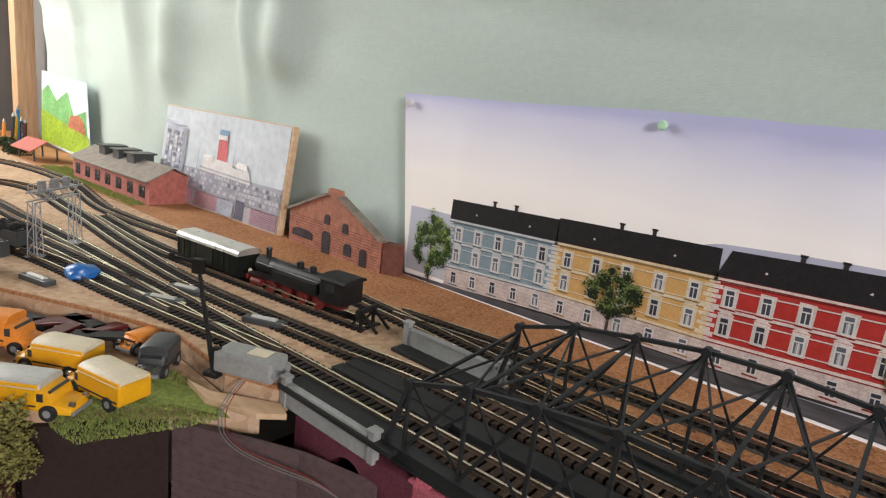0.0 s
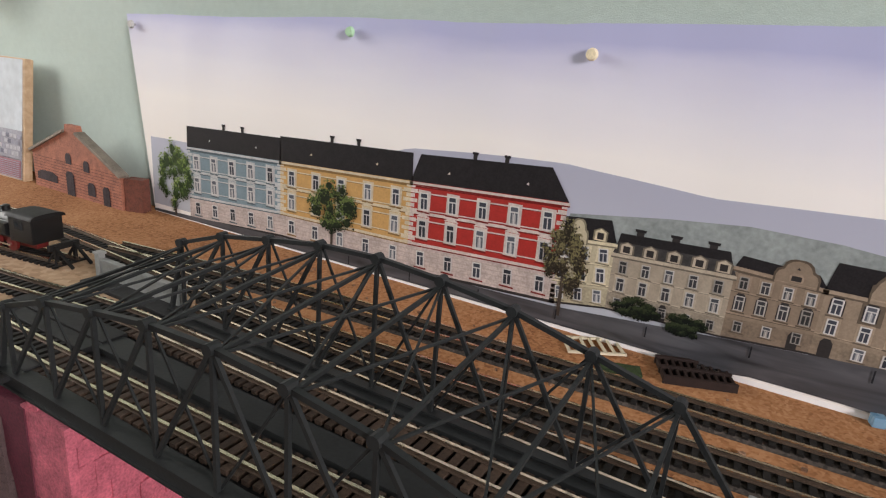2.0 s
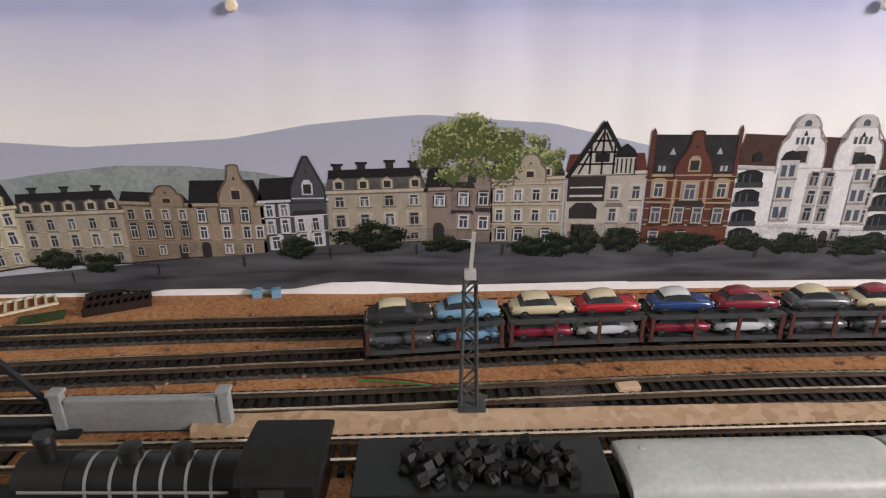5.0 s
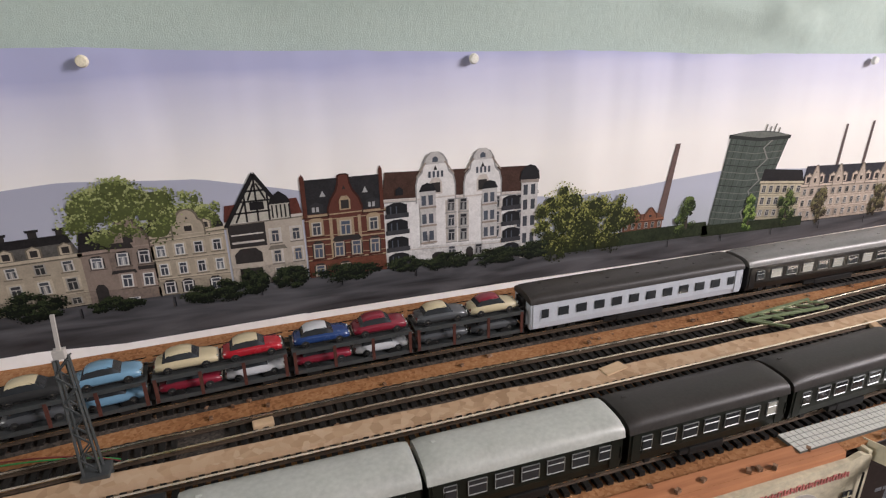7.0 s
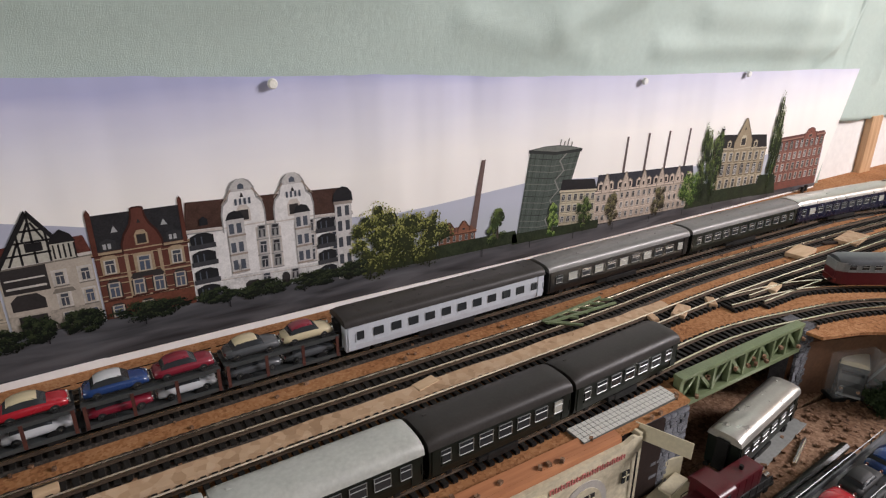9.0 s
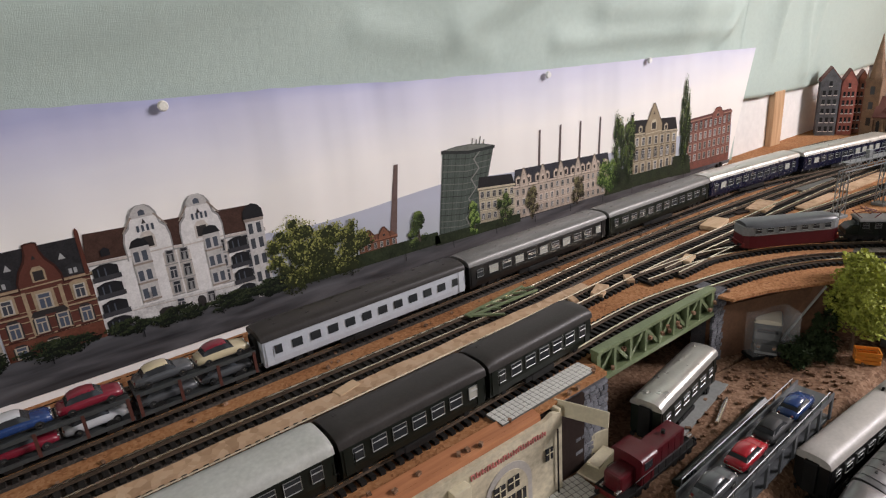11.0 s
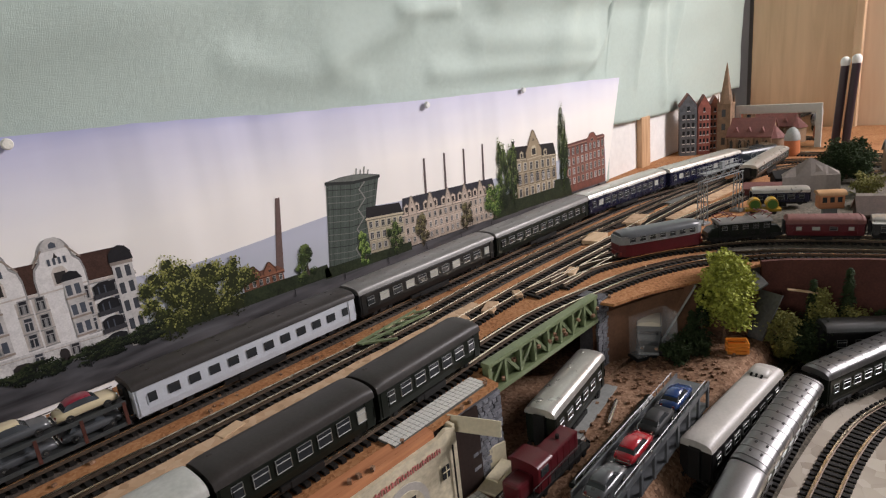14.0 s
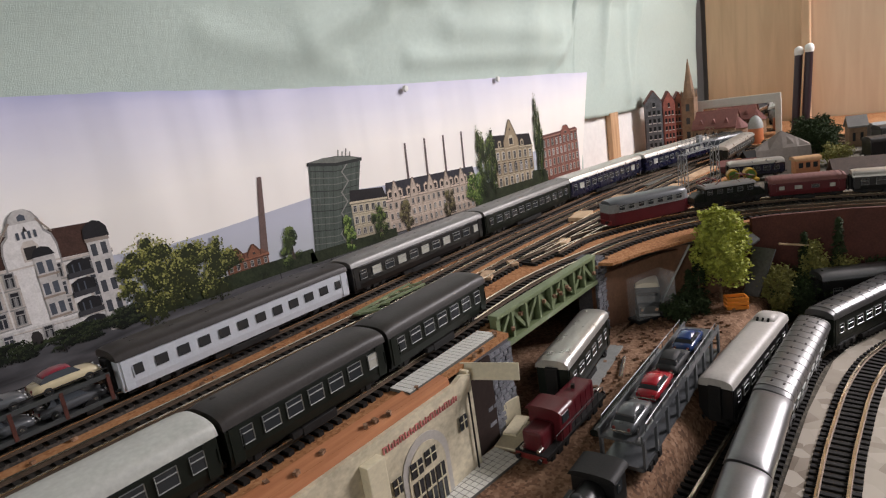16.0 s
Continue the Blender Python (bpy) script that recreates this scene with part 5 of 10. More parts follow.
house(1.345, 1.492, 0.024, 0.019, 0.112, 0.1, (0.29, 0.23, 0.15), BLACK, ((0.82, 8, 0.0075, 0.013, "s"), (0.55, 8, 0.0075, 0.015, "a"), (0.28, 8, 0.0075, 0.014, "s")), GREY_WIN, 0.022, gables=((1.42, 0.024, 0.154, "point"),), dormers=2, trim=(0.45, 0.39, 0.28), lines=((0.4, 0.014), (0.68, 0.014), (0.94, 0.02)), chimneys=((0.1, 0.006, 0.008),), seed=17)
house(1.53, 1.682, 0.01, 0.004, 0.107, 0.108, (0.2, 0.075, 0.055), (0.12, 0.05, 0.042), ((0.86, 9, 0.0075, 0.0125, "a"), (0.66, 9, 0.0075, 0.0125, "s"), (0.46, 9, 0.0075, 0.0125, "s"), (0.26, 9, 0.0075, 0.012, "s")), GREY_WIN, 0.004, gables=((1.63, 0.02, 0.12, "round"),), trim=(0.3, 0.17, 0.13), lines=((0.36, 0.01), (0.56, 0.01), (0.76, 0.01), (0.96, 0.02)), seed=18)
bm = B()
flat(bm, [(1.33, 0.018), (1.5, 0.012), (1.5, 0.035), (1.35, 0.04)], 7, 0)
flat(bm, [(1.285, 0.018), (1.36, 0.016), (1.352, 0.058), (1.3, 0.05)], 6.8, 0)
flat(bm, [(1.475, 0.012), (1.545, 0.008), (1.535, 0.045), (1.485, 0.05)], 6.8, 0)
flat(bm, [(0.93, 0.026), (1.09, 0.022), (1.09, 0.035), (0.93, 0.041)], 7, 0)
flat(bm, [(0.69, 0.033), (0.94, 0.028), (0.935, 0.046), (0.69, 0.05)], 7, 0)
part("hedge", bm, ink((0.02, 0.028, 0.012), 0.4, 60), poster, "dark printed hedge")
house(0.815, 0.87, 0.045, 0.043, 0.062, 0.06, (0.2, 0.085, 0.05), (0.16, 0.075, 0.05), ((0.5, 6, 0.004, 0.007, "p"),), GREY_WIN, 0.006, gables=((0.83, 0.008, 0.074, "point"), (0.852, 0.008, 0.073, "point")), seed=19)
leaf_blob("printed_tree", -0.69, 0.055, 0.034, 0.046, G2, 330, 0.002, 8, 11, "light green printed tree")
leaf_blob("printed_tree", -0.425, 0.062, 0.034, 0.03, G1, 360, 0.016, 8, 12, "round green printed tree")
leaf_blob("printed_tree", -0.158, 0.068, 0.023, 0.036, G3, 300, 0.012, 8, 13, "autumn brown printed tree")
leaf_blob("printed_tree", 0.29, 0.132, 0.052, 0.034, PALE, 600, None, 2.2, 14, "large bright green printed tree")
leaf_blob("printed_tree", 0.352, 0.13, 0.024, 0.024, PALE, 260, None, 2.2, 15, "bright green printed tree")
leaf_blob("printed_bush", 0.735, 0.07, 0.04, 0.044, GY, 560, None, 8, 16, "dark green printed bush")
leaf_blob("printed_bush", 0.79, 0.064, 0.046, 0.036, GY, 560, None, 9.2, 17, "yellow-green printed bush")
leaf_blob("printed_tree", 0.905, 0.056, 0.028, 0.03, G1, 260, 0.04, 8, 18, "small pointed printed tree", cone=True)
leaf_blob("printed_tree", 1.0, 0.052, 0.02, 0.03, G2, 240, 0.03, 8, 19, "yellow printed tree", cone=True)
for k, x in enumerate((1.06, 1.115, 1.22)):
    leaf_blob("printed_tree", x, 0.05 - 0.004 * k, 0.016, 0.026, G1 if k == 0 else G3, 180, 0.026, 8, 20 + k, "thin dark printed tree")
leaf_blob("printed_tree", 1.295, 0.052, 0.028, 0.03, G2, 300, 0.02, 8, 23, "green printed tree")
for k, (x, z0, z1) in enumerate(((1.322, 0.026, 0.154), (1.352, 0.03, 0.146), (1.518, 0.012, 0.19))):
    leaf_blob("printed_poplar", x, (z0 + z1) / 2, 0.0165, (z1 - z0) / 2, G1, 460, None, 8.5, 30 + k, "tall dark printed poplar")
for k, (x, z, rx, rz) in enumerate(((-0.09, 0.036, 0.02, 0.012), (-0.05, 0.034, 0.016, 0.01), (0.2, 0.056, 0.034, 0.015), (0.36, 0.046, 0.03, 0.012), (0.43, 0.05, 0.018, 0.013), (0.395, 0.052, 0.014, 0.014), (0.49, 0.047, 0.034, 0.011), (0.6, 0.044, 0.03, 0.01), (0.655, 0.041, 0.034, 0.01), (0.13, 0.046, 0.016, 0.01), (0.27, 0.048, 0.024, 0.008), (0.55, 0.047, 0.02, 0.009), (0.7, 0.043, 0.02, 0.011))):
    leaf_blob("printed_shrub", x, z, rx, rz, DK, 330, None, 9.5, 40 + k, "dark printed shrubs")
bm = B()
rnd = random.Random(5)
for k in range(26):
    x = -0.4 + k * 0.08
    z = lerp_on(ROAD, x) - 0.006
    flat(bm, [(x, z - 0.006), (x + 0.0012, z - 0.006), (x + 0.0012, z + 0.004), (x, z + 0.004)], 11, 0)
tagged(part("printed_post", bm, ink((0.015, 0.015, 0.018)), poster, "small dark printed posts along the road"), kind="stuff")
for k, (x, z, c) in enumerate(((-0.405, 0.245, (0.4, 0.62, 0.4)), (-0.16, 0.24, (0.75, 0.66, 0.45)), (0.098, 0.254, (0.72, 0.62, 0.45)), (0.288, 0.265, (0.74, 0.68, 0.52)), (0.626, 0.253, (0.78, 0.76, 0.68)), (1.151, 0.229, (0.74, 0.74, 0.72)), (1.394, 0.228, (0.74, 0.74, 0.72)), (-0.752, 0.237, (0.5, 0.5, 0.48)))):
    pin = thing("drawing_pin", "pale round drawing pin holding the backdrop", "pin", (x, 0, z), group="pins along the backdrop")
    b = B()
    rod(b, (0, -0.0045, 0), (0, -0.008, 0), 0.0052, 16, 0.004)
    part("head", b, ink(c), pin, smooth=True, angle=40)
    b = B()
    rod(b, (0, 0.002, 0), (0, -0.0045, 0), 0.0015, 8)
    part("shaft", b, "chrome", pin)

# ---- tracks ----
GAUGE = 0.0190
LINES = {
    "wall": [(-0.62, -0.13), (-0.5, -0.112), (-0.41, -0.1), (-0.3, -0.09), (-0.1, -0.08), (0.06, -0.0727), (0.19, -0.07), (0.275, -0.06), (0.36, -0.055), (0.57, -0.056), (0.8, -0.057), (1.05, -0.062), (1.35, -0.07), (1.7, -0.066), (1.9, -0.074), (2.0, -0.1), (2.07, -0.18), (2.09, -0.3), (2.08, -0.5)],
    "main": [(-2.0, -0.42), (-1.82, -0.22), (-1.55, -0.165), (-1.25, -0.2), (-1.0, -0.175), (-0.8, -0.138), (-0.62, -0.14), (-0.45, -0.15), (-0.33, -0.154), (-0.15, -0.143), (0.0, -0.133), (0.07, -0.13), (0.13, -0.126), (0.19, -0.124), (0.26, -0.118), (0.33, -0.113), (0.45, -0.109), (0.7, -0.108), (1.0, -0.109), (1.3, -0.114), (1.5, -0.123), (1.6, -0.14), (1.72, -0.172), (1.85, -0.198), (1.95, -0.235), (2.0, -0.3), (2.02, -0.4), (2.0, -0.55)],
    "third": [(-0.42, -0.178), (-0.2, -0.182), (0.0, -0.184), (0.13, -0.182), (0.23, -0.179), (0.32, -0.1745), (0.5, -0.169), (0.7, -0.17), (0.9, -0.17), (1.08, -0.162), (1.3, -0.165), (1.53, -0.178), (1.65, -0.19), (1.78, -0.21)],
    "fourth": [(-1.7, -0.44), (-1.5, -0.26), (-1.25, -0.252), (-1.0, -0.268), (-0.8, -0.272), (-0.6, -0.25), (-0.45, -0.23), (-0.2, -0.23), (0.05, -0.232), (0.3, -0.23), (0.65, -0.226), (0.9, -0.222), (1.1, -0.217), (1.31, -0.22), (1.5, -0.223), (1.62, -0.228), (1.8, -0.25), (1.92, -0.3), (1.97, -0.4), (1.95, -0.55)],
    "throat": [(1.1, -0.25), (1.22, -0.252), (1.363, -0.262), (1.464, -0.275), (1.571, -0.288), (1.7, -0.31), (1.82, -0.36), (1.9, -0.46)],
    "loop": [(1.06, -0.236), (1.14, -0.246), (1.2, -0.262), (1.275, -0.302), (1.325, -0.345), (1.365, -0.385), (1.395, -0.435), (1.42, -0.5), (1.445, -0.6), (1.47, -0.75)],
    "front": [(-1.9, -0.6), (-1.5, -0.37), (-1.2, -0.33), (-0.9, -0.315), (-0.6, -0.305), (-0.3, -0.298), (0.0, -0.29), (0.3, -0.293), (0.7, -0.292), (0.95, -0.282), (1.03, -0.286), (1.1, -0.299), (1.163, -0.313), (1.215, -0.333), (1.262, -0.362), (1.305, -0.41), (1.331, -0.45), (1.354, -0.507), (1.372, -0.56), (1.39, -0.7)],
    "siding": [(-1.2, -0.228), (-1.0, -0.236), (-0.85, -0.222), (-0.72, -0.205), (-0.6, -0.188)],
    "yard_lead": [(-0.6, -0.31), (-0.8, -0.345), (-1.0, -0.375), (-1.3, -0.44), (-1.7, -0.6)],
    "yard_lead_b": [(-0.75, -0.325), (-0.95, -0.34), (-1.2, -0.375), (-1.6, -0.48)],
    "low": [(0.5, -0.474), (0.7, -0.473), (0.85, -0.472), (1.056, -0.478), (1.18, -0.487), (1.29, -0.502), (1.4, -0.53)],
    "low_coaches": [(0.5, -0.527), (0.8, -0.521), (0.909, -0.5135), (1.05, -0.512), (1.15, -0.517), (1.235, -0.547), (1.3, -0.582)],
    "curve": [(0.6, -0.585), (0.8, -0.572), (0.94, -0.5645), (1.01, -0.5635), (1.1, -0.566), (1.175, -0.578), (1.25, -0.61), (1.3, -0.66)],
}
SLEEPER = {}
for key, m in (("black", "sleeper"), ("brown", "brownsleeper")):
    b = B()
    box(b, 0, 0, 0.0016, 0.0052 if key == "brown" else 0.0042, 0.0345, 0.0032, bevel=0.0)
    SLEEPER[key] = mesh_of("sleeper", b, m)


def rail_mesh(line, side, z):
    """A rail of foot, web and head, swept along the line."""
    b = B()
    w = 0.0011
    prof = [(-0.0016, 0.0032), (0.0016, 0.0032), (0.0016, 0.0037), (0.0006, 0.0041), (0.0006, 0.0056), (w, 0.006), (w, 0.0068), (-w, 0.0068), (-w, 0.006), (-0.0006, 0.0056), (-0.0006, 0.0041), (-0.0016, 0.0037)]
    rings = []
    for p, h in line:
        n = Vector((-math.sin(h), math.cos(h)))
        rings.append([(p.x + n.x * (side * GAUGE / 2 + a), p.y + n.y * (side * GAUGE / 2 + a), z + q) for a, q in prof])
    loft(b, rings)
    for f in b.faces:
        c = f.calc_center_median().z - z
        f.material_index = 0 if c > 0.0058 else 1
    return b


def track(key, z=0.0, brown=None, bed=None, own=(-9, 9), step=0.0082, skip=None):
    pts = LINES[key]
    line = spline(pts, 0.02)
    tr = thing("railway_track", "model railway track with worn rails on dark plastic sleepers", "track", group="railway tracks", kind="structure")
    for s in (1, -1):
        part("rail", rail_mesh(line, s, z), ("steel", "railside"), tr)
    rest = B()
    count = 0
    for p, h in spline(pts, step):
        if skip and skip[0] < p.x < skip[1]:
            continue
        isb = brown and brown[0] < p.x < brown[1]
        m = Matrix.Translation((p.x, p.y, z)) @ Matrix.Rotation(h, 4, "Z")
        if own[0] < p.x < own[1] and count < 290:
            share("sleeper", SLEEPER["brown" if isb else "black"], tr, m)
            count += 1
        else:
            c, s2 = math.cos(h), math.sin(h)
            lo = [rest.verts.new((p.x + c * a - s2 * q, p.y + s2 * a + c * q, z + zz)) for zz in (0.0, 0.0032) for a, q in ((-0.0021, -0.0172), (0.0021, -0.0172), (0.0021, 0.0172), (-0.0021, 0.0172))]
            for q in ((4, 5, 6, 7), (0, 1, 5, 4), (1, 2, 6, 5), (2, 3, 7, 6), (3, 0, 4, 7)):
                rest.faces.new([lo[k] for k in q])
    if rest.verts:
        tagged(part("sleepers", rest, "sleeper", tr), kind="stuff")
    else:
        rest.free()
    if bed:
        b = B()
        seg = [q for q in spline(pts, 0.02) if bed[0] < q[0].x < bed[1]]
        rings = []
        for p, h in seg:
            n = Vector((-math.sin(h), math.cos(h)))
            rings.append([(p.x + n.x * a, p.y + n.y * a, z + q) for a, q in ((-0.021, 0.0002), (0.021, 0.0002), (0.017, 0.0014), (-0.017, 0.0014))])
        loft(b, rings)
        part("ballast_bed", b, "ballast", tr, "dark strip of ballast")
    return tr


track("wall", bed=(-0.7, 1.6), own=(-0.3, 1.9))
track("main", bed=(-0.8, 1.6), own=(-0.5, 1.7))
track("third", bed=(-0.42, 1.5), own=(-0.4, 1.7), skip=(0.33, 0.36))
track("fourth", brown=(-0.43, 0.0), own=(-0.75, 1.2), skip=(0.0, 0.06))
track("front", brown=(-0.43, 0.0), own=(-0.75, 1.3))
track("throat", own=(1.0, 1.6))
track("loop", own=(1.0, 1.45))
track("siding", own=(-1.3, 0))
track("yard_lead", own=(-1.3, 0))
track("yard_lead_b", own=(-1.3, 0))
track("low", -0.116)
track("low_coaches", -0.116)
track("curve", -0.116, bed=None)

# ---- steel truss bridge over the gap ----
X0, X1, YB, YF = -0.435, 0.03, -0.198, -0.329
bridge = thing("truss_bridge", "dark grey plastic lattice truss bridge carrying two tracks", "bridge")
bm = B()
box(bm, (X0 + X1) / 2 - 0.01, -0.2635, -0.0035, X1 - X0 + 0.03, 0.13, 0.003)
part("deck", bm, "deck", bridge, "dark grey bridge deck")
for y in (YB, YF):
    bm = B()
    box(bm, (X0 + X1) / 2, y, 0.0005, X1 - X0, 0.0045, 0.011, bevel=0.0008)
    box(bm, (X0 + X1) / 2, y, 0.0055, X1 - X0, 0.008, 0.0016)
    box(bm, (X0 + X1) / 2, y, -0.005, X1 - X0, 0.008, 0.0018)
    part("side_girder", bm, "bridge", bridge)
for y in (-0.262, -0.205, -0.3215):
    bm = B()
    box(bm, (X0 + X1) / 2, y, 0.0005, X1 - X0, 0.009 if y != -0.262 else 0.022, 0.005, bevel=0.0006)
    part("walkway", bm, "bridge", bridge)
n = 9
NX_ = [-0.417 + 0.0488 * k for k in range(n)]
NZ_ = [0.068, 0.084, 0.092, 0.099, 0.101, 0.098, 0.092, 0.08, 0.067]
for y, dz in ((YB, 0.0), (YF, -0.013)):
    foot = [(-0.434, 0.004)] + [(x, 0.006) for x in NX_] + [(0.022, 0.004)]
    tops = [(x, z + dz) for x, z in zip(NX_, NZ_)]
    for a, b2 in [((foot[0]), tops[0])] + list(zip(tops, tops[1:])) + [(tops[-1], foot[-1])]:
        bm = B()
        beam(bm, (a[0], y, a[1]), (b2[0], y, b2[1]), 0.0034, 0.003)
        part("top_chord", bm, "bridge", bridge)
    for k in range(n):
        bm = B()
        beam(bm, (NX_[k], y, 0.004), (tops[k][0], y, tops[k][1]), 0.0025, 0.0024)
        part("post", bm, "bridge", bridge)
        bm = B()
        rod(bm, (tops[k][0], y - 0.0035, tops[k][1]), (tops[k][0], y + 0.0035, tops[k][1]), 0.0035, 10)
        part("gusset", bm, "bridge", bridge)
    for k in range(n - 1):
        a, b2 = (NX_[k], 0.006), tops[k + 1]
        if k >= 4:
            a, b2 = (NX_[k + 1], 0.006), tops[k]
        bm = B()
        beam(bm, (a[0], y, a[1]), (b2[0], y, b2[1]), 0.0022, 0.0026)
        part("diagonal", bm, "bridge", bridge)
        bm = B()
        c, d = ((NX_[k + 1], 0.006), tops[k]) if k < 4 else ((NX_[k], 0.006), tops[k + 1])
        beam(bm, (c[0], y + 0.002, c[1]), (d[0], y + 0.002, d[1]), 0.0012, 0.0016)
        part("counter_brace", bm, "bridge", bridge)
for k in range(n):
    bm = B()
    z = NZ_[k] - 0.004
    beam(bm, (NX_[k], YB, z), (NX_[k], YF, z - 0.013), 0.0022, 0.0024)
    part("cross_beam", bm, "bridge", bridge)
    if k < n - 1:
        z2 = NZ_[k + 1] - 0.004
        for a, b2, da, db in ((YB, YF, 0, -0.013), (YF, YB, -0.013, 0)):
            bm = B()
            beam(bm, (NX_[k], a, z + da), (NX_[k + 1], b2, z2 + db), 0.0013, 0.0015)
            part("wind_brace", bm, "bridge", bridge)

# deck plates of the approach and parapets
for y, w in ((-0.325, 0.03), (-0.277, 0.014), (-0.258, 0.02), (-0.20, 0.02)):
    bm = B()
    box(bm, -0.485, y, 0.0022, 0.13, w, 0.0044, bevel=0.0006)
    solid("approach_plate", bm, "deck", "dark grey plate between the rails before the bridge", "deck plate", group="approach plates")
for name, x0, x1, y, z0, z1, lab in (("parapet", -0.545, -0.44, -0.335, -0.015, 0.006, "pale grey plastic bridge parapet with end posts"), ("parapet", -0.548, -0.432, -0.19, 0.0, 0.022, "pale grey plastic parapet beside the tunnel mouth"), ("parapet", 0.018, 0.122, -0.201, 0.0, 0.024, "pale grey plastic parapet with two end posts")):
    p = thing(name, lab, "parapet", group="bridge parapets")
    bm = B()
    box(bm, (x0 + x1) / 2, y, (z0 + z1) / 2, x1 - x0, 0.004, z1 - z0, bevel=0.0006)
    part("panel", bm, "bridgelight", p)
    for x in (x0, x1):
        bm = B()
        box(bm, x, y, (z0 + z1) / 2 + 0.002, 0.007, 0.007, z1 - z0 + 0.004, bevel=0.001)
        box(bm, x, y, z1 + 0.005, 0.009, 0.009, 0.0025, bevel=0.0008)
        part("end_post", bm, "bridgelight", p)
    bm = B()
    box(bm, (x0 + x1) / 2, y, z1 - 0.001, x1 - x0 - 0.01, 0.006, 0.003, bevel=0.0006)
    part("coping", bm, "bridgelight", p)
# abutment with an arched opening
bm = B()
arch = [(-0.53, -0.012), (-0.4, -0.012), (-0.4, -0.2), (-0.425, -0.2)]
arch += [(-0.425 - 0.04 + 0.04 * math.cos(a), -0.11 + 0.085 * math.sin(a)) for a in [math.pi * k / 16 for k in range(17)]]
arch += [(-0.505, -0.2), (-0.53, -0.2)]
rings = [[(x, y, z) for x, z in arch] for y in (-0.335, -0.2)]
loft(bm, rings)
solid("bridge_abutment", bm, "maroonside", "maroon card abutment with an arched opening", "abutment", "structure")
bm = B()
for i in range(12):
    for j in range(9):
        y, z = -0.33 + 0.128 * i / 12 + 0.005, -0.018 - 0.02 * j
        box(bm, -0.394 + 0.004 * noise.noise((i * 0.7, j * 0.9, 0)), y, z, 0.012, 0.0145, 0.023, rx=5 * noise.noise((i, j, 2)))
box(bm, -0.38, -0.331, -0.045, 0.05, 0.006, 0.07, rx=0)
solid("foam_rock_wall", bm, "maroon", "rough maroon foam end face under the bridge, brightened as if lit", "abutment", "structure")
# olive girder bridge on the right
gb = thing("girder_bridge", "olive green plastic girder with cross bracing", "bridge")
for zc, h in ((0.0095, 0.004), (-0.0205, 0.005)):
    bm = B()
    box(bm, 0.977, -0.314, zc, 0.2, 0.01, h, bevel=0.0006)
    part("flange", bm, "green", gb)
for k in range(9):
    bm = B()
    x = 0.88 + 0.0243 * k
    box(bm, x, -0.314, -0.0055, 0.0055 if k in (0, 8) else 0.0036, 0.007, 0.0275)
    part("post", bm, "green", gb)
    if k < 8:
        bm = B()
        a, b2 = (x, -0.3145, -0.018), (x + 0.0243, -0.3145, 0.008)
        if k % 2:
            a, b2 = (a[0], a[1], 0.008), (b2[0], b2[1], -0.018)
        beam(bm, a, b2, 0.003, 0.0035)
        part("brace", bm, "green", gb)
        bm = B()
        box(bm, x + 0.012, -0.309, -0.0055, 0.024, 0.0015, 0.026)
        part("web_plate", bm, "green", gb)
# grey stone piers of the girder bridge: courses of separate blocks
for px, py, w, top, sd in ((0.84, -0.332, 0.068, -0.004, 1), (1.09, -0.318, 0.022, 0.004, 2)):
    pier = thing("stone_pier", "dark grey stone-block pier of the girder bridge", "pier", group="stone piers", kind="structure")
    bm = B()
    box(bm, px, py + 0.014, (top - 0.09) / 2, w - 0.003, 0.026, top + 0.09)
    part("core", bm, "stonejoint", pier)
    rnd = random.Random(sd)
    blocks = {}
    for j in range(int((top + 0.088) / 0.0047)):
        z = -0.085 + j * 0.0047
        x = px - w / 2 - rnd.uniform(0, 0.005)
        while x < px + w / 2 - 0.002:
            L = rnd.choice((0.006, 0.008, 0.0105))
            if L not in blocks:
                b = B()
                box(b, 0, 0, 0, L - 0.0007, 0.003, 0.0041, bevel=0.0005)
                blocks[L] = mesh_of("stone", b, "greystone")
            xa = max(px - w / 2, min(px + w / 2 - L / 2, x + L / 2))
            share("stone", blocks[L], pier, Matrix.Translation((xa, py + rnd.uniform(-0.0006, 0.0006), z)))
            x += L

# ---- rolling stock ----
WHEEL = B()
rod(WHEEL, (0, -0.0015, 0), (0, 0.0015, 0), 0.0055, 16)
rod(WHEEL, (0, -0.0005, 0), (0, 0.0022, 0), 0.0064, 16)
WHEEL = mesh_of("wheel", WHEEL, "soot")
AXLE = B()
for s in (-1, 1):
    rod(AXLE, (0, s * 0.0105, 0), (0, s * 0.0075, 0), 0.0055, 14)
    rod(AXLE, (0, s * 0.0085, 0), (0, s * 0.0072, 0), 0.0064, 14)
rod(AXLE, (0, -0.012, 0), (0, 0.012, 0), 0.001, 6)
AXLE = mesh_of("wheelset", AXLE, "soot")
BUFFER = B()
rod(BUFFER, (0, 0, 0), (0.004, 0, 0), 0.0012, 8)
rod(BUFFER, (0.004, 0, 0), (0.005, 0, 0), 0.0024, 10)
BUFFER = mesh_of("buffer", BUFFER, "black")


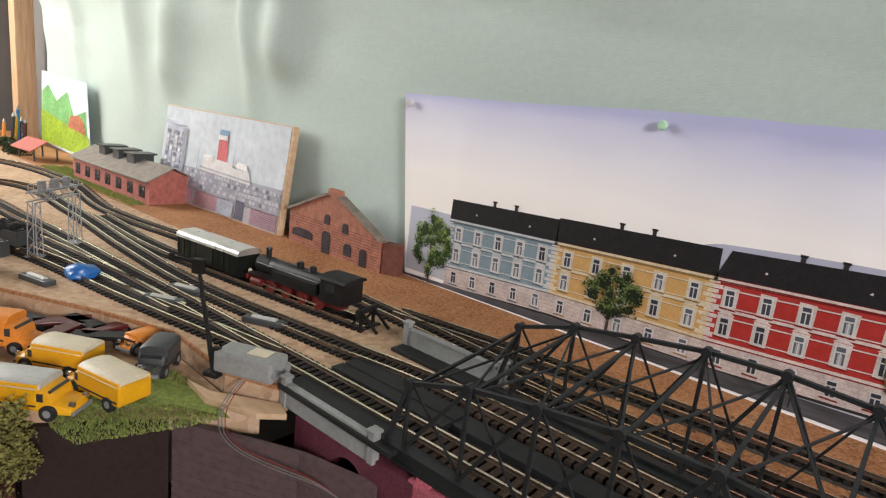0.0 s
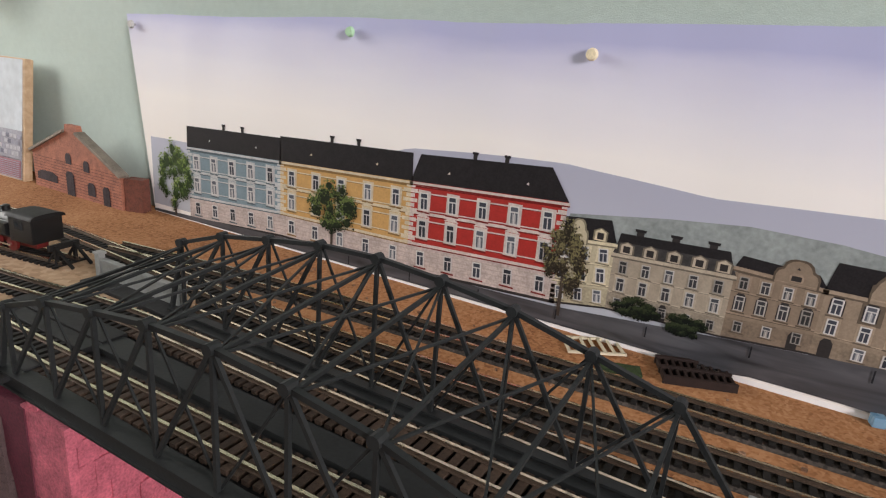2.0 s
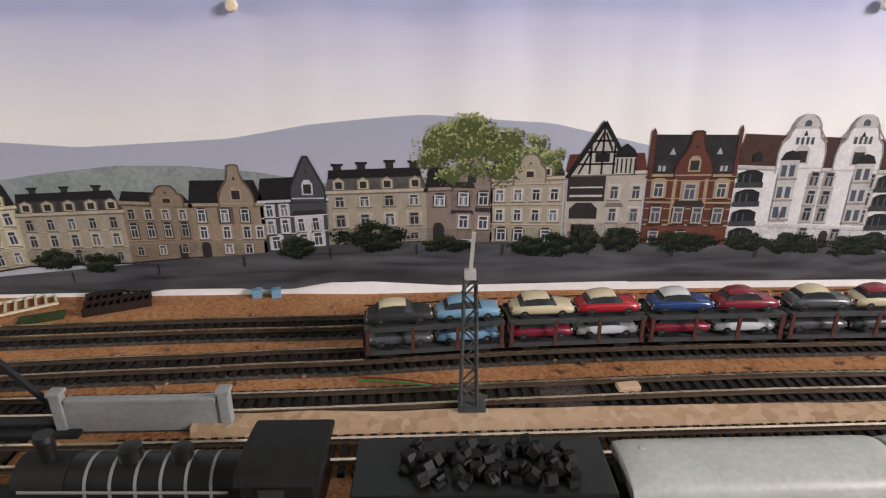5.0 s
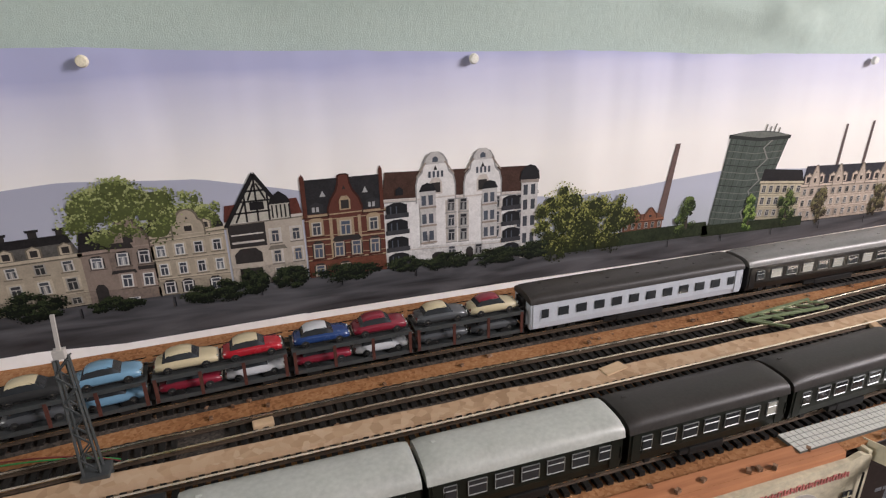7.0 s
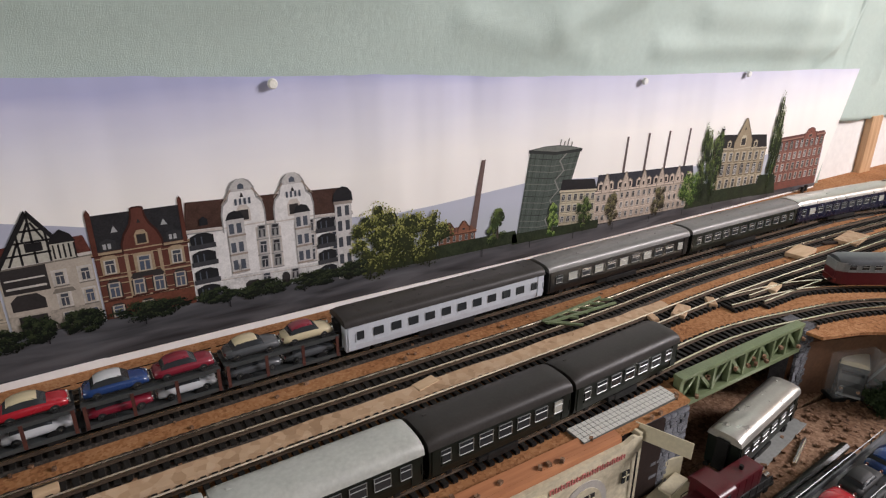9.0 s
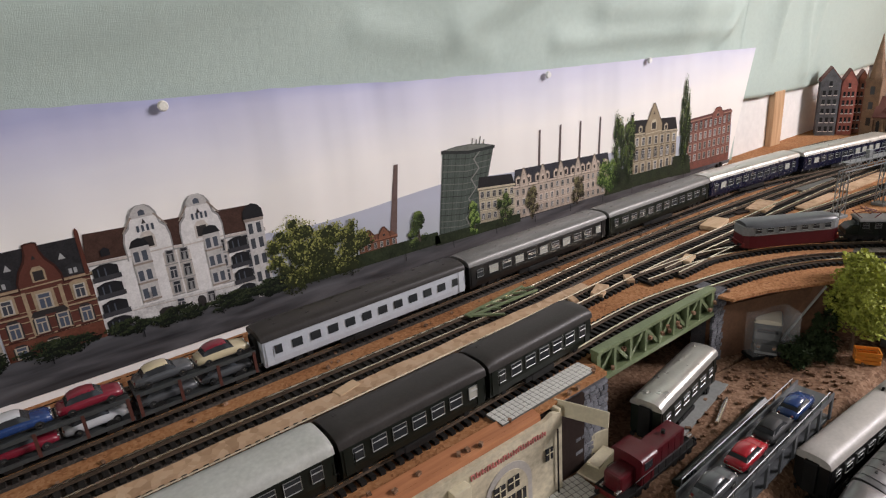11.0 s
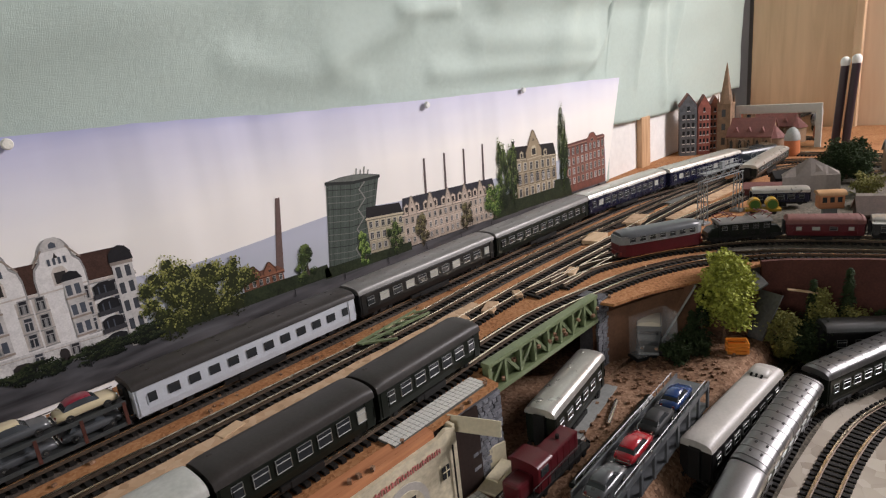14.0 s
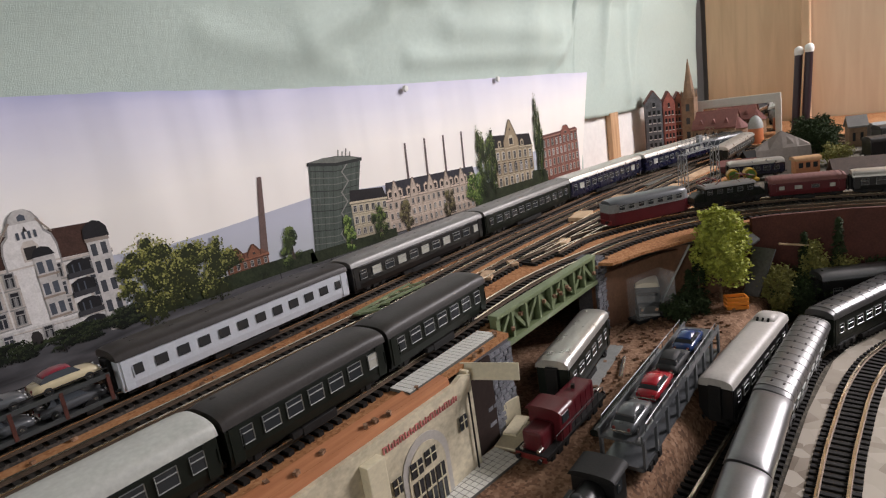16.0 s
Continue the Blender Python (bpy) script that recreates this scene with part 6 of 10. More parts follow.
def pane_mesh(glass):
    """Frame and recessed panes in one piece."""
    b = B()
    box(b, 0, 0, 0, 1.14, 0.0014, 1.12, mi=1)
    f = min(b.faces, key=lambda q: q.calc_center_median().y)
    cut = bmesh.ops.bisect_plane(b, geom=b.verts[:] + b.edges[:] + b.faces[:], plane_co=(0, 0, 0.16), plane_no=(0, 0, 1))
    fs = [q for q in b.faces if q.normal.y < -0.9]
    for q in fs:
        r2 = bmesh.ops.inset_region(b, faces=[q], thickness=0.065, depth=0)
        q.material_index = 0
        for v in q.verts:
            v.co.y += 0.0005
    return mesh_of("window", b, glass, "frame")


PANE, LITPANE = pane_mesh("glass"), pane_mesh("litglass")
PLAINPANE = B()
box(PLAINPANE, 0, 0, 0, 0.9, 0.0012, 1.0)
PLAINPANE = mesh_of("window", PLAINPANE, "glass")


def roof_ring(w, z0, rise, n=12, lip=0.0012):
    pts = [(-w / 2 - 0.0004, z0 - lip)]
    for k in range(n + 1):
        a = math.pi * k / n
        pts.append((-w / 2 * math.copysign(abs(math.cos(a)) ** 0.75, math.cos(a)), z0 + rise * math.sin(a) ** 0.8))
    pts.append((w / 2 + 0.0004, z0 - lip))
    return pts


def bogie(parent, x, z, wheelbase=0.024):
    b = B()
    for s in (-1, 1):
        box(b, x, s * 0.0135, z + 0.0075, wheelbase + 0.012, 0.002, 0.004, bevel=0.0005)
        for e in (-1, 1):
            box(b, x + e * wheelbase / 2, s * 0.0142, z + 0.0062, 0.006, 0.0026, 0.0055, bevel=0.0006)
        box(b, x, s * 0.0142, z + 0.006, 0.008, 0.0022, 0.005)
    box(b, x, 0, z + 0.009, 0.01, 0.024, 0.003)
    bo = part("bogie", b, "soot", parent)
    for e in (-1, 1):
        share("wheelset", AXLE, bo, Matrix.Translation((x + e * wheelbase / 2, 0, z + 0.0064)))
    return bo


def coach(label, L, body, roof, windows, at, rz, H=0.044, Wd=0.035, rise=0.0085, lit=(), group="", axles=0, winh=0.0085, winw=0.6, vents=7, stripe=None, belt=0.56, z=0.0068, ends=True, bars=True, ribs=0, ventmat=""):
    c = thing("railway_coach", label, "coach", at, rz, group or "railway coaches")
    zb, ze = z + 0.008, H - rise
    w = Wd
    bm = B()
    prism(bm, [(-w / 2 + 0.0012, zb), (w / 2 - 0.0012, zb), (w / 2, zb + 0.006), (w / 2, ze - 0.003), (w / 2 - 0.0009, ze), (-w / 2 + 0.0009, ze), (-w / 2, ze - 0.003), (-w / 2, zb + 0.006)], -L / 2, L / 2)
    part("body", bm, body, c)
    bm = B()
    rings = []
    for x, k in ((-L / 2 - 0.001, 0.8), (-L / 2 + 0.004, 0.97), (-L / 2 + 0.012, 1), (L / 2 - 0.012, 1), (L / 2 - 0.004, 0.97), (L / 2 + 0.001, 0.8)):
        rings.append([(x, a, q if q < ze else ze + (q - ze) * k) for a, q in roof_ring(w + 0.0016, ze, rise)])
    loft(bm, rings)
    part("roof", bm, roof, c, smooth=True, angle=50)
    bm = B()
    box(bm, 0, 0, z + 0.006, L * 0.96, w * 0.62, 0.005)
    for s in (-1, 1):
        box(bm, 0, s * w * 0.4, z + 0.0035, L * 0.22, 0.006, 0.006, bevel=0.0006)
        box(bm, -L * 0.14, s * w * 0.4, z + 0.004, L * 0.06, 0.005, 0.004)
    part("underframe", bm, "soot", c)
    if stripe:
        for s in (-1, 1):
            bm = B()
            box(bm, 0, s * (w / 2 + 0.0002), zb + (ze - zb) * 0.3, L, 0.0006, (ze - zb) * 0.36)
            part("side_stripe", bm, stripe, c, "pale painted band")
    for s in (-1, 1):
        for k in range(windows):
            x = -L / 2 + L * (k + 0.75) / (windows + 0.5)
            door = k in (0, windows - 1)
            m = Matrix.Translation((x, s * (w / 2 + 0.0003), zb + (ze - zb) * belt)) @ Matrix.Rotation(0 if s < 0 else math.pi, 4, "Z") @ Matrix.Diagonal((winw * L / (windows + 0.5) * (0.7 if door else 1), 1, winh, 1))
            share("window", LITPANE if k in lit else (PANE if bars else PLAINPANE), c, m)
        for e in (-1, 1):
            bm = B()
            x = e * (L / 2 - 0.0055)
            box(bm, x, s * (w / 2 + 0.0003), (zb + ze) / 2, 0.007, 0.0008, ze - zb - 0.004)
            box(bm, x + 0.0042, s * (w / 2 + 0.0008), (zb + ze) / 2, 0.0006, 0.001, 0.009)
            part("door", bm, body, c)
    for e in (-1, 1):
        if ends:
            bm = B()
            box(bm, e * (L / 2 + 0.0022), 0, (zb + ze) / 2 + 0.001, 0.004, w * 0.4, (ze - zb) * 0.95, bevel=0.001)
            part("gangway", bm, "soot", c)
        for s in (-1, 1):
            share("buffer", BUFFER, c, Matrix.Translation((e * L / 2, s * 0.0105, z + 0.0095)) @ Matrix.Rotation(0 if e > 0 else math.pi, 4, "Z"))
    if axles:
        for k in range(axles):
            x = -L * 0.36 + 0.72 * L * k / (axles - 1)
            share("wheelset", AXLE, c, Matrix.Translation((x, 0, z + 0.0064)))
            for s in (-1, 1):
                bm = B()
                box(bm, x, s * 0.0135, z + 0.006, 0.013, 0.002, 0.003)
                box(bm, x, s * 0.014, z + 0.0055, 0.005, 0.003, 0.006, bevel=0.0006)
                part("axle_box", bm, "soot", c)
    else:
        for e in (-1, 1):
            bogie(c, e * L * 0.36, z)
    for k in range(ribs):
        b = B()
        x = -L * 0.47 + 0.94 * L * k / max(1, ribs - 1)
        loft(b, [[(x + d, a * 1.004, q + 0.0004) for a, q in roof_ring(w + 0.0016, ze, rise)] for d in (-0.0005, 0.0005)])
        part("roof_rib", b, roof, c)
    for k in range(vents):
        x = -L * 0.42 + 0.84 * L * k / max(1, vents - 1)
        for s in ((-1, 1) if vents > 5 else (1,)):
            b = B()
            box(b, x, s * w * 0.16, H - 0.0006, 0.0035, 0.002, 0.0018, bevel=0.0005)
            part("roof_vent", b, ventmat or roof, c)
    return c


def place_on(key, x, half):
    """Where a vehicle of half-length half stands on a line at x, and its heading."""
    a, b = at_x(LINES[key], x - half)[0], at_x(LINES[key], x + half)[0]
    m = (a + b) / 2
    return (m.x, m.y, 0), math.degrees(math.atan2(b.y - a.y, b.x - a.x))


def car(mat_key, at, rz, parent_group="model cars", s=1.0, label="", roof=""):
    """A rounded saloon of the fifties, bonnet towards +x."""
    c = thing("model_car", label or "small glossy model car with rounded roof", "car", at, rz, parent_group)
    L, w, h = 0.044 * s, 0.0185 * s, 0.0155 * s
    bm = B()
    rings = []
    for u, top, wide in ((-0.5, 0.42, 0.74), (-0.475, 0.55, 0.9), (-0.38, 0.62, 0.98), (-0.2, 0.65, 1.0), (0.08, 0.65, 1.0), (0.26, 0.62, 0.99), (0.4, 0.57, 0.95), (0.475, 0.5, 0.86), (0.5, 0.4, 0.72)):
        y, z = w / 2 * wide, h * top
        rings.append([(u * L, a * y, q) for a, q in ((-0.86, 0.17 * h), (0.86, 0.17 * h), (1.0, 0.3 * h), (0.98, z * 0.78), (0.86, z * 0.95), (0.5, z), (-0.5, z), (-0.86, z * 0.95), (-0.98, z * 0.78), (-1.0, 0.3 * h))])
    loft(bm, rings)
    part("body", bm, mat_key, c, smooth=True, angle=62)
    bm = B()
    cabin = ((-0.37, 0.62, 0.84, 0.8), (-0.29, 0.85, 0.85, 0.72), (-0.2, 0.95, 0.85, 0.67), (0.03, 0.96, 0.85, 0.67), (0.1, 0.87, 0.85, 0.7), (0.21, 0.63, 0.86, 0.8))
    loft(bm, [[(u * L, a * w / 2, q) for a, q in ((-b, 0.6 * h), (b, 0.6 * h), (t, z * h), (-t, z * h))] for u, z, b, t in cabin])
    part("cabin", bm, "glass", c, smooth=True, angle=40)
    bm = B()
    loft(bm, [[(u * L, a * w / 2, h * q) for a, q in ((-0.72 * k, z - 0.06), (0.72 * k, z - 0.06), (0.66 * k, z), (0.3 * k, z + 0.05), (-0.3 * k, z + 0.05), (-0.66 * k, z))] for u, z, k in ((-0.31, 0.84, 0.96), (-0.24, 0.94, 1.0), (-0.1, 0.99, 1.02), (0.03, 0.97, 1.0), (0.1, 0.9, 0.96))])
    part("roof", bm, roof or mat_key, c, smooth=True, angle=60)
    for x in (-0.3, 0.3):
        for e in (-1, 1):
            bm = B()
            rod(bm, (x * L, e * w * 0.38, 0.0031 * s), (x * L, e * w * 0.5, 0.0031 * s), 0.0031 * s, 14)
            rod(bm, (x * L, e * w * 0.495, 0.0031 * s), (x * L, e * w * 0.512, 0.0031 * s), 0.0014 * s, 10, mi=1)
            part("wheel", bm, ("tyre", "chrome"), c)
    for x in (-0.505, 0.505):
        bm = B()
        box(bm, x * L, 0, 0.0046 * s, 0.0012, w * 0.82, 0.0013 * s, bevel=0.0003)
        part("bumper", bm, "chrome", c)
        for e in (-1, 1):
            bm = B()
            rod(bm, (x * 0.95 * L, e * w * 0.3, 0.0066 * s), (x * 1.0 * L, e * w * 0.3, 0.0066 * s), 0.0012 * s, 8)
            part("headlamp" if x > 0 else "tail_lamp", bm, "chrome" if x > 0 else "redfr", c)
    return c


def electric(label, L, body, at, rz, roofmat="soot", H=0.045, Wd=0.034, portholes=4, panto_up=True, z=0.0068, line=True):
    c = thing("electric_locomotive", label, "locomotive", at, rz)
    zb, ze, w = z + 0.006, H - 0.006, Wd
    prof = lambda k: [(-w / 2 * k + 0.001, zb), (w / 2 * k - 0.001, zb), (w / 2 * k, zb + 0.004), (w / 2 * k, ze - 0.004), (w / 2 * k - 0.003, ze + 0.002), (w / 2 * k - 0.008, H - 0.001), (-w / 2 * k + 0.008, H - 0.001), (-w / 2 * k + 0.003, ze + 0.002), (-w / 2 * k, ze - 0.004), (-w / 2 * k, zb + 0.004)]
    bm = B()
    loft(bm, [[(x, a, q) for a, q in prof(k)] for x, k in ((-L / 2, 0.8), (-L / 2 + 0.006, 0.96), (-L / 2 + 0.014, 1), (L / 2 - 0.014, 1), (L / 2 - 0.006, 0.96), (L / 2, 0.8))])
    part("body", bm, body, c, angle=35)
    bm = B()
    box(bm, 0, 0, H, L * 0.4, w * 0.36, 0.004, bevel=0.001)
    box(bm, L * 0.05, 0, H + 0.002, L * 0.12, w * 0.3, 0.003, bevel=0.0008)
    part("roof_equipment", bm, roofmat, c)
    for s in (-1, 1):
        for k in range(portholes):
            x = -L * 0.2 + 0.4 * L * k / max(1, portholes - 1)
            bm = B()
            rod(bm, (x, s * (w / 2 - 0.001), zb + (ze - zb) * 0.62), (x, s * (w / 2 + 0.0006), zb + (ze - zb) * 0.62), 0.0034, 16, mi=0)
            rod(bm, (x, s * (w / 2 + 0.0004), zb + (ze - zb) * 0.62), (x, s * (w / 2 + 0.0009), zb + (ze - zb) * 0.62), 0.0024, 16, mi=1)
            part("porthole", bm, ("frame", "glass"), c, "round window with a pale rim")
        for k in range(7):
            bm = B()
            box(bm, -L * 0.28 + L * 0.56 * k / 6, s * (w / 2 - 0.006), H - 0.0028, 0.0042, 0.0014, 0.0014, rx=-35 * s)
            part("roof_light", bm, "chrome", c, "small bright roof grille")
        if line:
            for q in (0.36, 0.29):
                bm = B()
                box(bm, 0, s * (w / 2 + 0.0002), zb + (ze - zb) * q, L * 0.93, 0.0005, 0.0007)
                part("body_line", bm, "frame", c, "thin pale lining")
    for e in (-1, 1):
        bm = B()
        for s in (-1, 1):
            box(bm, e * (L / 2 - 0.0018), s * w * 0.19, ze - 0.006, 0.004, w * 0.26, 0.007)
        part("cab_window", bm, "glass", c)
        for s in (-1, 1):
            share("buffer", BUFFER, c, Matrix.Translation((e * L / 2, s * 0.0105, z + 0.0095)) @ Matrix.Rotation(0 if e > 0 else math.pi, 4, "Z"))
            bm = B()
            rod(bm, (e * (L / 2 - 0.004), s * w * 0.3, zb + 0.007), (e * (L / 2 + 0.0006), s * w * 0.3, zb + 0.007), 0.0016, 10)
            part("headlamp", bm, "chrome", c)
        bm = B()
        box(bm, e * (L / 2 - 0.001), 0, z + 0.0085, 0.003, w * 0.85, 0.004, bevel=0.0005)
        part("buffer_beam", bm, "redfr", c, "red buffer beam")
        bogie(c, e * L * 0.27, z, 0.03)
        # pantograph
        up = panto_up and e < 0
        x, h = e * L * 0.31, (0.02 if up else 0.0035)
        bm = B()
        box(bm, x, 0, H + 0.0005, 0.024, 0.018, 0.001)
        pg = part("pantograph", bm, "brass", c, "folding wire pantograph")
        for s in (-1, 1):
            y = s * 0.008
            for d in (-1, 1):
                q = (x + d * (0.015 if up else 0.016), y * 0.8, H + h * 0.5)
                bm = B()
                rod(bm, (x + d * 0.009, y, H), q, 0.0005, 5)
                part("lower_arm", bm, "brass", pg)
                bm = B()
                rod(bm, q, (x, y * 0.7, H + h), 0.0005, 5)
                part("upper_arm", bm, "brass", pg)
        for d in (-0.002, 0.002):
            bm = B()
            rod(bm, (x + d, -0.013, H + h), (x + d, 0.013, H + h), 0.0006, 5)
            part("contact_strip", bm, "brass", pg)
    return c


def car_carrier(at, rz, lower, upper):
    c = thing("car_carrier_wagon", "dark red-brown double-deck car carrier wagon", "wagon", at, rz, "car carriers")
    L, w = 0.104, 0.029
    for name, z in (("lower_deck", 0.0135), ("upper_deck", 0.0325)):
        bm = B()
        box(bm, 0, 0, z, L, w, 0.002)
        for s in (-1, 1):
            box(bm, 0, s * w / 2, z + 0.0012, L, 0.0014, 0.0034)
        part(name, bm, "darkvan", c)
    for s in (-1, 1):
        for k in range(4):
            x = -L * 0.48 + L * 0.96 * k / 3
            bm = B()
            box(bm, x, s * (w / 2 + 0.0003), 0.024, 0.0026, 0.0016, 0.021)
            part("stanchion", bm, "redwall", c)
        bm = B()
        rod(bm, (-L * 0.5, s * (w / 2 + 0.0004), 0.0395), (L * 0.5, s * (w / 2 + 0.0004), 0.0395), 0.0005, 6)
        part("guard_rail", bm, "soot", c)
    for e in (-1, 1):
        share("wheelset", AXLE, c, Matrix.Translation((e * L * 0.34, 0, 0.0132)))
        bm = B()
        box(bm, e * L * 0.505, 0, 0.013, 0.003, w * 0.9, 0.005, bevel=0.0005)
        for s in (-1, 1):
            box(bm, e * L * 0.34, s * 0.0135, 0.0125, 0.012, 0.002, 0.006, bevel=0.0005)
        part("headstock", bm, "soot", c)
    m = pose(*at, 0, 0, rz)
    for z, row in ((0.0145, lower), (0.0335, upper)):
        for k, (key, roof, lab) in enumerate(row):
            car(key, m @ Vector((-0.0255 + 0.051 * k, 0, z)), rz, "cars on the carrier train", 1.08, lab, roof)
    return c


# the express on the second line: electric locomotive, five coaches, four car carriers
RUN = spline(LINES["main"], 0.002)
START = min(range(len(RUN)), key=lambda k: abs(RUN[k][0].x - 1.3))


def on_main(s, half):
    """Where a vehicle centred s metres along the line stands (s is x on the straight), and its heading."""
    a, b = (RUN[max(0, min(len(RUN) - 1, START + round((s + d - 1.3) / 0.002)))][0] for d in (-half, half))
    m = (a + b) / 2
    return (m.x, m.y, 0), math.degrees(math.atan2(b.y - a.y, b.x - a.x))


HEAD, LC = 2.0, 0.25
p, r = on_main(HEAD - 0.057, 0.035)
electric("dark navy electric locomotive with round windows and raised pantograph", 0.113, "loconavy", p, r)
x = HEAD - 0.116
for label, body, roof, lit, n in (("dark blue express coach with silver roof", "blue", "silver", (1, 7, 8, 9, 10), 12), ("dark blue express coach with bright silver roof", "blue", "silver", (1, 10), 12), ("dark green express coach with dull grey roof", "coachgreen", "greyroof", (), 12), ("black dining coach with brown-grey roof and pale half-drawn blinds", "black", "greyroof", (1, 3, 5, 7, 10), 11), ("pale silver-grey express coach with dark windows and dark roof", "coachwhite", "darkroof", (), 12)):
    p, r = on_main(x - LC / 2, LC * 0.36)
    coach(label, LC - 0.008, body, roof, n, p, r, H=0.051, Wd=0.036, lit=lit, group="express coaches", bars=body != "coachwhite")
    x -= LC
CAR = {"yellowtop": ("tyre", "carcream", "black model car with a cream-yellow roof"), "navy": ("carblue", "carwhite", "dark blue model car with a white roof"), "sky": ("carsky", "", "pale blue model car with tail fins"), "cream": ("carcream", "", "cream model car with rounded roof"), "red": ("carred", "carcream", "red model car with a cream roof"), "wine": ("carwine", "", "wine red model car with rounded roof"), "beige": ("carcream", "carwine", "beige model car with a wine red top"), "grey": ("cargrey", "carcream", "grey-green model car with a cream roof"), "white": ("carwhite", "", "white model car with rounded roof"), "dark": ("cargrey", "", "dark grey model car with rounded roof")}
for low, up in ((("grey", "dark"), ("grey", "beige")), (("wine", "white"), ("navy", "wine")), (("wine", "white"), ("cream", "red")), (("dark", "sky"), ("yellowtop", "sky"))):
    p, r = on_main(x - 0.054, 0.035)
    car_carrier(p, r, [CAR[k] for k in low], [CAR[k] for k in up])
    x -= 0.108
# local train on the front line
xs = 0.342
for label, roof, lit in (("dark green short coach with pale grey roof", "paleroof", ()), ("dark green short coach with worn pale grey roof", "paleroof", ()), ("dark green short coach with dark brown roof", "darkroof", (6,)), ("dark green short coach with plain dark roof", "darkroof", ())):
    p, r = place_on("front", xs + 0.068, 0.045)
    coach(label, 0.131, "coachgreen", roof, 7, p, r, H=0.05, Wd=0.037, rise=0.0095, lit=lit, axles=3, group="short coaches of the local train", vents=1, winw=0.62, winh=0.0095, belt=0.6)
    xs += 0.1365


# ---- steam and diesel ----
def steam(label, at, rz, L=0.15, tender=False, red=True, bands=0, z=0.0068):
    """A steam locomotive, smokebox towards +x."""
    c = thing("steam_locomotive", label, "locomotive", at, rz)
    r = 0.0105
    zc = z + 0.0265
    fr = "redfr" if red else "soot"
    x0, x1 = -L * 0.22, L * 0.43
    bm = B()
    rod(bm, (x0, 0, zc), (x1 - 0.02, 0, zc), r, 24)
    part("boiler", bm, "black", c, smooth=True, angle=40)
    bm = B()
    rod(bm, (x1 - 0.02, 0, zc), (x1, 0, zc), r * 1.03, 24)
    rod(bm, (x1, 0, zc), (x1 + 0.002, 0, zc), r * 0.8, 20, r * 0.5)
    part("smokebox", bm, "soot", c, smooth=True, angle=40)
    for k in range(bands):
        x = x0 + 0.012 + (x1 - x0 - 0.04) * k / max(1, bands - 1)
        bm = B()
        rod(bm, (x - 0.0006, 0, zc), (x + 0.0006, 0, zc), r * 1.02, 24)
        part("boiler_band", bm, "frame", c, "pale boiler band")
    for name, x, h, rr in (("chimney", x1 - 0.011, 0.011, 0.0036), ("steam_dome", x0 + 0.045, 0.006, 0.005), ("sand_dome", x0 + 0.025, 0.0055, 0.0045)):
        bm = B()
        rod(bm, (x, 0, zc + r - 0.002), (x, 0, zc + r + h * 0.8), rr * 0.9, 16)
        rod(bm, (x, 0, zc + r + h * 0.8), (x, 0, zc + r + h), rr * (1.15 if name == "chimney" else 0.9), 16, rr * (1.0 if name == "chimney" else 0.45))
        part(name, bm, "black", c, smooth=True, angle=40)
    bm = B()
    cx = -L * 0.33
    box(bm, cx, 0, z + 0.026, L * 0.2, 0.033, 0.026, bevel=0.0008)
    part("cab", bm, "black", c)
    bm = B()
    loft(bm, [[(x, a, q) for a, q in roof_ring(0.036, z + 0.039, 0.004, 8, 0.0008)] for x in (cx - L * 0.12, cx + L * 0.11)])
    part("cab_roof", bm, "soot", c, smooth=True, angle=50)
    for s in (-1, 1):
        bm = B()
        box(bm, cx + 0.002, s * 0.0167, z + 0.031, L * 0.07, 0.0008, 0.009)
        part("cab_window", bm, "glass", c)
        bm = B()
        box(bm, L * 0.1, s * 0.0125, z + 0.0165, L * 0.72, 0.0085, 0.0015)
        part("running_board", bm, "black", c)
        if not tender:
            bm = B()
            box(bm, L * 0.02, s * 0.0125, z + 0.0225, L * 0.42, 0.0075, 0.012, bevel=0.0008)
            part("side_tank", bm, "black", c)
        bm = B()
        rod(bm, (L * 0.33, s * 0.0135, z + 0.008), (L * 0.43, s * 0.0135, z + 0.008), 0.0042, 14)
        part("cylinder", bm, fr, c)
        bm = B()
        beam(bm, (-L * 0.2, s * 0.0142, z + 0.006), (L * 0.26, s * 0.0142, z + 0.0075), 0.0008, 0.0018)
        beam(bm, (L * 0.1, s * 0.0148, z + 0.009), (L * 0.36, s * 0.0148, z + 0.008), 0.0007, 0.0012)
        part("coupling_rod", bm, "chrome", c)
        bm = B()
        rod(bm, (x0 + 0.005, s * (r + 0.001), zc + 0.003), (x1 - 0.004, s * (r + 0.001), zc + 0.004), 0.0006, 6)
        part("handrail", bm, "frame", c)
        for k in range(4):
            x = -L * 0.2 + 0.115 * L * 1.32 * k
            bm = B()
            rod(bm, (x, s * 0.0095, z + 0.0075), (x, s * 0.0125, z + 0.0075), 0.0078, 20)
            rod(bm, (x, s * 0.0125, z + 0.0075), (x, s * 0.0135, z + 0.0075), 0.0025, 10)
            part("driving_wheel", bm, fr, c)
        bm = B()
        rod(bm, (L * 0.44, s * 0.0095, z + 0.0045), (L * 0.44, s * 0.012, z + 0.0045), 0.0045, 16)
        part("leading_wheel", bm, fr, c)
        share("buffer", BUFFER, c, Matrix.Translation((L * 0.49, s * 0.0105, z + 0.0095)))
        bm = B()
        rod(bm, (L * 0.485, s * 0.009, z + 0.0165), (L * 0.495, s * 0.009, z + 0.0165), 0.0024, 12)
        part("lamp", bm, "cream", c)
    bm = B()
    box(bm, L * 0.05, 0, z + 0.0095, L * 0.84, 0.012, 0.009)
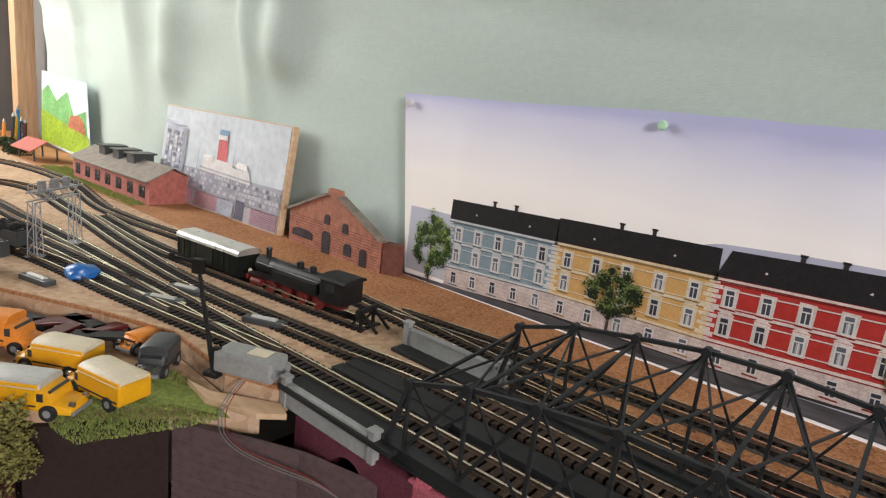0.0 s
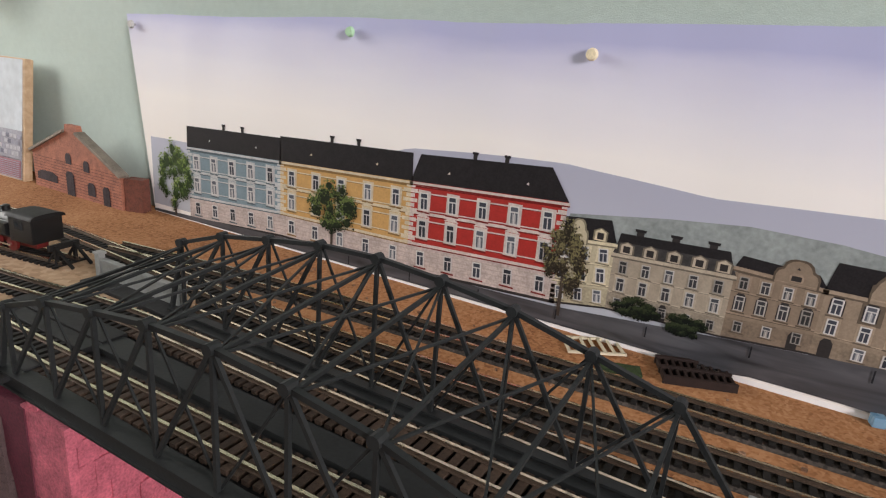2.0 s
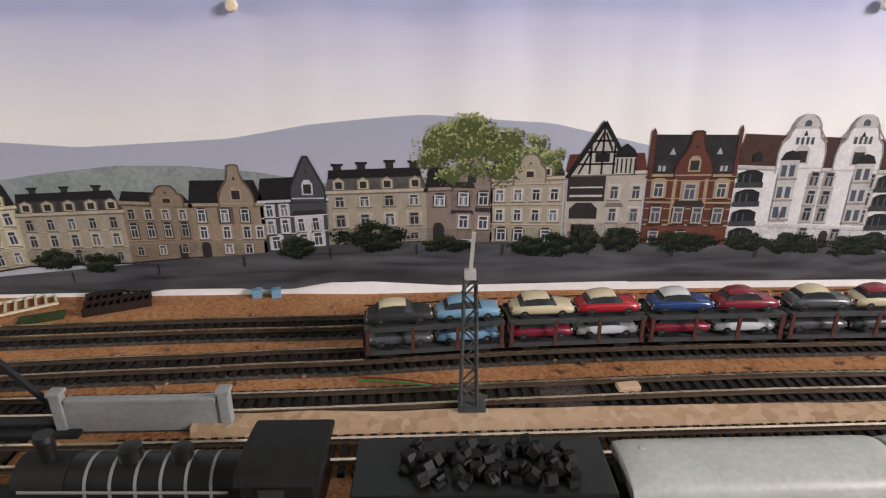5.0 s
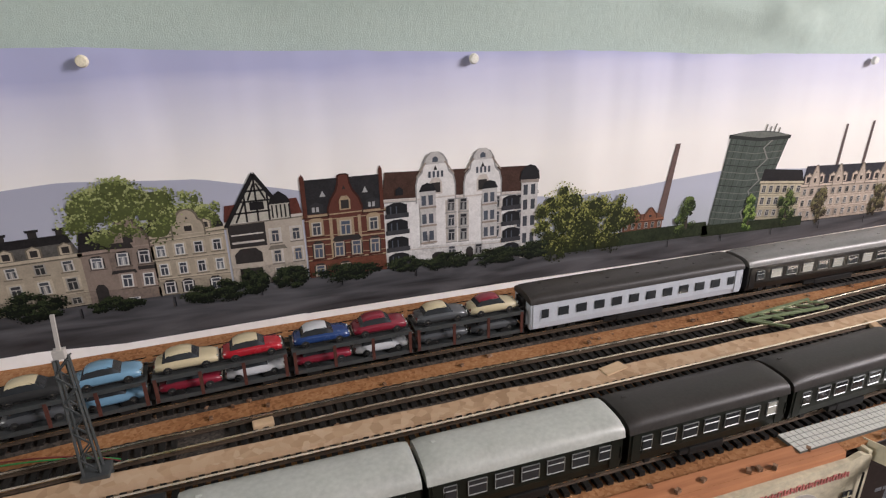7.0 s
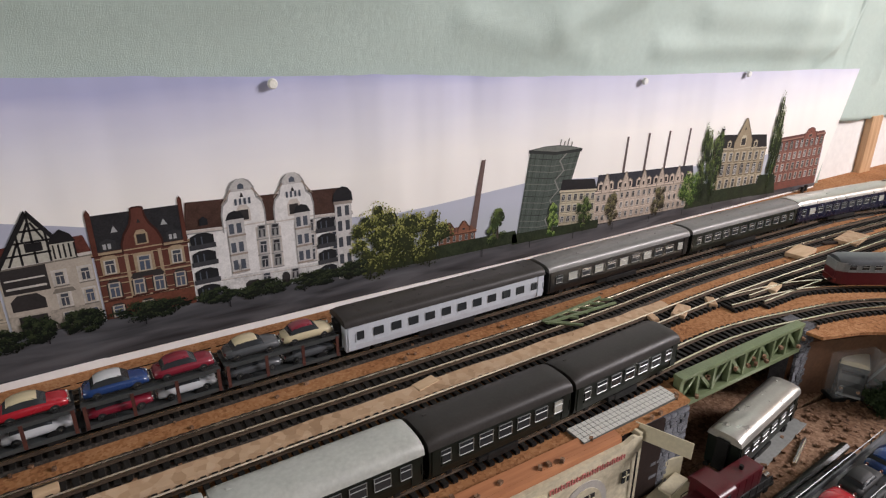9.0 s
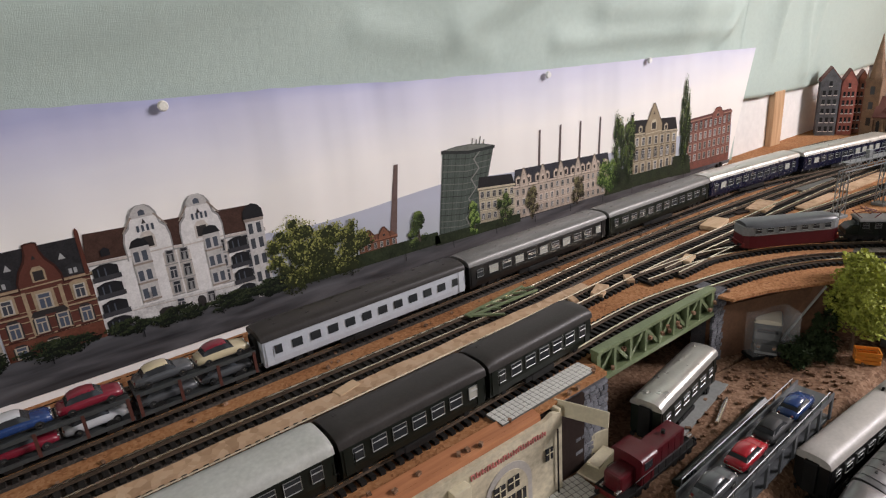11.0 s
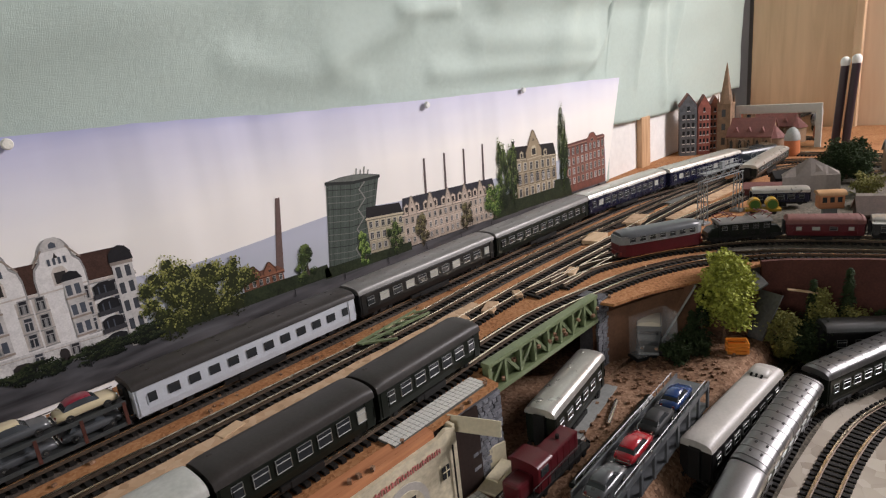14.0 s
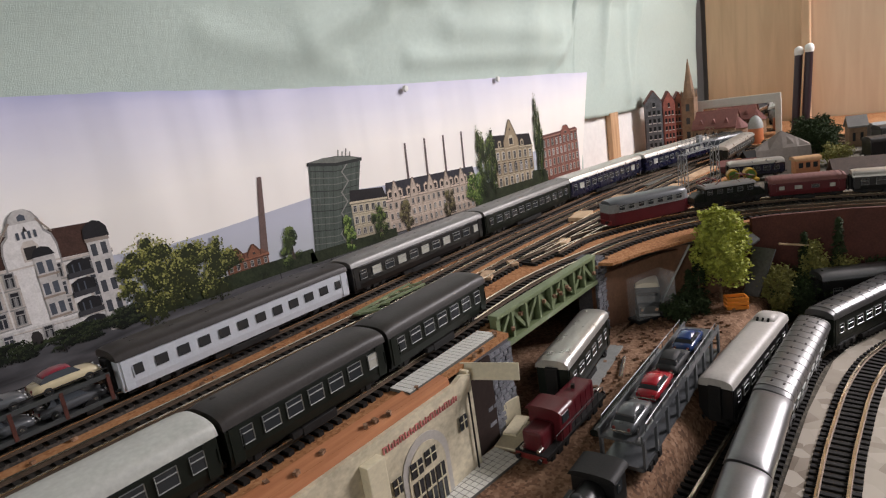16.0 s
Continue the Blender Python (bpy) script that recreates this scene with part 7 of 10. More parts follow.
    box(bm, L * 0.482, 0, z + 0.0105, 0.003, 0.03, 0.006)
    part("frame", bm, fr, c)
    if tender:
        t0 = -L * 0.48 - 0.056
        bm = B()
        box(bm, t0, 0, z + 0.0215, 0.1, 0.033, 0.02, bevel=0.0008)
        part("tender_body", bm, "black", c)
        bm = B()
        for k in range(90):
            box(bm, t0 + random.uniform(-0.035, 0.03), random.uniform(-0.012, 0.012), z + 0.032 + random.uniform(-0.001, 0.003), 0.004, 0.004, 0.004, random.uniform(0, 90), rx=random.uniform(0, 60))
        tagged(part("coal", bm, "soot", c), kind="stuff")
        bm = B()
        box(bm, t0, 0, z + 0.009, 0.096, 0.018, 0.006)
        part("tender_frame", bm, fr, c)
        for e in (-1, 1):
            bogie(c, t0 + e * 0.028, z, 0.022)
    return c


def diesel(label, at, rz, L=0.135, lower="dieselred", z=0.0068, hood=False):
    c = thing("diesel_locomotive", label, "locomotive", at, rz)
    w, H = 0.034, 0.048
    if hood:
        bm = B()
        box(bm, 0, 0, z + 0.0105, L, 0.032, 0.0035, bevel=0.0006)
        part("frame", bm, "soot", c)
        bm = B()
        box(bm, -L * 0.22 + 0.01, 0, z + 0.022, L * 0.5, 0.02, 0.022, bevel=0.002)
        part("rear_hood", bm, lower, c)
        bm = B()
        box(bm, L * 0.37, 0, z + 0.021, L * 0.2, 0.019, 0.019, bevel=0.003)
        part("front_hood", bm, lower, c)
        bm = B()
        box(bm, L * 0.19, 0, z + 0.025, L * 0.17, 0.031, 0.028, bevel=0.0012)
        part("cab", bm, lower, c)
        bm = B()
        loft(bm, [[(x, a, q) for a, q in roof_ring(0.034, z + 0.039, 0.0035, 8, 0.0008)] for x in (L * 0.09, L * 0.29)])
        part("cab_roof", bm, lower, c, smooth=True, angle=50)
        bm = B()
        for s in (-1, 1):
            box(bm, L * 0.19, s * 0.0157, z + 0.031, L * 0.1, 0.0008, 0.008)
        part("cab_window", bm, "glass", c)
        for k in range(5):
            bm = B()
            box(bm, -L * 0.42 + 0.01 + k * 0.011, 0, z + 0.0225, 0.0008, 0.0206, 0.018)
            part("panel_seam", bm, "crimson", c)
        for s in (-1, 1):
            bm = B()
            for k in range(9):
                rod(bm, (-L * 0.45 + k * L * 0.1, s * 0.0155, z + 0.012), (-L * 0.45 + k * L * 0.1, s * 0.0155, z + 0.022), 0.0004, 5)
            rod(bm, (-L * 0.45, s * 0.0155, z + 0.022), (L * 0.35, s * 0.0155, z + 0.022), 0.0004, 5)
            part("handrail", bm, "soot", c)
        bm = B()
        rod(bm, (-L * 0.2, 0, z + 0.033), (-L * 0.2, 0, z + 0.037), 0.002, 10)
        part("exhaust", bm, "soot", c)
    else:
        for name, q0, q1, k in (("lower_body", z + 0.004, z + 0.022, lower), ("window_band", z + 0.022, z + 0.034, "greypl")):
            bm = B()
            loft(bm, [[(x, a * kk, q) for a, q in ((-w / 2, q0), (w / 2, q0), (w / 2, q1), (-w / 2, q1))] for x, kk in ((-L / 2, 0.7), (-L / 2 + 0.008, 0.95), (-L / 2 + 0.018, 1), (L / 2 - 0.018, 1), (L / 2 - 0.008, 0.95), (L / 2, 0.7))])
            part(name, bm, k, c)
        bm = B()
        loft(bm, [[(x, a * kk, z + 0.033 + (q - z - 0.033) * kk) for a, q in roof_ring(w + 0.001, z + 0.033, 0.008)] for x, kk in ((-L / 2 + 0.003, 0.75), (-L / 2 + 0.012, 0.95), (-L / 2 + 0.02, 1), (L / 2 - 0.02, 1), (L / 2 - 0.012, 0.95), (L / 2 - 0.003, 0.75))])
        part("roof", bm, "smoke", c, smooth=True, angle=50)
        for s in (-1, 1):
            for k in range(7):
                share("window", PANE, c, Matrix.Translation((-L * 0.36 + L * 0.12 * k, s * (w / 2 + 0.0003), z + 0.0285)) @ Matrix.Rotation(0 if s < 0 else math.pi, 4, "Z") @ Matrix.Diagonal((0.0085, 1, 0.0066, 1)))
            bm = B()
            box(bm, 0, s * (w / 2 + 0.0003), z + 0.0222, L * 0.8, 0.0006, 0.0009)
            part("body_line", bm, "frame", c)
    for e in (-1, 1):
        bogie(c, e * L * 0.3, z, 0.026)
        bm = B()
        box(bm, e * (L / 2 - 0.0005), 0, z + 0.009, 0.003, 0.03, 0.005, bevel=0.0006)
        part("buffer_beam", bm, "redfr", c)
        for s in (-1, 1):
            share("buffer", BUFFER, c, Matrix.Translation((e * L / 2, s * 0.0105, z + 0.0095)) @ Matrix.Rotation(0 if e > 0 else math.pi, 4, "Z"))
            bm = B()
            rod(bm, (e * (L / 2 - 0.006), s * 0.008, z + 0.016), (e * (L / 2 + 0.0012 - (0.004 if not hood else 0.0)), s * 0.008, z + 0.016), 0.0018, 10)
            part("headlamp", bm, "chrome", c)
    return c


def old_electric(label, at, rz, L=0.112, z=0.0068):
    """An old two-bonnet electric: central cab, low sloping ends, diamond pantographs."""
    c = thing("electric_locomotive", label, "locomotive", at, rz)
    w = 0.033
    bm = B()
    box(bm, 0, 0, z + 0.0095, L, 0.03, 0.005, bevel=0.0006)
    part("frame", bm, "soot", c)
    bm = B()
    loft(bm, [[(x, a * w / 2, q) for a, q in ((-1, z + 0.012), (1, z + 0.012), (1, top - 0.002), (0.9, top), (-0.9, top), (-1, top - 0.002))] for x, top in ((-L * 0.34, z + 0.033), (L * 0.34, z + 0.033))])
    part("cab", bm, "coachgreen", c)
    for e in (-1, 1):
        bm = B()
        loft(bm, [[(e * x, a * w * 0.42, q) for a, q in ((-1, z + 0.012), (1, z + 0.012), (1, top - 0.002), (0.8, top), (-0.8, top), (-1, top - 0.002))] for x, top in ((L * 0.33, z + 0.027), (L * 0.44, z + 0.025), (L * 0.49, z + 0.019))])
        part("bonnet", bm, "coachgreen", c)
        bm = B()
        for s in (-1, 1):
            box(bm, e * L * 0.3405, s * w * 0.24, z + 0.0265, 0.001, w * 0.3, 0.006)
        part("front_window", bm, "glass", c)
        bogie(c, e * L * 0.26, z, 0.028)
        x, H = e * L * 0.24, z + 0.036
        bm = B()
        box(bm, x, 0, H - 0.001, 0.024, 0.02, 0.0016)
        pg = part("pantograph", bm, "redfr", c, "red folded pantograph")
        for s in (-1, 1):
            y = s * 0.009
            for q in (-1, 1):
                knee = (x + q * 0.016, y * 0.8, H + 0.006)
                bm = B()
                rod(bm, (x + q * 0.008, y, H), knee, 0.0007, 5)
                part("lower_arm", bm, "redfr", pg)
                bm = B()
                rod(bm, knee, (x, y * 0.7, H + 0.01), 0.0007, 5)
                part("upper_arm", bm, "redfr", pg)
        for d in (-0.003, 0.003):
            bm = B()
            rod(bm, (x + d, -0.014, H + 0.01), (x + d, 0.014, H + 0.01), 0.0008, 5)
            part("contact_strip", bm, "redfr", pg)
        for s in (-1, 1):
            share("buffer", BUFFER, c, Matrix.Translation((e * L / 2, s * 0.0105, z + 0.0095)) @ Matrix.Rotation(0 if e > 0 else math.pi, 4, "Z"))
    bm = B()
    loft(bm, [[(x, a, q) for a, q in roof_ring(w + 0.002, z + 0.033, 0.0032, 8, 0.0008)] for x in (-L * 0.36, L * 0.36)])
    part("roof", bm, "greyroof", c, smooth=True, angle=50)
    for s in (-1, 1):
        for k in range(5):
            share("window", PANE, c, Matrix.Translation((-L * 0.28 + L * 0.14 * k, s * (w / 2 + 0.0003), z + 0.026)) @ Matrix.Rotation(0 if s < 0 else math.pi, 4, "Z") @ Matrix.Diagonal((0.007, 1, 0.006, 1)))
        for k in range(4):
            bm = B()
            for q in range(4):
                box(bm, -L * 0.24 + L * 0.16 * k, s * (w / 2 + 0.0003), z + 0.014 + 0.0018 * q, 0.011, 0.0008, 0.0009)
            part("louvre", bm, "soot", c)
    return c


def boxcar(label, L, body, roof, at, rz, boards=9, H=0.046):
    c = thing("goods_van", label, "wagon", at, rz, "goods wagons")
    w, z = 0.033, 0.0068
    bm = B()
    box(bm, 0, 0, (z + 0.008 + H - 0.006) / 2, L, w, H - 0.006 - z - 0.008, bevel=0.0005)
    part("body", bm, body, c)
    for s in (-1, 1):
        for k in range(boards):
            bm = B()
            box(bm, -L * 0.47 + L * 0.94 * k / (boards - 1), s * (w / 2 + 0.0004), (z + H) / 2 + 0.001, 0.0016, 0.0012, H - z - 0.016)
            part("side_rib", bm, body, c)
        bm = B()
        box(bm, 0, s * (w / 2 + 0.0008), (z + H) / 2 + 0.001, L * 0.22, 0.001, H - z - 0.018)
        part("sliding_door", bm, body, c)
    bm = B()
    loft(bm, [[(x, a, q) for a, q in roof_ring(w + 0.002, H - 0.007, 0.007)] for x in (-L / 2 - 0.001, L / 2 + 0.001)])
    part("roof", bm, roof, c, smooth=True, angle=50)
    bm = B()
    box(bm, 0, 0, z + 0.006, L * 0.97, 0.022, 0.004)
    part("underframe", bm, "soot", c)
    for e in (-1, 1):
        share("wheelset", AXLE, c, Matrix.Translation((e * L * 0.3, 0, z + 0.0064)))
        for s in (-1, 1):
            share("buffer", BUFFER, c, Matrix.Translation((e * L / 2, s * 0.0105, z + 0.0095)) @ Matrix.Rotation(0 if e > 0 else math.pi, 4, "Z"))
    return c


def sized(ob, s):
    ob.scale = (s, s, s)
    return ob


p, r = place_on("siding", -0.7, 0.05)
steam("black tank locomotive with red wheels at the buffer stop", p, r + 180, 0.165)
p, r = place_on("siding", -0.852, 0.04)
boxcar("dark green goods van with silver roof behind the tank locomotive", 0.12, "coachgreen", "silver", p, r, 11)
p, r = place_on("front", 0.128, 0.04)
sized(steam("black steam locomotive with tender and pale boiler bands", p, r + 180, 0.135, True, bands=6), 1.22)
# buffer stop
bs = thing("buffer_stop", "black buffer stop at the end of the siding", "buffer stop", (-0.608, -0.189, 0), 8)
for s in (-1, 1):
    bm = B()
    beam(bm, (0, s * 0.01, 0.003), (0, s * 0.01, 0.022), 0.003, 0.003)
    beam(bm, (0.022, s * 0.01, 0.003), (0, s * 0.01, 0.02), 0.0025, 0.0025)
    beam(bm, (-0.012, s * 0.01, 0.003), (0, s * 0.01, 0.018), 0.0022, 0.0022)
    part("upright", bm, "soot", bs)
bm = B()
box(bm, -0.002, 0, 0.02, 0.004, 0.032, 0.006, bevel=0.0006)
part("beam", bm, "soot", bs)
# far right of the upper board
LOOP = spline(LINES["loop"], 0.002)


def on_loop(s, half):
    """Place and heading of a vehicle s metres along the loop line."""
    a, b = (LOOP[max(0, min(len(LOOP) - 1, round((s + d) / 0.002)))][0] for d in (-half, half))
    m = (a + b) / 2
    return (m.x, m.y, 0), math.degrees(math.atan2(b.y - a.y, b.x - a.x))


p, r = on_loop(0.224, 0.035)
sized(diesel("dark red diesel locomotive with grey roof and window band", p, r + 180, 0.135, "crimson"), 0.92)
p, r = on_loop(0.347, 0.03)
sized(old_electric("dark green old electric locomotive with red pantographs", p, r), 0.88)
p, r = on_loop(0.448, 0.03)
sized(coach("dark red baggage coach with ribbed grey roof", 0.104, "crimson", "churchroof", 4, p, r, vents=0, axles=2, winh=0.005, winw=0.4, lit=(0, 1, 3), ribs=14), 0.86)
p, r = on_loop(0.552, 0.03)
sized(coach("black coach with silver roof beyond the red coach", 0.115, "black", "silver", 5, p, r, vents=2, axles=2), 0.86)
sized(coach("dark green coach with polished roof standing in the far yard", 0.26, "coachgreen", "silver", 13, (1.868, -0.268, 0), 1, vents=6), 0.9)


def leaning(ob, degrees=11):
    """The track below is canted, so the vehicle leans to one side."""
    ob.rotation_euler.x = radians(degrees)
    return ob


# lower yard
coach("dark green coach with polished silver roof parked below the girder bridge", 0.13, "coachgreen", "silver", 6, (0.97, -0.342, -0.0918), 8.7, H=0.0565, Wd=0.03, vents=4, axles=2)
bm = B()
box(bm, 0.985, -0.358, -0.0838, 0.13, 0.014, 0.002, 8.7)
solid("grey_platform_strip", bm, "bridgelight", "pale grey plastic strip lying beside the coach", "strip")
sized(diesel("dark red hood diesel shunter in the lower yard", (0.874, -0.377, -0.0912), 181, 0.12, "crimson", hood=True), 0.92)
bc = coach("long dark coach with plain beige roof and one hatch", 0.172, "black", "beige", 8, (1.056, -0.478, -0.116), -3.6, H=0.0555, Wd=0.0285, vents=0)
bm = B()
loft(bm, [[(x, a, q) for a, q in roof_ring(0.02 * k, 0.0535, 0.0055 * k, 8, 0.001)] for x, k in ((0.052, 0.5), (0.056, 1.0), (0.07, 1.0), (0.074, 0.6))])
hatch = part("roof_hatch", bm, "beige", bc, "raised rounded roof hatch", smooth=True, angle=50)
for y in (-0.005, 0.0, 0.005):
    bm = B()
    box(bm, 0.0525, y, 0.0565, 0.004, 0.002, 0.0016, ry=-40)
    part("slot", bm, "soot", hatch)
leaning(coach("dark coach with ribbed silver roof and dark vents", 0.17, "coachgreen", "shadedroof", 8, (1.05, -0.511, -0.1145), -1.3, H=0.0555, Wd=0.0285, vents=11, ribs=13, ventmat="soot"))
leaning(coach("dark coach with smooth silver roof on the low line", 0.102, "coachgreen", "shadedroof", 6, (0.909, -0.5125, -0.1145), 3, H=0.0555, Wd=0.0285, vents=0))
leaning(coach("second dark coach with smooth silver roof on the low line", 0.106, "coachgreen", "shadedroof", 6, (0.8, -0.52, -0.1145), 4, H=0.0555, Wd=0.0285, vents=0))
coach("green coach with ribbed grey roof on the low curve", 0.165, "coachgreen", "shadedroof", 9, (1.235, -0.555, -0.116), -22, H=0.0555, Wd=0.0285, vents=9, ribs=12, ventmat="soot")
coach("short black coach with polished roof below the retaining wall", 0.1, "black", "shadedroof", 4, (1.302, -0.546, -0.116), -55, H=0.06, Wd=0.028, vents=3, axles=2)
sized(steam("small black steam locomotive in the lower yard", (0.757, -0.45, -0.0912), 183, 0.12, red=False), 0.9)
cc = thing("car_transporter", "grey plastic car transporter wagon carrying four cars", "wagon", (0.939, -0.4435, -0.085), 2)
bm = B()
box(bm, 0, 0, 0.034, 0.215, 0.031, 0.002)
part("upper_deck", bm, "smoke", cc)
bm = B()
box(bm, 0, 0, 0.0135, 0.215, 0.031, 0.003)
part("lower_deck", bm, "smoke", cc)
for s in (-1, 1):
    bm = B()
    box(bm, 0, s * 0.0158, 0.0375, 0.215, 0.0014, 0.006)
    part("side_rail", bm, "smoke", cc)
    for k in range(9):
        bm = B()
        box(bm, -0.104 + 0.026 * k, s * 0.016, 0.025, 0.004, 0.002, 0.023)
        part("post", bm, "smoke", cc)
    bm = B()
    for k in range(12):
        x = -0.1 + 0.0175 * k
        rod(bm, (x, s * 0.0163, 0.04), (x, s * 0.0163, 0.047), 0.0004, 5)
    rod(bm, (-0.1, s * 0.0163, 0.047), (0.095, s * 0.0163, 0.047), 0.0004, 5)
    part("handrail", bm, "smoke", cc)
for e in (-1, 1):
    bogie(cc, e * 0.08, 0.0, 0.02)
for key, dx, lab in (("cargrey", -0.082, "dark grey saloon car on the transporter"), ("carred", -0.03, "glossy red saloon car on the transporter"), ("tyre", 0.017, "black saloon car on the transporter"), ("carblue", 0.064, "dark blue saloon car on the transporter")):
    q = pose(0.939, -0.4435, -0.085, 0, 0, 2) @ Vector((dx, 0, 0.035))
    car(key, q, 2, "cars on the transporter", 1.0, lab)

pb = thing("pipe_bundle", "dark green pipes lying bundled in the lower yard", "pipes", (0.955, -0.414, -0.085), 1)
for y, z in ((-0.005, 0.005), (0.005, 0.005), (0.0, 0.0136)):
    bm = B()
    rod(bm, (-0.068, y, z), (0.066, y, z), 0.0049, 16)
    part("pipe", bm, "loconavy", pb, smooth=True, angle=40)


# ---- left end: pictures, sheds, yard ----
def quad(bm, pts, y, mi=0):
    f = bm.faces.new([bm.verts.new((x, y, z)) for x, z in pts])
    f.material_index = mi
    return f


pic = thing("picture_board", "painted ship picture on a wooden board leaning on the wall", "picture", (-1.2, -0.03, 0.0))
pic.matrix_basis = pose(-1.19, -0.045, 0.0, -7, 0, 2)
bm = B()
box(bm, 0, 0.006, 0.09, 0.4, 0.012, 0.18, bevel=0.001)
part("board", bm, "ply", pic, "brown wooden board edge")
bm = B()
quad(bm, [(-0.198, 0.002), (0.195, 0.002), (0.195, 0.178), (-0.198, 0.178)], -0.0004)
part("painted_sky", bm, ink((0.56, 0.61, 0.64), 0.12, 9), pic)
rnd = random.Random(3)
QUAY = [ink(c, 0.15, 30) for c in ((0.2, 0.21, 0.26), (0.36, 0.36, 0.42), (0.52, 0.52, 0.55), (0.68, 0.67, 0.66))]
for name, c, pts, lay in (("painted_quay", (0.36, 0.36, 0.4), [(-0.198, 0.03), (0.195, 0.03), (0.195, 0.075), (-0.198, 0.07)], 1), ("painted_water", (0.42, 0.38, 0.4), [(-0.198, 0.002), (0.195, 0.002), (0.195, 0.032), (-0.198, 0.034)], 1),
                         ("painted_tower", (0.45, 0.47, 0.52), [(-0.185, 0.035), (-0.12, 0.035), (-0.12, 0.135), (-0.135, 0.142), (-0.185, 0.142)], 2), ("painted_funnel", (0.55, 0.13, 0.13), [(0.0, 0.075), (0.032, 0.075), (0.026, 0.142), (-0.002, 0.142)], 3), ("funnel_top", (0.2, 0.32, 0.45), [(-0.002, 0.142), (0.026, 0.142), (0.025, 0.152), (-0.002, 0.152)], 3),
                         ("painted_ship", (0.66, 0.64, 0.62), [(-0.05, 0.072), (0.11, 0.068), (0.1, 0.09), (0.06, 0.088), (0.05, 0.096), (-0.02, 0.098), (-0.045, 0.09)], 4), ("painted_red_hull", (0.38, 0.22, 0.24), [(-0.06, 0.004), (0.06, 0.004), (0.06, 0.03), (-0.055, 0.032)], 2), ("painted_door", (0.1, 0.1, 0.14), [(0.075, 0.004), (0.1, 0.004), (0.1, 0.036), (0.075, 0.038)], 3), ("painted_house", (0.36, 0.17, 0.2), [(0.12, 0.004), (0.193, 0.004), (0.193, 0.03), (0.12, 0.03)], 2)):
    bm = B()
    quad(bm, pts, -0.0006 - 0.0004 * lay)
    part(name, bm, ink(c, 0.15, 25), pic)
for row in range(4):
    for k in range(30):
        x, z = -0.1 + 0.0097 * k + 0.0045 * (row % 2), 0.037 + 0.0085 * row
        tone = rnd.uniform(0.22, 0.75)
        bm = B()
        quad(bm, [(x, z), (x + 0.0078, z), (x + 0.0078, z + 0.0062), (x, z + 0.0062)], -0.003)
        part("painted_block", bm, QUAY[int(tone * 4)], pic)
for row in range(9):
    for k in range(4):
        x, z = -0.182 + 0.0155 * k, 0.04 + 0.0108 * row
        bm = B()
        quad(bm, [(x, z), (x + 0.009, z), (x + 0.009, z + 0.007), (x, z + 0.007)], -0.003)
        part("painted_window", bm, QUAY[(row + 2 * k) % 4], pic)
for name, c, pts in (("painted_stripe", (0.5, 0.54, 0.6), [(-0.19, 0.146), (-0.118, 0.144), (-0.118, 0.148), (-0.188, 0.152)]), ("painted_pier", (0.3, 0.3, 0.35), [(-0.118, 0.03), (-0.11, 0.03), (-0.11, 0.142), (-0.118, 0.14)]), ("painted_boat", (0.74, 0.73, 0.7), [(0.058, 0.092), (0.098, 0.09), (0.092, 0.101), (0.066, 0.103)]), ("painted_boat", (0.74, 0.73, 0.7), [(-0.045, 0.092), (-0.01, 0.092), (-0.014, 0.102), (-0.04, 0.102)]),
                     ("painted_deck", (0.42, 0.43, 0.46), [(-0.05, 0.076), (0.11, 0.072), (0.11, 0.075), (-0.05, 0.079)]), ("painted_mast", (0.35, 0.36, 0.4), [(0.052, 0.09), (0.055, 0.09), (0.054, 0.12), (0.053, 0.12)]), ("painted_mast", (0.35, 0.36, 0.4), [(-0.062, 0.072), (-0.059, 0.072), (-0.06, 0.112), (-0.061, 0.112)]), ("funnel_band", (0.72, 0.72, 0.7), [(-0.0018, 0.134), (0.0265, 0.134), (0.026, 0.142), (-0.0018, 0.142)]),
                     ("painted_shed", (0.34, 0.36, 0.42), [(0.02, 0.004), (0.07, 0.004), (0.07, 0.03), (0.02, 0.031)]), ("painted_shed", (0.5, 0.3, 0.32), [(-0.1, 0.004), (-0.065, 0.004), (-0.065, 0.031), (-0.1, 0.032)])):
    bm = B()
    quad(bm, pts, -0.0034)
    part(name, bm, ink(c, 0.2, 30), pic)
for k in range(8):
    bm = B()
    z = 0.006 + 0.003 * k
    quad(bm, [(0.12, z), (0.193, z), (0.193, z + 0.001), (0.12, z + 0.001)], -0.0034)
    part("painted_course", bm, QUAY[1], pic)
# brick gable card
gab = thing("card_engine_shed", "brick-print card shed front with a stepped gable", "building", (-0.86, -0.03, 0.0))
bm = B()
prof = [(-0.105, 0.0), (0.105, 0.0), (0.105, 0.044), (0.095, 0.05), (0.015, 0.088), (0.012, 0.1), (-0.014, 0.1), (-0.016, 0.09), (-0.105, 0.052)]
loft(bm, [[(x, y, z) for x, z in prof] for y in (-0.004, 0.004)])
part("front_wall", bm, "brick", gab)
bm = B()
box(bm, 0.118, 0.01, 0.022, 0.026, 0.016, 0.044, 20)
part("side_wall", bm, "brickdark", gab, "dark brick side return")
for a, b2 in (((-0.108, 0.051), (-0.016, 0.09)), ((0.014, 0.09), (0.108, 0.045))):
    bm = B()
    beam(bm, (a[0], -0.001, a[1] + 0.001), (b2[0], -0.001, b2[1] + 0.001), 0.014, 0.0035)
    part("roof_edge", bm, "roofslate", gab)
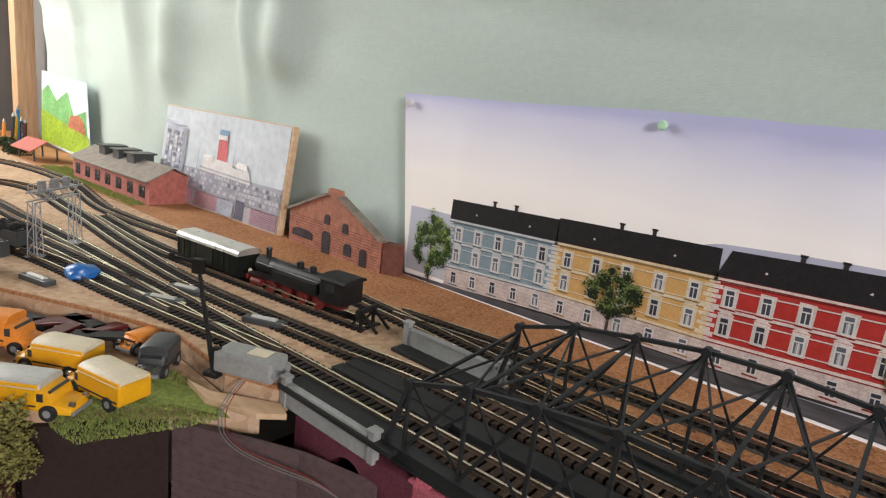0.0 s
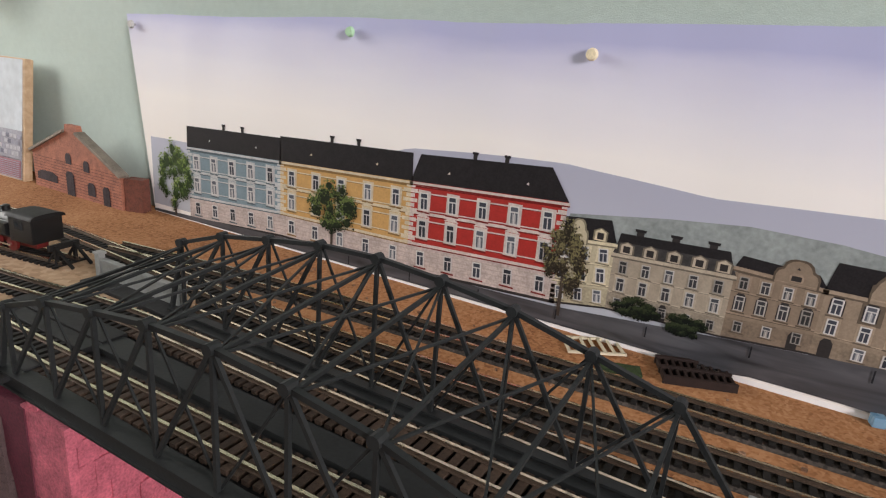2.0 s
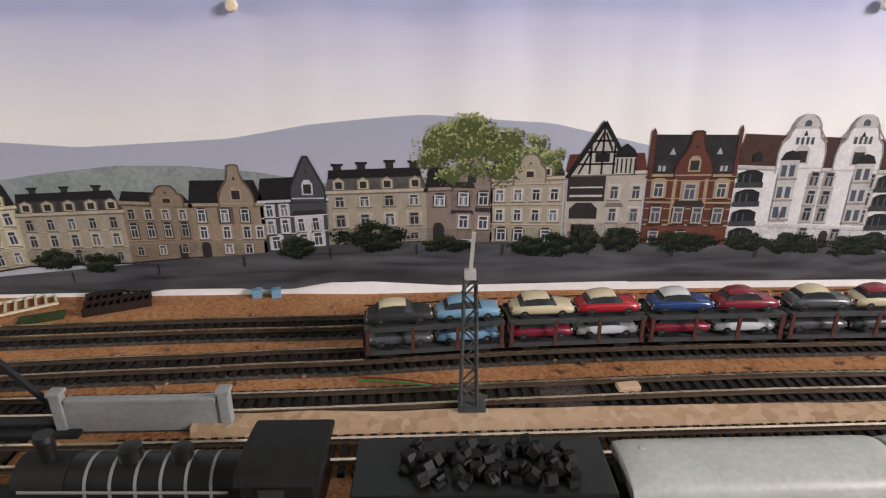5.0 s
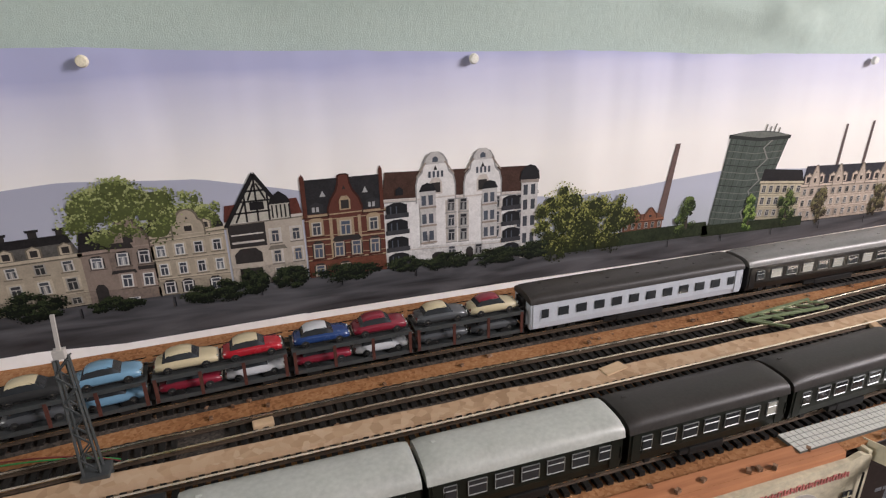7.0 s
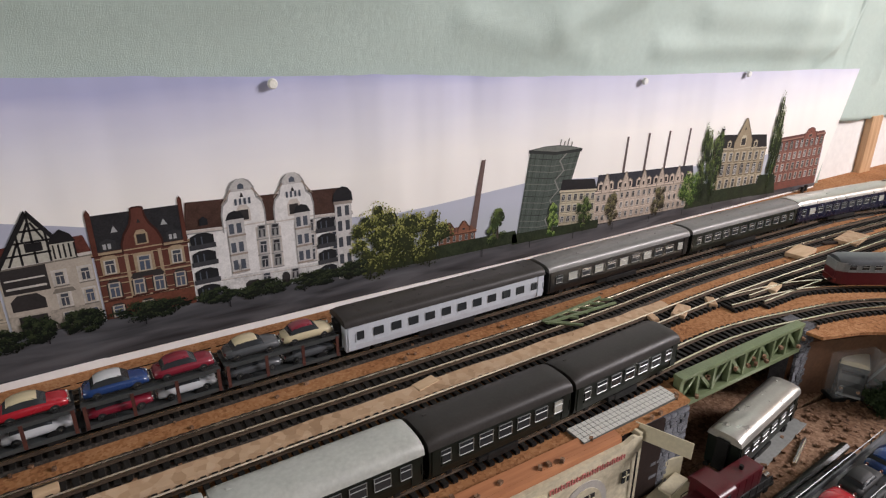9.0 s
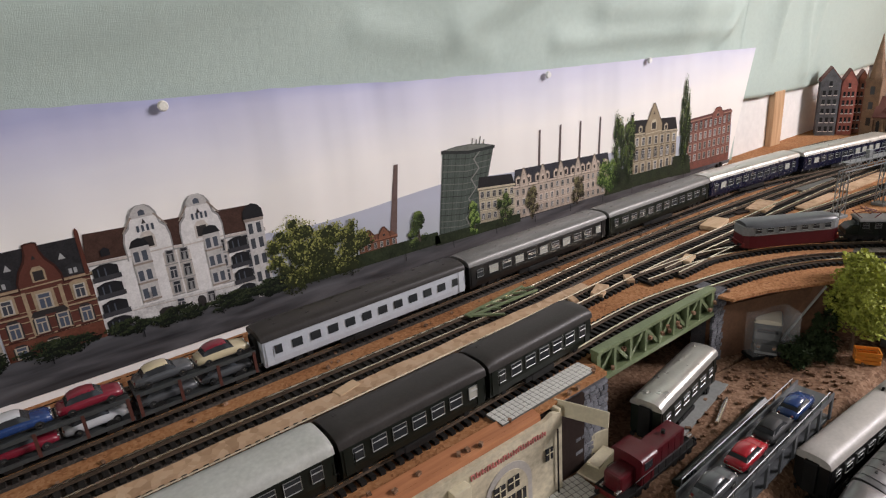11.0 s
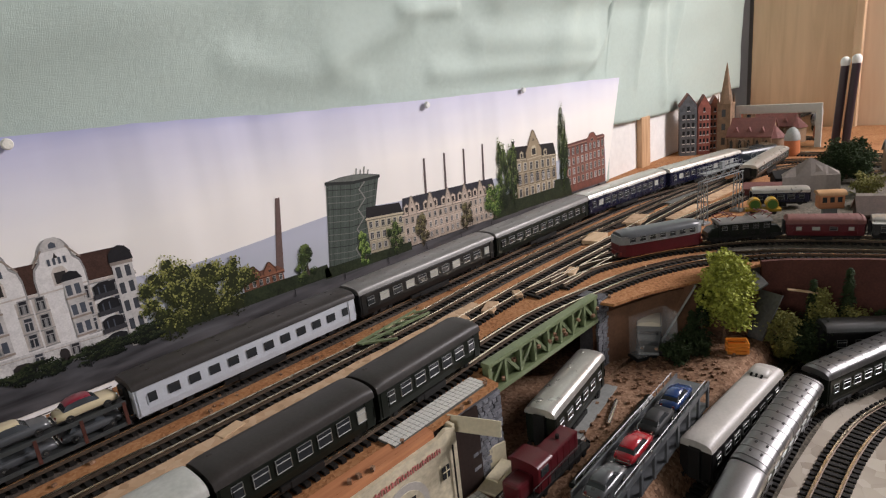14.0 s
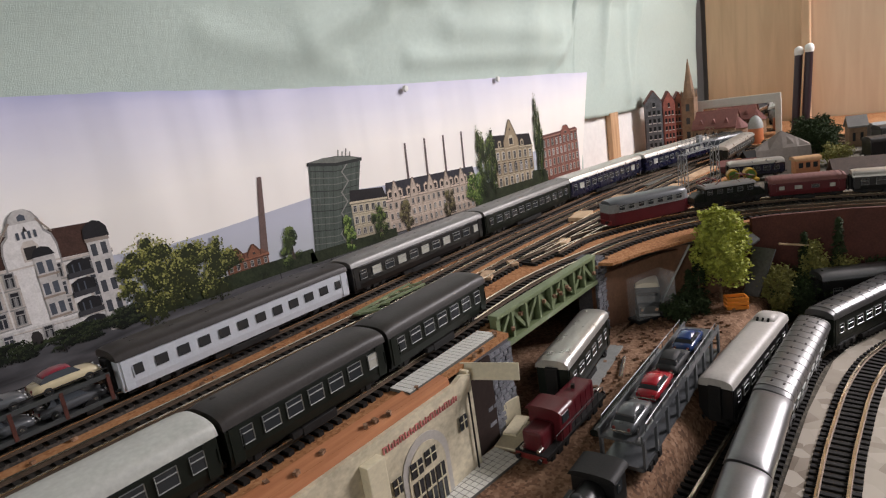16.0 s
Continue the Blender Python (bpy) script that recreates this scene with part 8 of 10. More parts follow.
for x, w, z0, z1 in ((-0.07, 0.05, 0.012, 0.026), (-0.012, 0.018, 0.0, 0.034), (0.038, 0.016, 0.008, 0.026), (0.072, 0.014, 0.0, 0.026), (0.03, 0.012, 0.04, 0.055), (-0.012, 0.012, 0.045, 0.06)):
    bm = B()
    pts = [(x - w / 2, z0), (x + w / 2, z0), (x + w / 2, z1 - 0.004), (x + w / 4, z1), (x - w / 4, z1), (x - w / 2, z1 - 0.004)]
    loft(bm, [[(p, y, q) for p, q in pts] for y in (-0.0052, -0.003)])
    part("window_opening", bm, ink((0.05, 0.04, 0.045), 0.3), gab)
for k in range(11):
    bm = B()
    box(bm, 0, -0.0042, 0.004 + k * 0.0042, 0.209, 0.0006, 0.0005)
    part("brick_course", bm, "brickdark", gab)
# red sheds with roof vents
shed = thing("red_brick_shed", "long red brick shed with grey roof and three roof vents", "building", (-1.44, -0.08, 0.0), 2)
bm = B()
prism(bm, [(-0.045, 0.0), (0.045, 0.0), (0.045, 0.044), (0.0, 0.064), (-0.045, 0.044)], -0.165, 0.165)
part("wall", bm, "brickred", shed)
for s in (-1, 1):
    bm = B()
    prism(bm, [(s * 0.052, 0.0415), (s * 0.0, 0.0665), (s * 0.0, 0.069), (s * 0.052, 0.044)], -0.17, 0.17)
    part("roof_slope", bm, "roofslate", shed)
for k in range(3):
    bm = B()
    x = -0.085 + 0.062 * k
    prism(bm, [(-0.02, 0.058), (0.02, 0.058), (0.02, 0.076), (-0.02, 0.076)], x - 0.014, x + 0.014)
    box(bm, x, 0, 0.078, 0.036, 0.05, 0.003)
    part("roof_vent", bm, "darkvan", shed)
for k in range(7):
    for d in (-0.006, 0.006):
        bm = B()
        box(bm, -0.14 + 0.0465 * k + d, -0.0455, 0.022, 0.008, 0.002, 0.022)
        part("window", bm, "glass", shed)
gp = thing("landscape_picture", "bright green painted landscape card pinned to the wall", "picture", (-2.0, -0.012, 0.0))
for name, c, pts, lay in (("card", (0.62, 0.72, 0.74), [(-0.19, 0.0), (0.17, 0.0), (0.15, 0.19), (-0.17, 0.205)], 0), ("hill", (0.2, 0.45, 0.16), [(-0.18, 0.06), (0.15, 0.05), (0.14, 0.12), (0.06, 0.1), (0.02, 0.16), (-0.06, 0.13), (-0.12, 0.17), (-0.17, 0.15)], 1), ("meadow", (0.32, 0.46, 0.04), [(-0.185, 0.01), (0.165, 0.005), (0.158, 0.055), (0.0, 0.075), (-0.18, 0.1)], 2), ("farmhouse", (0.5, 0.18, 0.1), [(0.02, 0.07), (0.14, 0.06), (0.13, 0.09), (0.1, 0.105), (0.04, 0.1)], 3)):
    bm = B()
    quad(bm, pts, -0.001 - 0.0006 * lay)
    part(name, bm, ink(c, 0.25, 20), gp)
# grass strip before the sheds
bm = B()
for k in range(4000):
    x, y = random.uniform(-1.75, -1.28), random.uniform(-0.15, -0.1)
    a = random.uniform(0, 6.28)
    h = random.uniform(0.002, 0.005)
    v = [bm.verts.new((x + 0.0012 * math.cos(a), y + 0.0012 * math.sin(a), 0.0)), bm.verts.new((x - 0.0012 * math.cos(a), y - 0.0012 * math.sin(a), 0.0)), bm.verts.new((x + random.uniform(-0.002, 0.002), y + random.uniform(-0.002, 0.002), h))]
    bm.faces.new(v)
for k in range(26000):
    x, y = random.uniform(-0.9, -0.56), random.uniform(-0.5, -0.36)
    if not (-0.49 + 0.0 < y < -0.37) or x > -0.555 - (-0.37 - y) * 0.35 or y < -0.36 - (x + 0.56) * -0.4 - 0.16:
        continue
    if (x + 0.62) ** 2 / 0.07 ** 2 + (y + 0.42) ** 2 / 0.06 ** 2 > 1:
        continue
    a = random.uniform(0, 6.28)
    h = random.uniform(0.002, 0.0036)
    v = [bm.verts.new((x + 0.0007 * math.cos(a), y + 0.0007 * math.sin(a), -0.02)), bm.verts.new((x - 0.0007 * math.cos(a), y - 0.0007 * math.sin(a), -0.02)), bm.verts.new((x + random.uniform(-0.0015, 0.0015), y + random.uniform(-0.0015, 0.0015), -0.02 + h))]
    bm.faces.new(v)
solid("grass", bm, "grass", "green grass fibres on the yard board", "grass", "stuff")
slab("grass_mat", [(-0.56, -0.376), (-0.605, -0.4), (-0.66, -0.485), (-0.72, -0.45), (-0.66, -0.385), (-0.6, -0.372)], -0.0199, -0.0185, "grass", "green flocked grass mat", "structure")
slab("plywood_strip", [(-0.548, -0.338), (-0.6, -0.371), (-0.63, -0.375), (-0.59, -0.38), (-0.545, -0.362), (-0.53, -0.344)], -0.0185, -0.0135, "ply", "torn plywood edge beside the bridge approach", "structure")
slab("wood_plate", [(-0.64, -0.15), (-0.63, -0.2), (-0.455, -0.205), (-0.43, -0.178), (-0.47, -0.145)], 0.0002, 0.0016, "board", "bare fibreboard plate between the tracks", "structure")
for x0, y0, x1, y1, w in ((-1.15, -0.29, -0.8, -0.283, 0.03), (-1.1, -0.325, -0.7, -0.3, 0.012)):
    slab("bare_board", [(x0, y0 - w / 2), (x1, y1 - w / 2), (x1, y1 + w / 2), (x0, y0 + w / 2)], 0.0002, 0.0012, "board", "strip of bare light board between tracks", "structure")


def van(label, at, rz, L=0.075, body="yellow", roof="cream", nose=True, s=1.0, H=0.036):
    c = thing("delivery_van", label, "van", at, rz, "parked model vans")
    w = 0.029 * s
    L, H = L * s, H * s
    bl = L * 0.72
    bm = B()
    box(bm, -L * 0.14, 0, 0.006 + (H - 0.008) / 2, bl, w, H - 0.01, bevel=0.0022)
    part("body", bm, body, c)
    bm = B()
    rings = [[(x, a, 0.0 + q) for a, q in roof_ring(w * k, H - 0.006, 0.0055 * k, 10, 0.0006)] for x, k in ((-L * 0.5, 0.9), (-L * 0.47, 1.0), (L * 0.19, 1.0), (L * 0.23, 0.9))]
    loft(bm, rings)
    part("roof", bm, roof, c, smooth=True, angle=50)
    bm = B()
    loft(bm, [[(x, -w / 2 * k, 0.005), (x, w / 2 * k, 0.005), (x, w / 2 * k, z), (x, w / 2 * k * 0.7, z + 0.002), (x, -w / 2 * k * 0.7, z + 0.002), (x, -w / 2 * k, z)] for x, k, z in ((L * 0.2, 0.96, H * 0.72), (L * 0.3, 0.92, H * 0.62), (L * 0.33, 0.85, H * 0.4), (L * 0.48, 0.75, H * 0.34), (L * 0.5, 0.6, H * 0.22))])
    part("bonnet", bm, body, c, smooth=True, angle=50)
    bm = B()
    box(bm, L * 0.285, 0, H * 0.62, 0.002, w * 0.74, H * 0.2, ry=20)
    for e in (-1, 1):
        box(bm, L * 0.2, e * w * 0.47, H * 0.58, L * 0.12, 0.0012, H * 0.2)
    part("cab_window", bm, "glass", c)
    for e in (-1, 1):
        bm = B()
        box(bm, -L * 0.14, e * (w / 2 + 0.0002), H * 0.36, bl * 0.94, 0.0005, 0.0012)
        part("body_line", bm, "tyre", c)
        for x in (-L * 0.32, L * 0.3):
            bm = B()
            rod(bm, (x, e * w * 0.38, 0.0062), (x, e * w * 0.52, 0.0062), 0.0062, 16)
            rod(bm, (x, e * w * 0.515, 0.0062), (x, e * w * 0.53, 0.0062), 0.003, 12, mi=1)
            part("wheel", bm, ("tyre", "greypl"), c)
        bm = B()
        rod(bm, (L * 0.46, e * w * 0.28, 0.0125), (L * 0.5, e * w * 0.28, 0.0125), 0.002, 10)
        part("headlamp", bm, "chrome", c)
    bm = B()
    box(bm, L * 0.505, 0, 0.006, 0.002, w * 0.8, 0.003, bevel=0.0006)
    part("bumper", bm, "greypl", c)
    return c


van("yellow parcel van with cream roof behind another van", (-0.716, -0.445, -0.0185), 212, 0.066, H=0.03)
van("yellow parcel van with cream roof on the grass", (-0.646, -0.434, -0.0185), 193, 0.07, H=0.03)
van("yellow parcel van with pale blue-grey roof", (-0.66, -0.484, -0.0185), 38, 0.082, roof="paleroof", H=0.031)
van("orange yellow bus behind the parcel vans", (-0.795, -0.47, -0.02), 40, 0.085, "orange", "orange")
van("dark grey delivery van with rounded cab", (-0.67, -0.382, -0.02), 314, 0.055, "darkvan", "darkvan", s=0.85, H=0.034)
van("small orange truck with rounded cab", (-0.722, -0.376, -0.02), 286, 0.046, "orange", "orange", s=0.75, H=0.026)
# wheel sets and frames in a heap
for k, (x, y, a) in enumerate(((-0.83, -0.44, 20), (-0.8, -0.415, 70), (-0.785, -0.4, 15), (-0.76, -0.388, 95), (-0.745, -0.4, 50), (-0.775, -0.425, 120))):
    w = thing("wagon_chassis", "dark wagon chassis with loose wheels lying on the yard", "wagon part", (x, y, -0.02), a, "heap of wagon parts")
    bm = B()
    box(bm, 0, 0, 0.012, 0.05, 0.016, 0.004, bevel=0.001)
    part("frame", bm, "crimson" if k % 2 else "soot", w)
    for e in (-1, 1):
        share("wheelset", AXLE, w, Matrix.Translation((e * 0.016, 0, 0.0066)) @ Matrix.Rotation(0.4 * e, 4, "Z"))
# relay box, signal, point motors, gantry, bag
rb = thing("grey_relay_box", "grey plastic relay housing with a paper patch", "box", (-0.586, -0.342, 0.0), 24)
bm = B()
box(bm, 0, 0, 0.0095, 0.056, 0.027, 0.019, bevel=0.003)
part("housing", bm, "bridgelight", rb)
bm = B()
box(bm, 0.008, 0.002, 0.0194, 0.018, 0.013, 0.0008)
part("patch", bm, "cream", rb, "cream paper patch")
for k in range(2):
    bm = B()
    rod(bm, (0.026, -0.009 + 0.018 * k, 0.008), (0.031, -0.009 + 0.018 * k, 0.008), 0.004, 12)
    part("terminal", bm, "greypl", rb)
sg = thing("semaphore_signal", "black semaphore signal mast beside the tracks", "signal", (-0.61, -0.362, -0.006), 20)
bm = B()
rod(bm, (0, 0, 0), (-0.019, 0.0, 0.094), 0.0022, 8, 0.0016)
part("mast", bm, "soot", sg)
bm = B()
box(bm, -0.019, 0, 0.093, 0.01, 0.006, 0.013, bevel=0.001)
part("lamp_box", bm, "soot", sg)
bm = B()
box(bm, -0.032, -0.003, 0.097, 0.024, 0.001, 0.003)
rod(bm, (-0.044, -0.0025, 0.097), (-0.044, -0.0035, 0.097), 0.0035, 14)
part("arm", bm, "soot", sg)
bm = B()
box(bm, 0, 0, 0.002, 0.014, 0.012, 0.004, bevel=0.0006)
box(bm, 0.002, 0, 0.02, 0.007, 0.006, 0.012, bevel=0.0006)
part("base", bm, "soot", sg)
for k, (x, y, a) in enumerate(((-0.78, -0.325, 30), (-0.8, -0.29, 22), (-0.672, -0.272, 25), (-0.905, -0.405, 15))):
    pm = thing("point_motor", "grey point motor with a silver cover beside the rails", "point motor", (x, y, 0.0), a, "point motors")
    bm = B()
    box(bm, 0, 0, 0.0035, 0.046, 0.014, 0.007, bevel=0.002)
    part("housing", bm, "darkvan", pm)
    bm = B()
    rod(bm, (-0.014, 0, 0.006), (0.014, 0, 0.006), 0.0035, 12)
    part("coil_cover", bm, "paleroof", pm)


def gantry(label, at, rz, span, height, mat_key="greypl", heads=3):
    g = thing("signal_gantry", label, "gantry", at, rz, "lattice gantries")
    for s in (-1, 1):
        y = s * span / 2
        for a in (-1, 1):
            for b2 in (-1, 1):
                bm = B()
                beam(bm, (a * 0.006, y + b2 * 0.006, 0.0), (a * 0.0045, y + b2 * 0.0045, height), 0.0012, 0.0012)
                part("leg_angle", bm, mat_key, g)
        for k in range(7):
            z0, z1 = height * k / 7, height * (k + 1) / 7
            for fx in (-0.0052, 0.0052):
                bm = B()
                beam(bm, (fx, y - 0.005 if k % 2 else y + 0.005, z0), (fx, y + 0.005 if k % 2 else y - 0.005, z1), 0.0008, 0.0008)
                part("lattice", bm, mat_key, g)
        bm = B()
        box(bm, 0, y, 0.002, 0.018, 0.018, 0.004, bevel=0.0006)
        part("foot", bm, mat_key, g)
    for z in (height, height + 0.011):
        for fx in (-0.005, 0.005):
            bm = B()
            beam(bm, (fx, -span / 2 - 0.006, z), (fx, span / 2 + 0.006, z), 0.0012, 0.0014)
            part("boom", bm, mat_key, g)
    n = max(4, int(span / 0.012))
    for k in range(n):
        for fx in (-0.005, 0.005):
            bm = B()
            y0, y1 = -span / 2 + span * k / n, -span / 2 + span * (k + 1) / n
            beam(bm, (fx, y0, height if k % 2 else height + 0.011), (fx, y1, height + 0.011 if k % 2 else height), 0.0008, 0.0008)
            part("boom_lattice", bm, mat_key, g)
    bm = B()
    box(bm, 0, 0, height + 0.012, 0.013, span, 0.001)
    part("walkway", bm, mat_key, g)
    for s in (-1, 1):
        bm = B()
        for k in range(9):
            y = -span / 2 + span * k / 8
            rod(bm, (s * 0.0062, y, height + 0.012), (s * 0.0062, y, height + 0.02), 0.0004, 5)
        rod(bm, (s * 0.0062, -span / 2, height + 0.02), (s * 0.0062, span / 2, height + 0.02), 0.0004, 5)
        part("handrail", bm, mat_key, g)
    for k in range(heads):
        bm = B()
        y = (-span * 0.3 + span * 0.3 * k) if heads > 1 else span * 0.02
        box(bm, 0, y, height + 0.018, 0.006, 0.009, 0.012, bevel=0.001)
        part("signal_head", bm, mat_key, g)
    return g


gantry("dark grey lattice signal gantry over the yard tracks", (-1.025, -0.348, 0.0), 39, 0.078, 0.07)
for k, (x, y) in enumerate(((-1.05, -0.40), (-1.15, -0.44), (-1.0, -0.445))):
    cw = thing("coal_wagon", "grey open wagon heaped with coal", "wagon", (x, y, 0.0), 25, "coal wagons")
    bm = B()
    box(bm, 0, 0, 0.017, 0.085, 0.031, 0.003)
    for s in (-1, 1):
        box(bm, 0, s * 0.015, 0.025, 0.085, 0.0014, 0.016)
        box(bm, s * 0.042, 0, 0.025, 0.0014, 0.031, 0.016)
    part("body", bm, "darkvan", cw)
    bm = B()
    for i in range(150):
        u, v = random.uniform(-0.039, 0.039), random.uniform(-0.0135, 0.0135)
        box(bm, u, v, 0.03 + 0.004 * (1 - (u / 0.04) ** 2) + random.uniform(-0.001, 0.001), 0.005, 0.005, 0.005, random.uniform(0, 90), rx=random.uniform(0, 60))
    tagged(part("coal", bm, "soot", cw), kind="stuff")
    for e in (-1, 1):
        share("wheelset", AXLE, cw, Matrix.Translation((e * 0.025, 0, 0.0132)))
bm = B()
bmesh.ops.create_icosphere(bm, subdivisions=3, radius=0.016)
for v in bm.verts:
    v.co *= 1 + 0.35 * noise.noise(v.co * 90)
    v.co.z = max(-0.006, v.co.z * 0.65)
    v.co += Vector((-0.9, -0.362, 0.0065))
solid("plastic_bag", bm, "plasticblue", "crumpled blue plastic bag on the board", "bag", smooth=True)
# tools and pens near the far corner
for k, (x, c, h) in enumerate(((-2.2, "plasticblue", 0.09), (-2.18, "yellow", 0.07), (-2.16, "darkvan", 0.075), (-2.14, "crimson", 0.06), (-2.12, "blue", 0.065), (-2.23, "orange", 0.05), (-2.24, "white", 0.07))):
    pn = thing("paint_brush", "coloured pen standing among tools in the corner", "pen", (x, -0.07 - 0.012 * (k % 3), 0.0), 0, "pens in the corner")
    bm = B()
    rod(bm, (0, 0, 0), (0.01 * math.sin(k), 0.004, h), 0.0045, 10)
    part("barrel", bm, c, pn)
    bm = B()
    rod(bm, (0.01 * math.sin(k), 0.004, h), (0.012 * math.sin(k), 0.005, h + 0.012), 0.0045, 10, 0.001)
    part("tip", bm, "frame", pn)
hut = thing("small_red_roof_shed", "open loading shed with red roof near the corner", "building", (-1.86, -0.12, 0.0), 5)
bm = B()
for x in (-0.04, 0.04):
    for y in (-0.025, 0.025):
        box(bm, x, y, 0.014, 0.003, 0.003, 0.028)
tagged(part("post", bm, "darkvan", hut), kind="stuff")
for s in (-1, 1):
    bm = B()
    prism(bm, [(s * 0.038, 0.024), (0.0, 0.046), (0.0, 0.049), (s * 0.038, 0.027)], -0.055, 0.055)
    part("roof_slope", bm, "redtile" if s < 0 else "paleroof", hut)


def tuft(label, at, n, rx, rz, leaf, size, seed, name="model_tree", trunk=0.03, category="tree"):
    """A model tree: wire trunk, twigs and a crown of small foam clumps."""
    rnd = random.Random(seed)
    t = thing(name, label, category, at)
    bm = B()
    rod(bm, (0, 0, 0), (0.002, 0, trunk + rz), 0.0022, 7, 0.0008)
    for k in range(9):
        a = rnd.uniform(0, 6.28)
        z = trunk * 0.7 + rz * 1.2 * k / 9
        rod(bm, (0, 0, z), (rx * 0.7 * math.cos(a), rx * 0.7 * math.sin(a), z + rz * 0.35), 0.0009, 5, 0.0004)
    part("trunk", bm, "trunk", t)
    verts, faces = [], []
    for k in range(n):
        while True:
            p = Vector((rnd.uniform(-1, 1), rnd.uniform(-1, 1), rnd.uniform(-1, 1)))
            if 0.15 < p.length < 0.92 - 0.95 * noise.noise(p * 1.9 + Vector((seed, 0, 0))):
                break
        c = Vector((p.x * rx, p.y * rx, trunk + rz + p.z * rz))
        for q in range(9):
            o = c + Vector((rnd.gauss(0, 1), rnd.gauss(0, 1), rnd.gauss(0, 0.8))) * size * 0.62
            e = Euler((rnd.uniform(-1, 1), rnd.uniform(-1, 1), rnd.uniform(0, 6.28))).to_matrix()
            r = size * rnd.uniform(0.28, 0.62)
            at0 = len(verts)
            for a, w in ((0.0, 1.2), (1.3, 0.75), (2.5, 0.6), (3.8, 0.6), (5.0, 0.75)):
                verts.append(o + e @ Vector((r * w * math.cos(a), r * w * math.sin(a), 0.25 * r * math.sin(3 * a))))
            faces.append(tuple(range(at0, at0 + 5)))
    me = bpy.data.meshes.new("crown")
    me.from_pydata(verts, [], faces)
    bm = B()
    bm.from_mesh(me)
    bpy.data.meshes.remove(me)
    part("crown", bm, leaf, t)
    return t


tuft("yellow-olive foliage clump at the yard corner", (-0.643, -0.51, -0.2), 420, 0.025, 0.036, "oliveleaf", 0.0042, 7, "bush", 0.13, "bush")
for k, (x, y) in enumerate(((-2.12, -0.13), (-2.02, -0.12), (-2.2, -0.16), (-1.95, -0.14))):
    tuft("low dark green bush near the far corner", (x, y, 0), 90, 0.03, 0.012, "foliage", 0.006, 50 + k, "bush", 0.0, "bush")
# wires below the approach
def wire(name, pts, r, m, label):
    cu = bpy.data.curves.new(name, "CURVE")
    cu.dimensions, cu.bevel_depth, cu.bevel_resolution = "3D", r, 2
    sp = cu.splines.new("NURBS")
    sp.points.add(len(pts) - 1)
    for q, p in zip(sp.points, pts):
        q.co = (*p, 1)
    sp.use_endpoint_u, sp.order_u = True, 4
    cu.materials.append(M[m])
    ob = new(name, cu)
    return tagged(ob, label, "wire", "loose wires")


for k, m in enumerate(("wire_r", "wire_w", "wire_w")):
    d = 0.004 * k
    wire("wire", [(-0.575 - d * 0.6, -0.354, 0.0), (-0.572 - d, -0.37, -0.01), (-0.56, -0.384 - d, -0.022), (-0.535, -0.384, -0.032 - 0.5 * d), (-0.495 + d, -0.366, -0.034 - 0.6 * d), (-0.455, -0.35, -0.04), (-0.43 + d, -0.345, -0.06)], 0.00042, m, "thin loose wire hanging under the approach")
wire("wire", [(-0.56, -0.35, -0.199), (-0.5, -0.4, -0.196), (-0.44, -0.36, -0.199), (-0.38, -0.42, -0.199)], 0.0009, "wire_y", "yellow wire lying on the lower shelf")
for a in (0.0, 0.004):
    wire("wire", [(0.2, -0.152 - a, 0.004), (0.25, -0.158 - a, 0.006), (0.285, -0.17, 0.003), (0.3, -0.185 + a, 0.002)], 0.0006, "wire_g" if a else "wire_r", "thin wire lying along the cork edge")
cn = thing("metal_can", "pale metal cylinder lying on the lower shelf", "can", (-0.33, -0.45, -0.18), 30)
bm = B()
rod(bm, (-0.04, 0, 0), (0.04, 0, 0), 0.02, 24)
part("body", bm, "silver", cn, smooth=True, angle=40)


# ---- along the wall and the middle ----
pyl = thing("catenary_mast", "dark grey lattice catenary mast with base plate", "mast", (0.277, -0.19, 0.0))
for a in (-1, 1):
    for b2 in (-1, 1):
        bm = B()
        beam(bm, (a * 0.0055, b2 * 0.0045, 0.0), (a * 0.0035, b2 * 0.003, 0.098), 0.0015, 0.0015)
        part("leg", bm, "darkvan", pyl)
for k in range(9):
    for s in (-1, 1):
        bm = B()
        z0, z1 = 0.098 * k / 9, 0.098 * (k + 1) / 9
        e = 1 if k % 2 else -1
        beam(bm, (e * 0.005, s * 0.004, z0), (-e * 0.005, s * 0.004, z1), 0.001, 0.001)
        part("lattice", bm, "darkvan", pyl)
bm = B()
box(bm, 0, 0, 0.101, 0.007, 0.006, 0.006, bevel=0.0006)
beam(bm, (0, 0, 0.1), (0.002, 0, 0.128), 0.0022, 0.0022)
part("head", bm, "beige", pyl, "pale wooden peg on top")
bm = B()
box(bm, 0.002, 0, 0.004, 0.018, 0.016, 0.01, bevel=0.001)
part("base", bm, "darkvan", pyl)
lad = thing("pale_lattice_panel", "cream plastic lattice panel lying on the cork", "panel", (-0.117, -0.02, 0.001), 32)
bm = B()
for y in (-0.014, 0.014):
    box(bm, 0, y, 0.001, 0.05, 0.0025, 0.002)
for k in range(7):
    box(bm, -0.0235 + k * 0.0078, 0, 0.001, 0.002, 0.028, 0.002)
part("lattice", bm, "cream", lad)
cr = thing("brown_pallet_frame", "dark brown ribbed plastic frame lying on the cork", "frame", (-0.034, -0.018, 0.0), 22)
bm = B()
for y in (-0.017, 0.0, 0.017):
    box(bm, 0, y, 0.0035, 0.056, 0.003, 0.007)
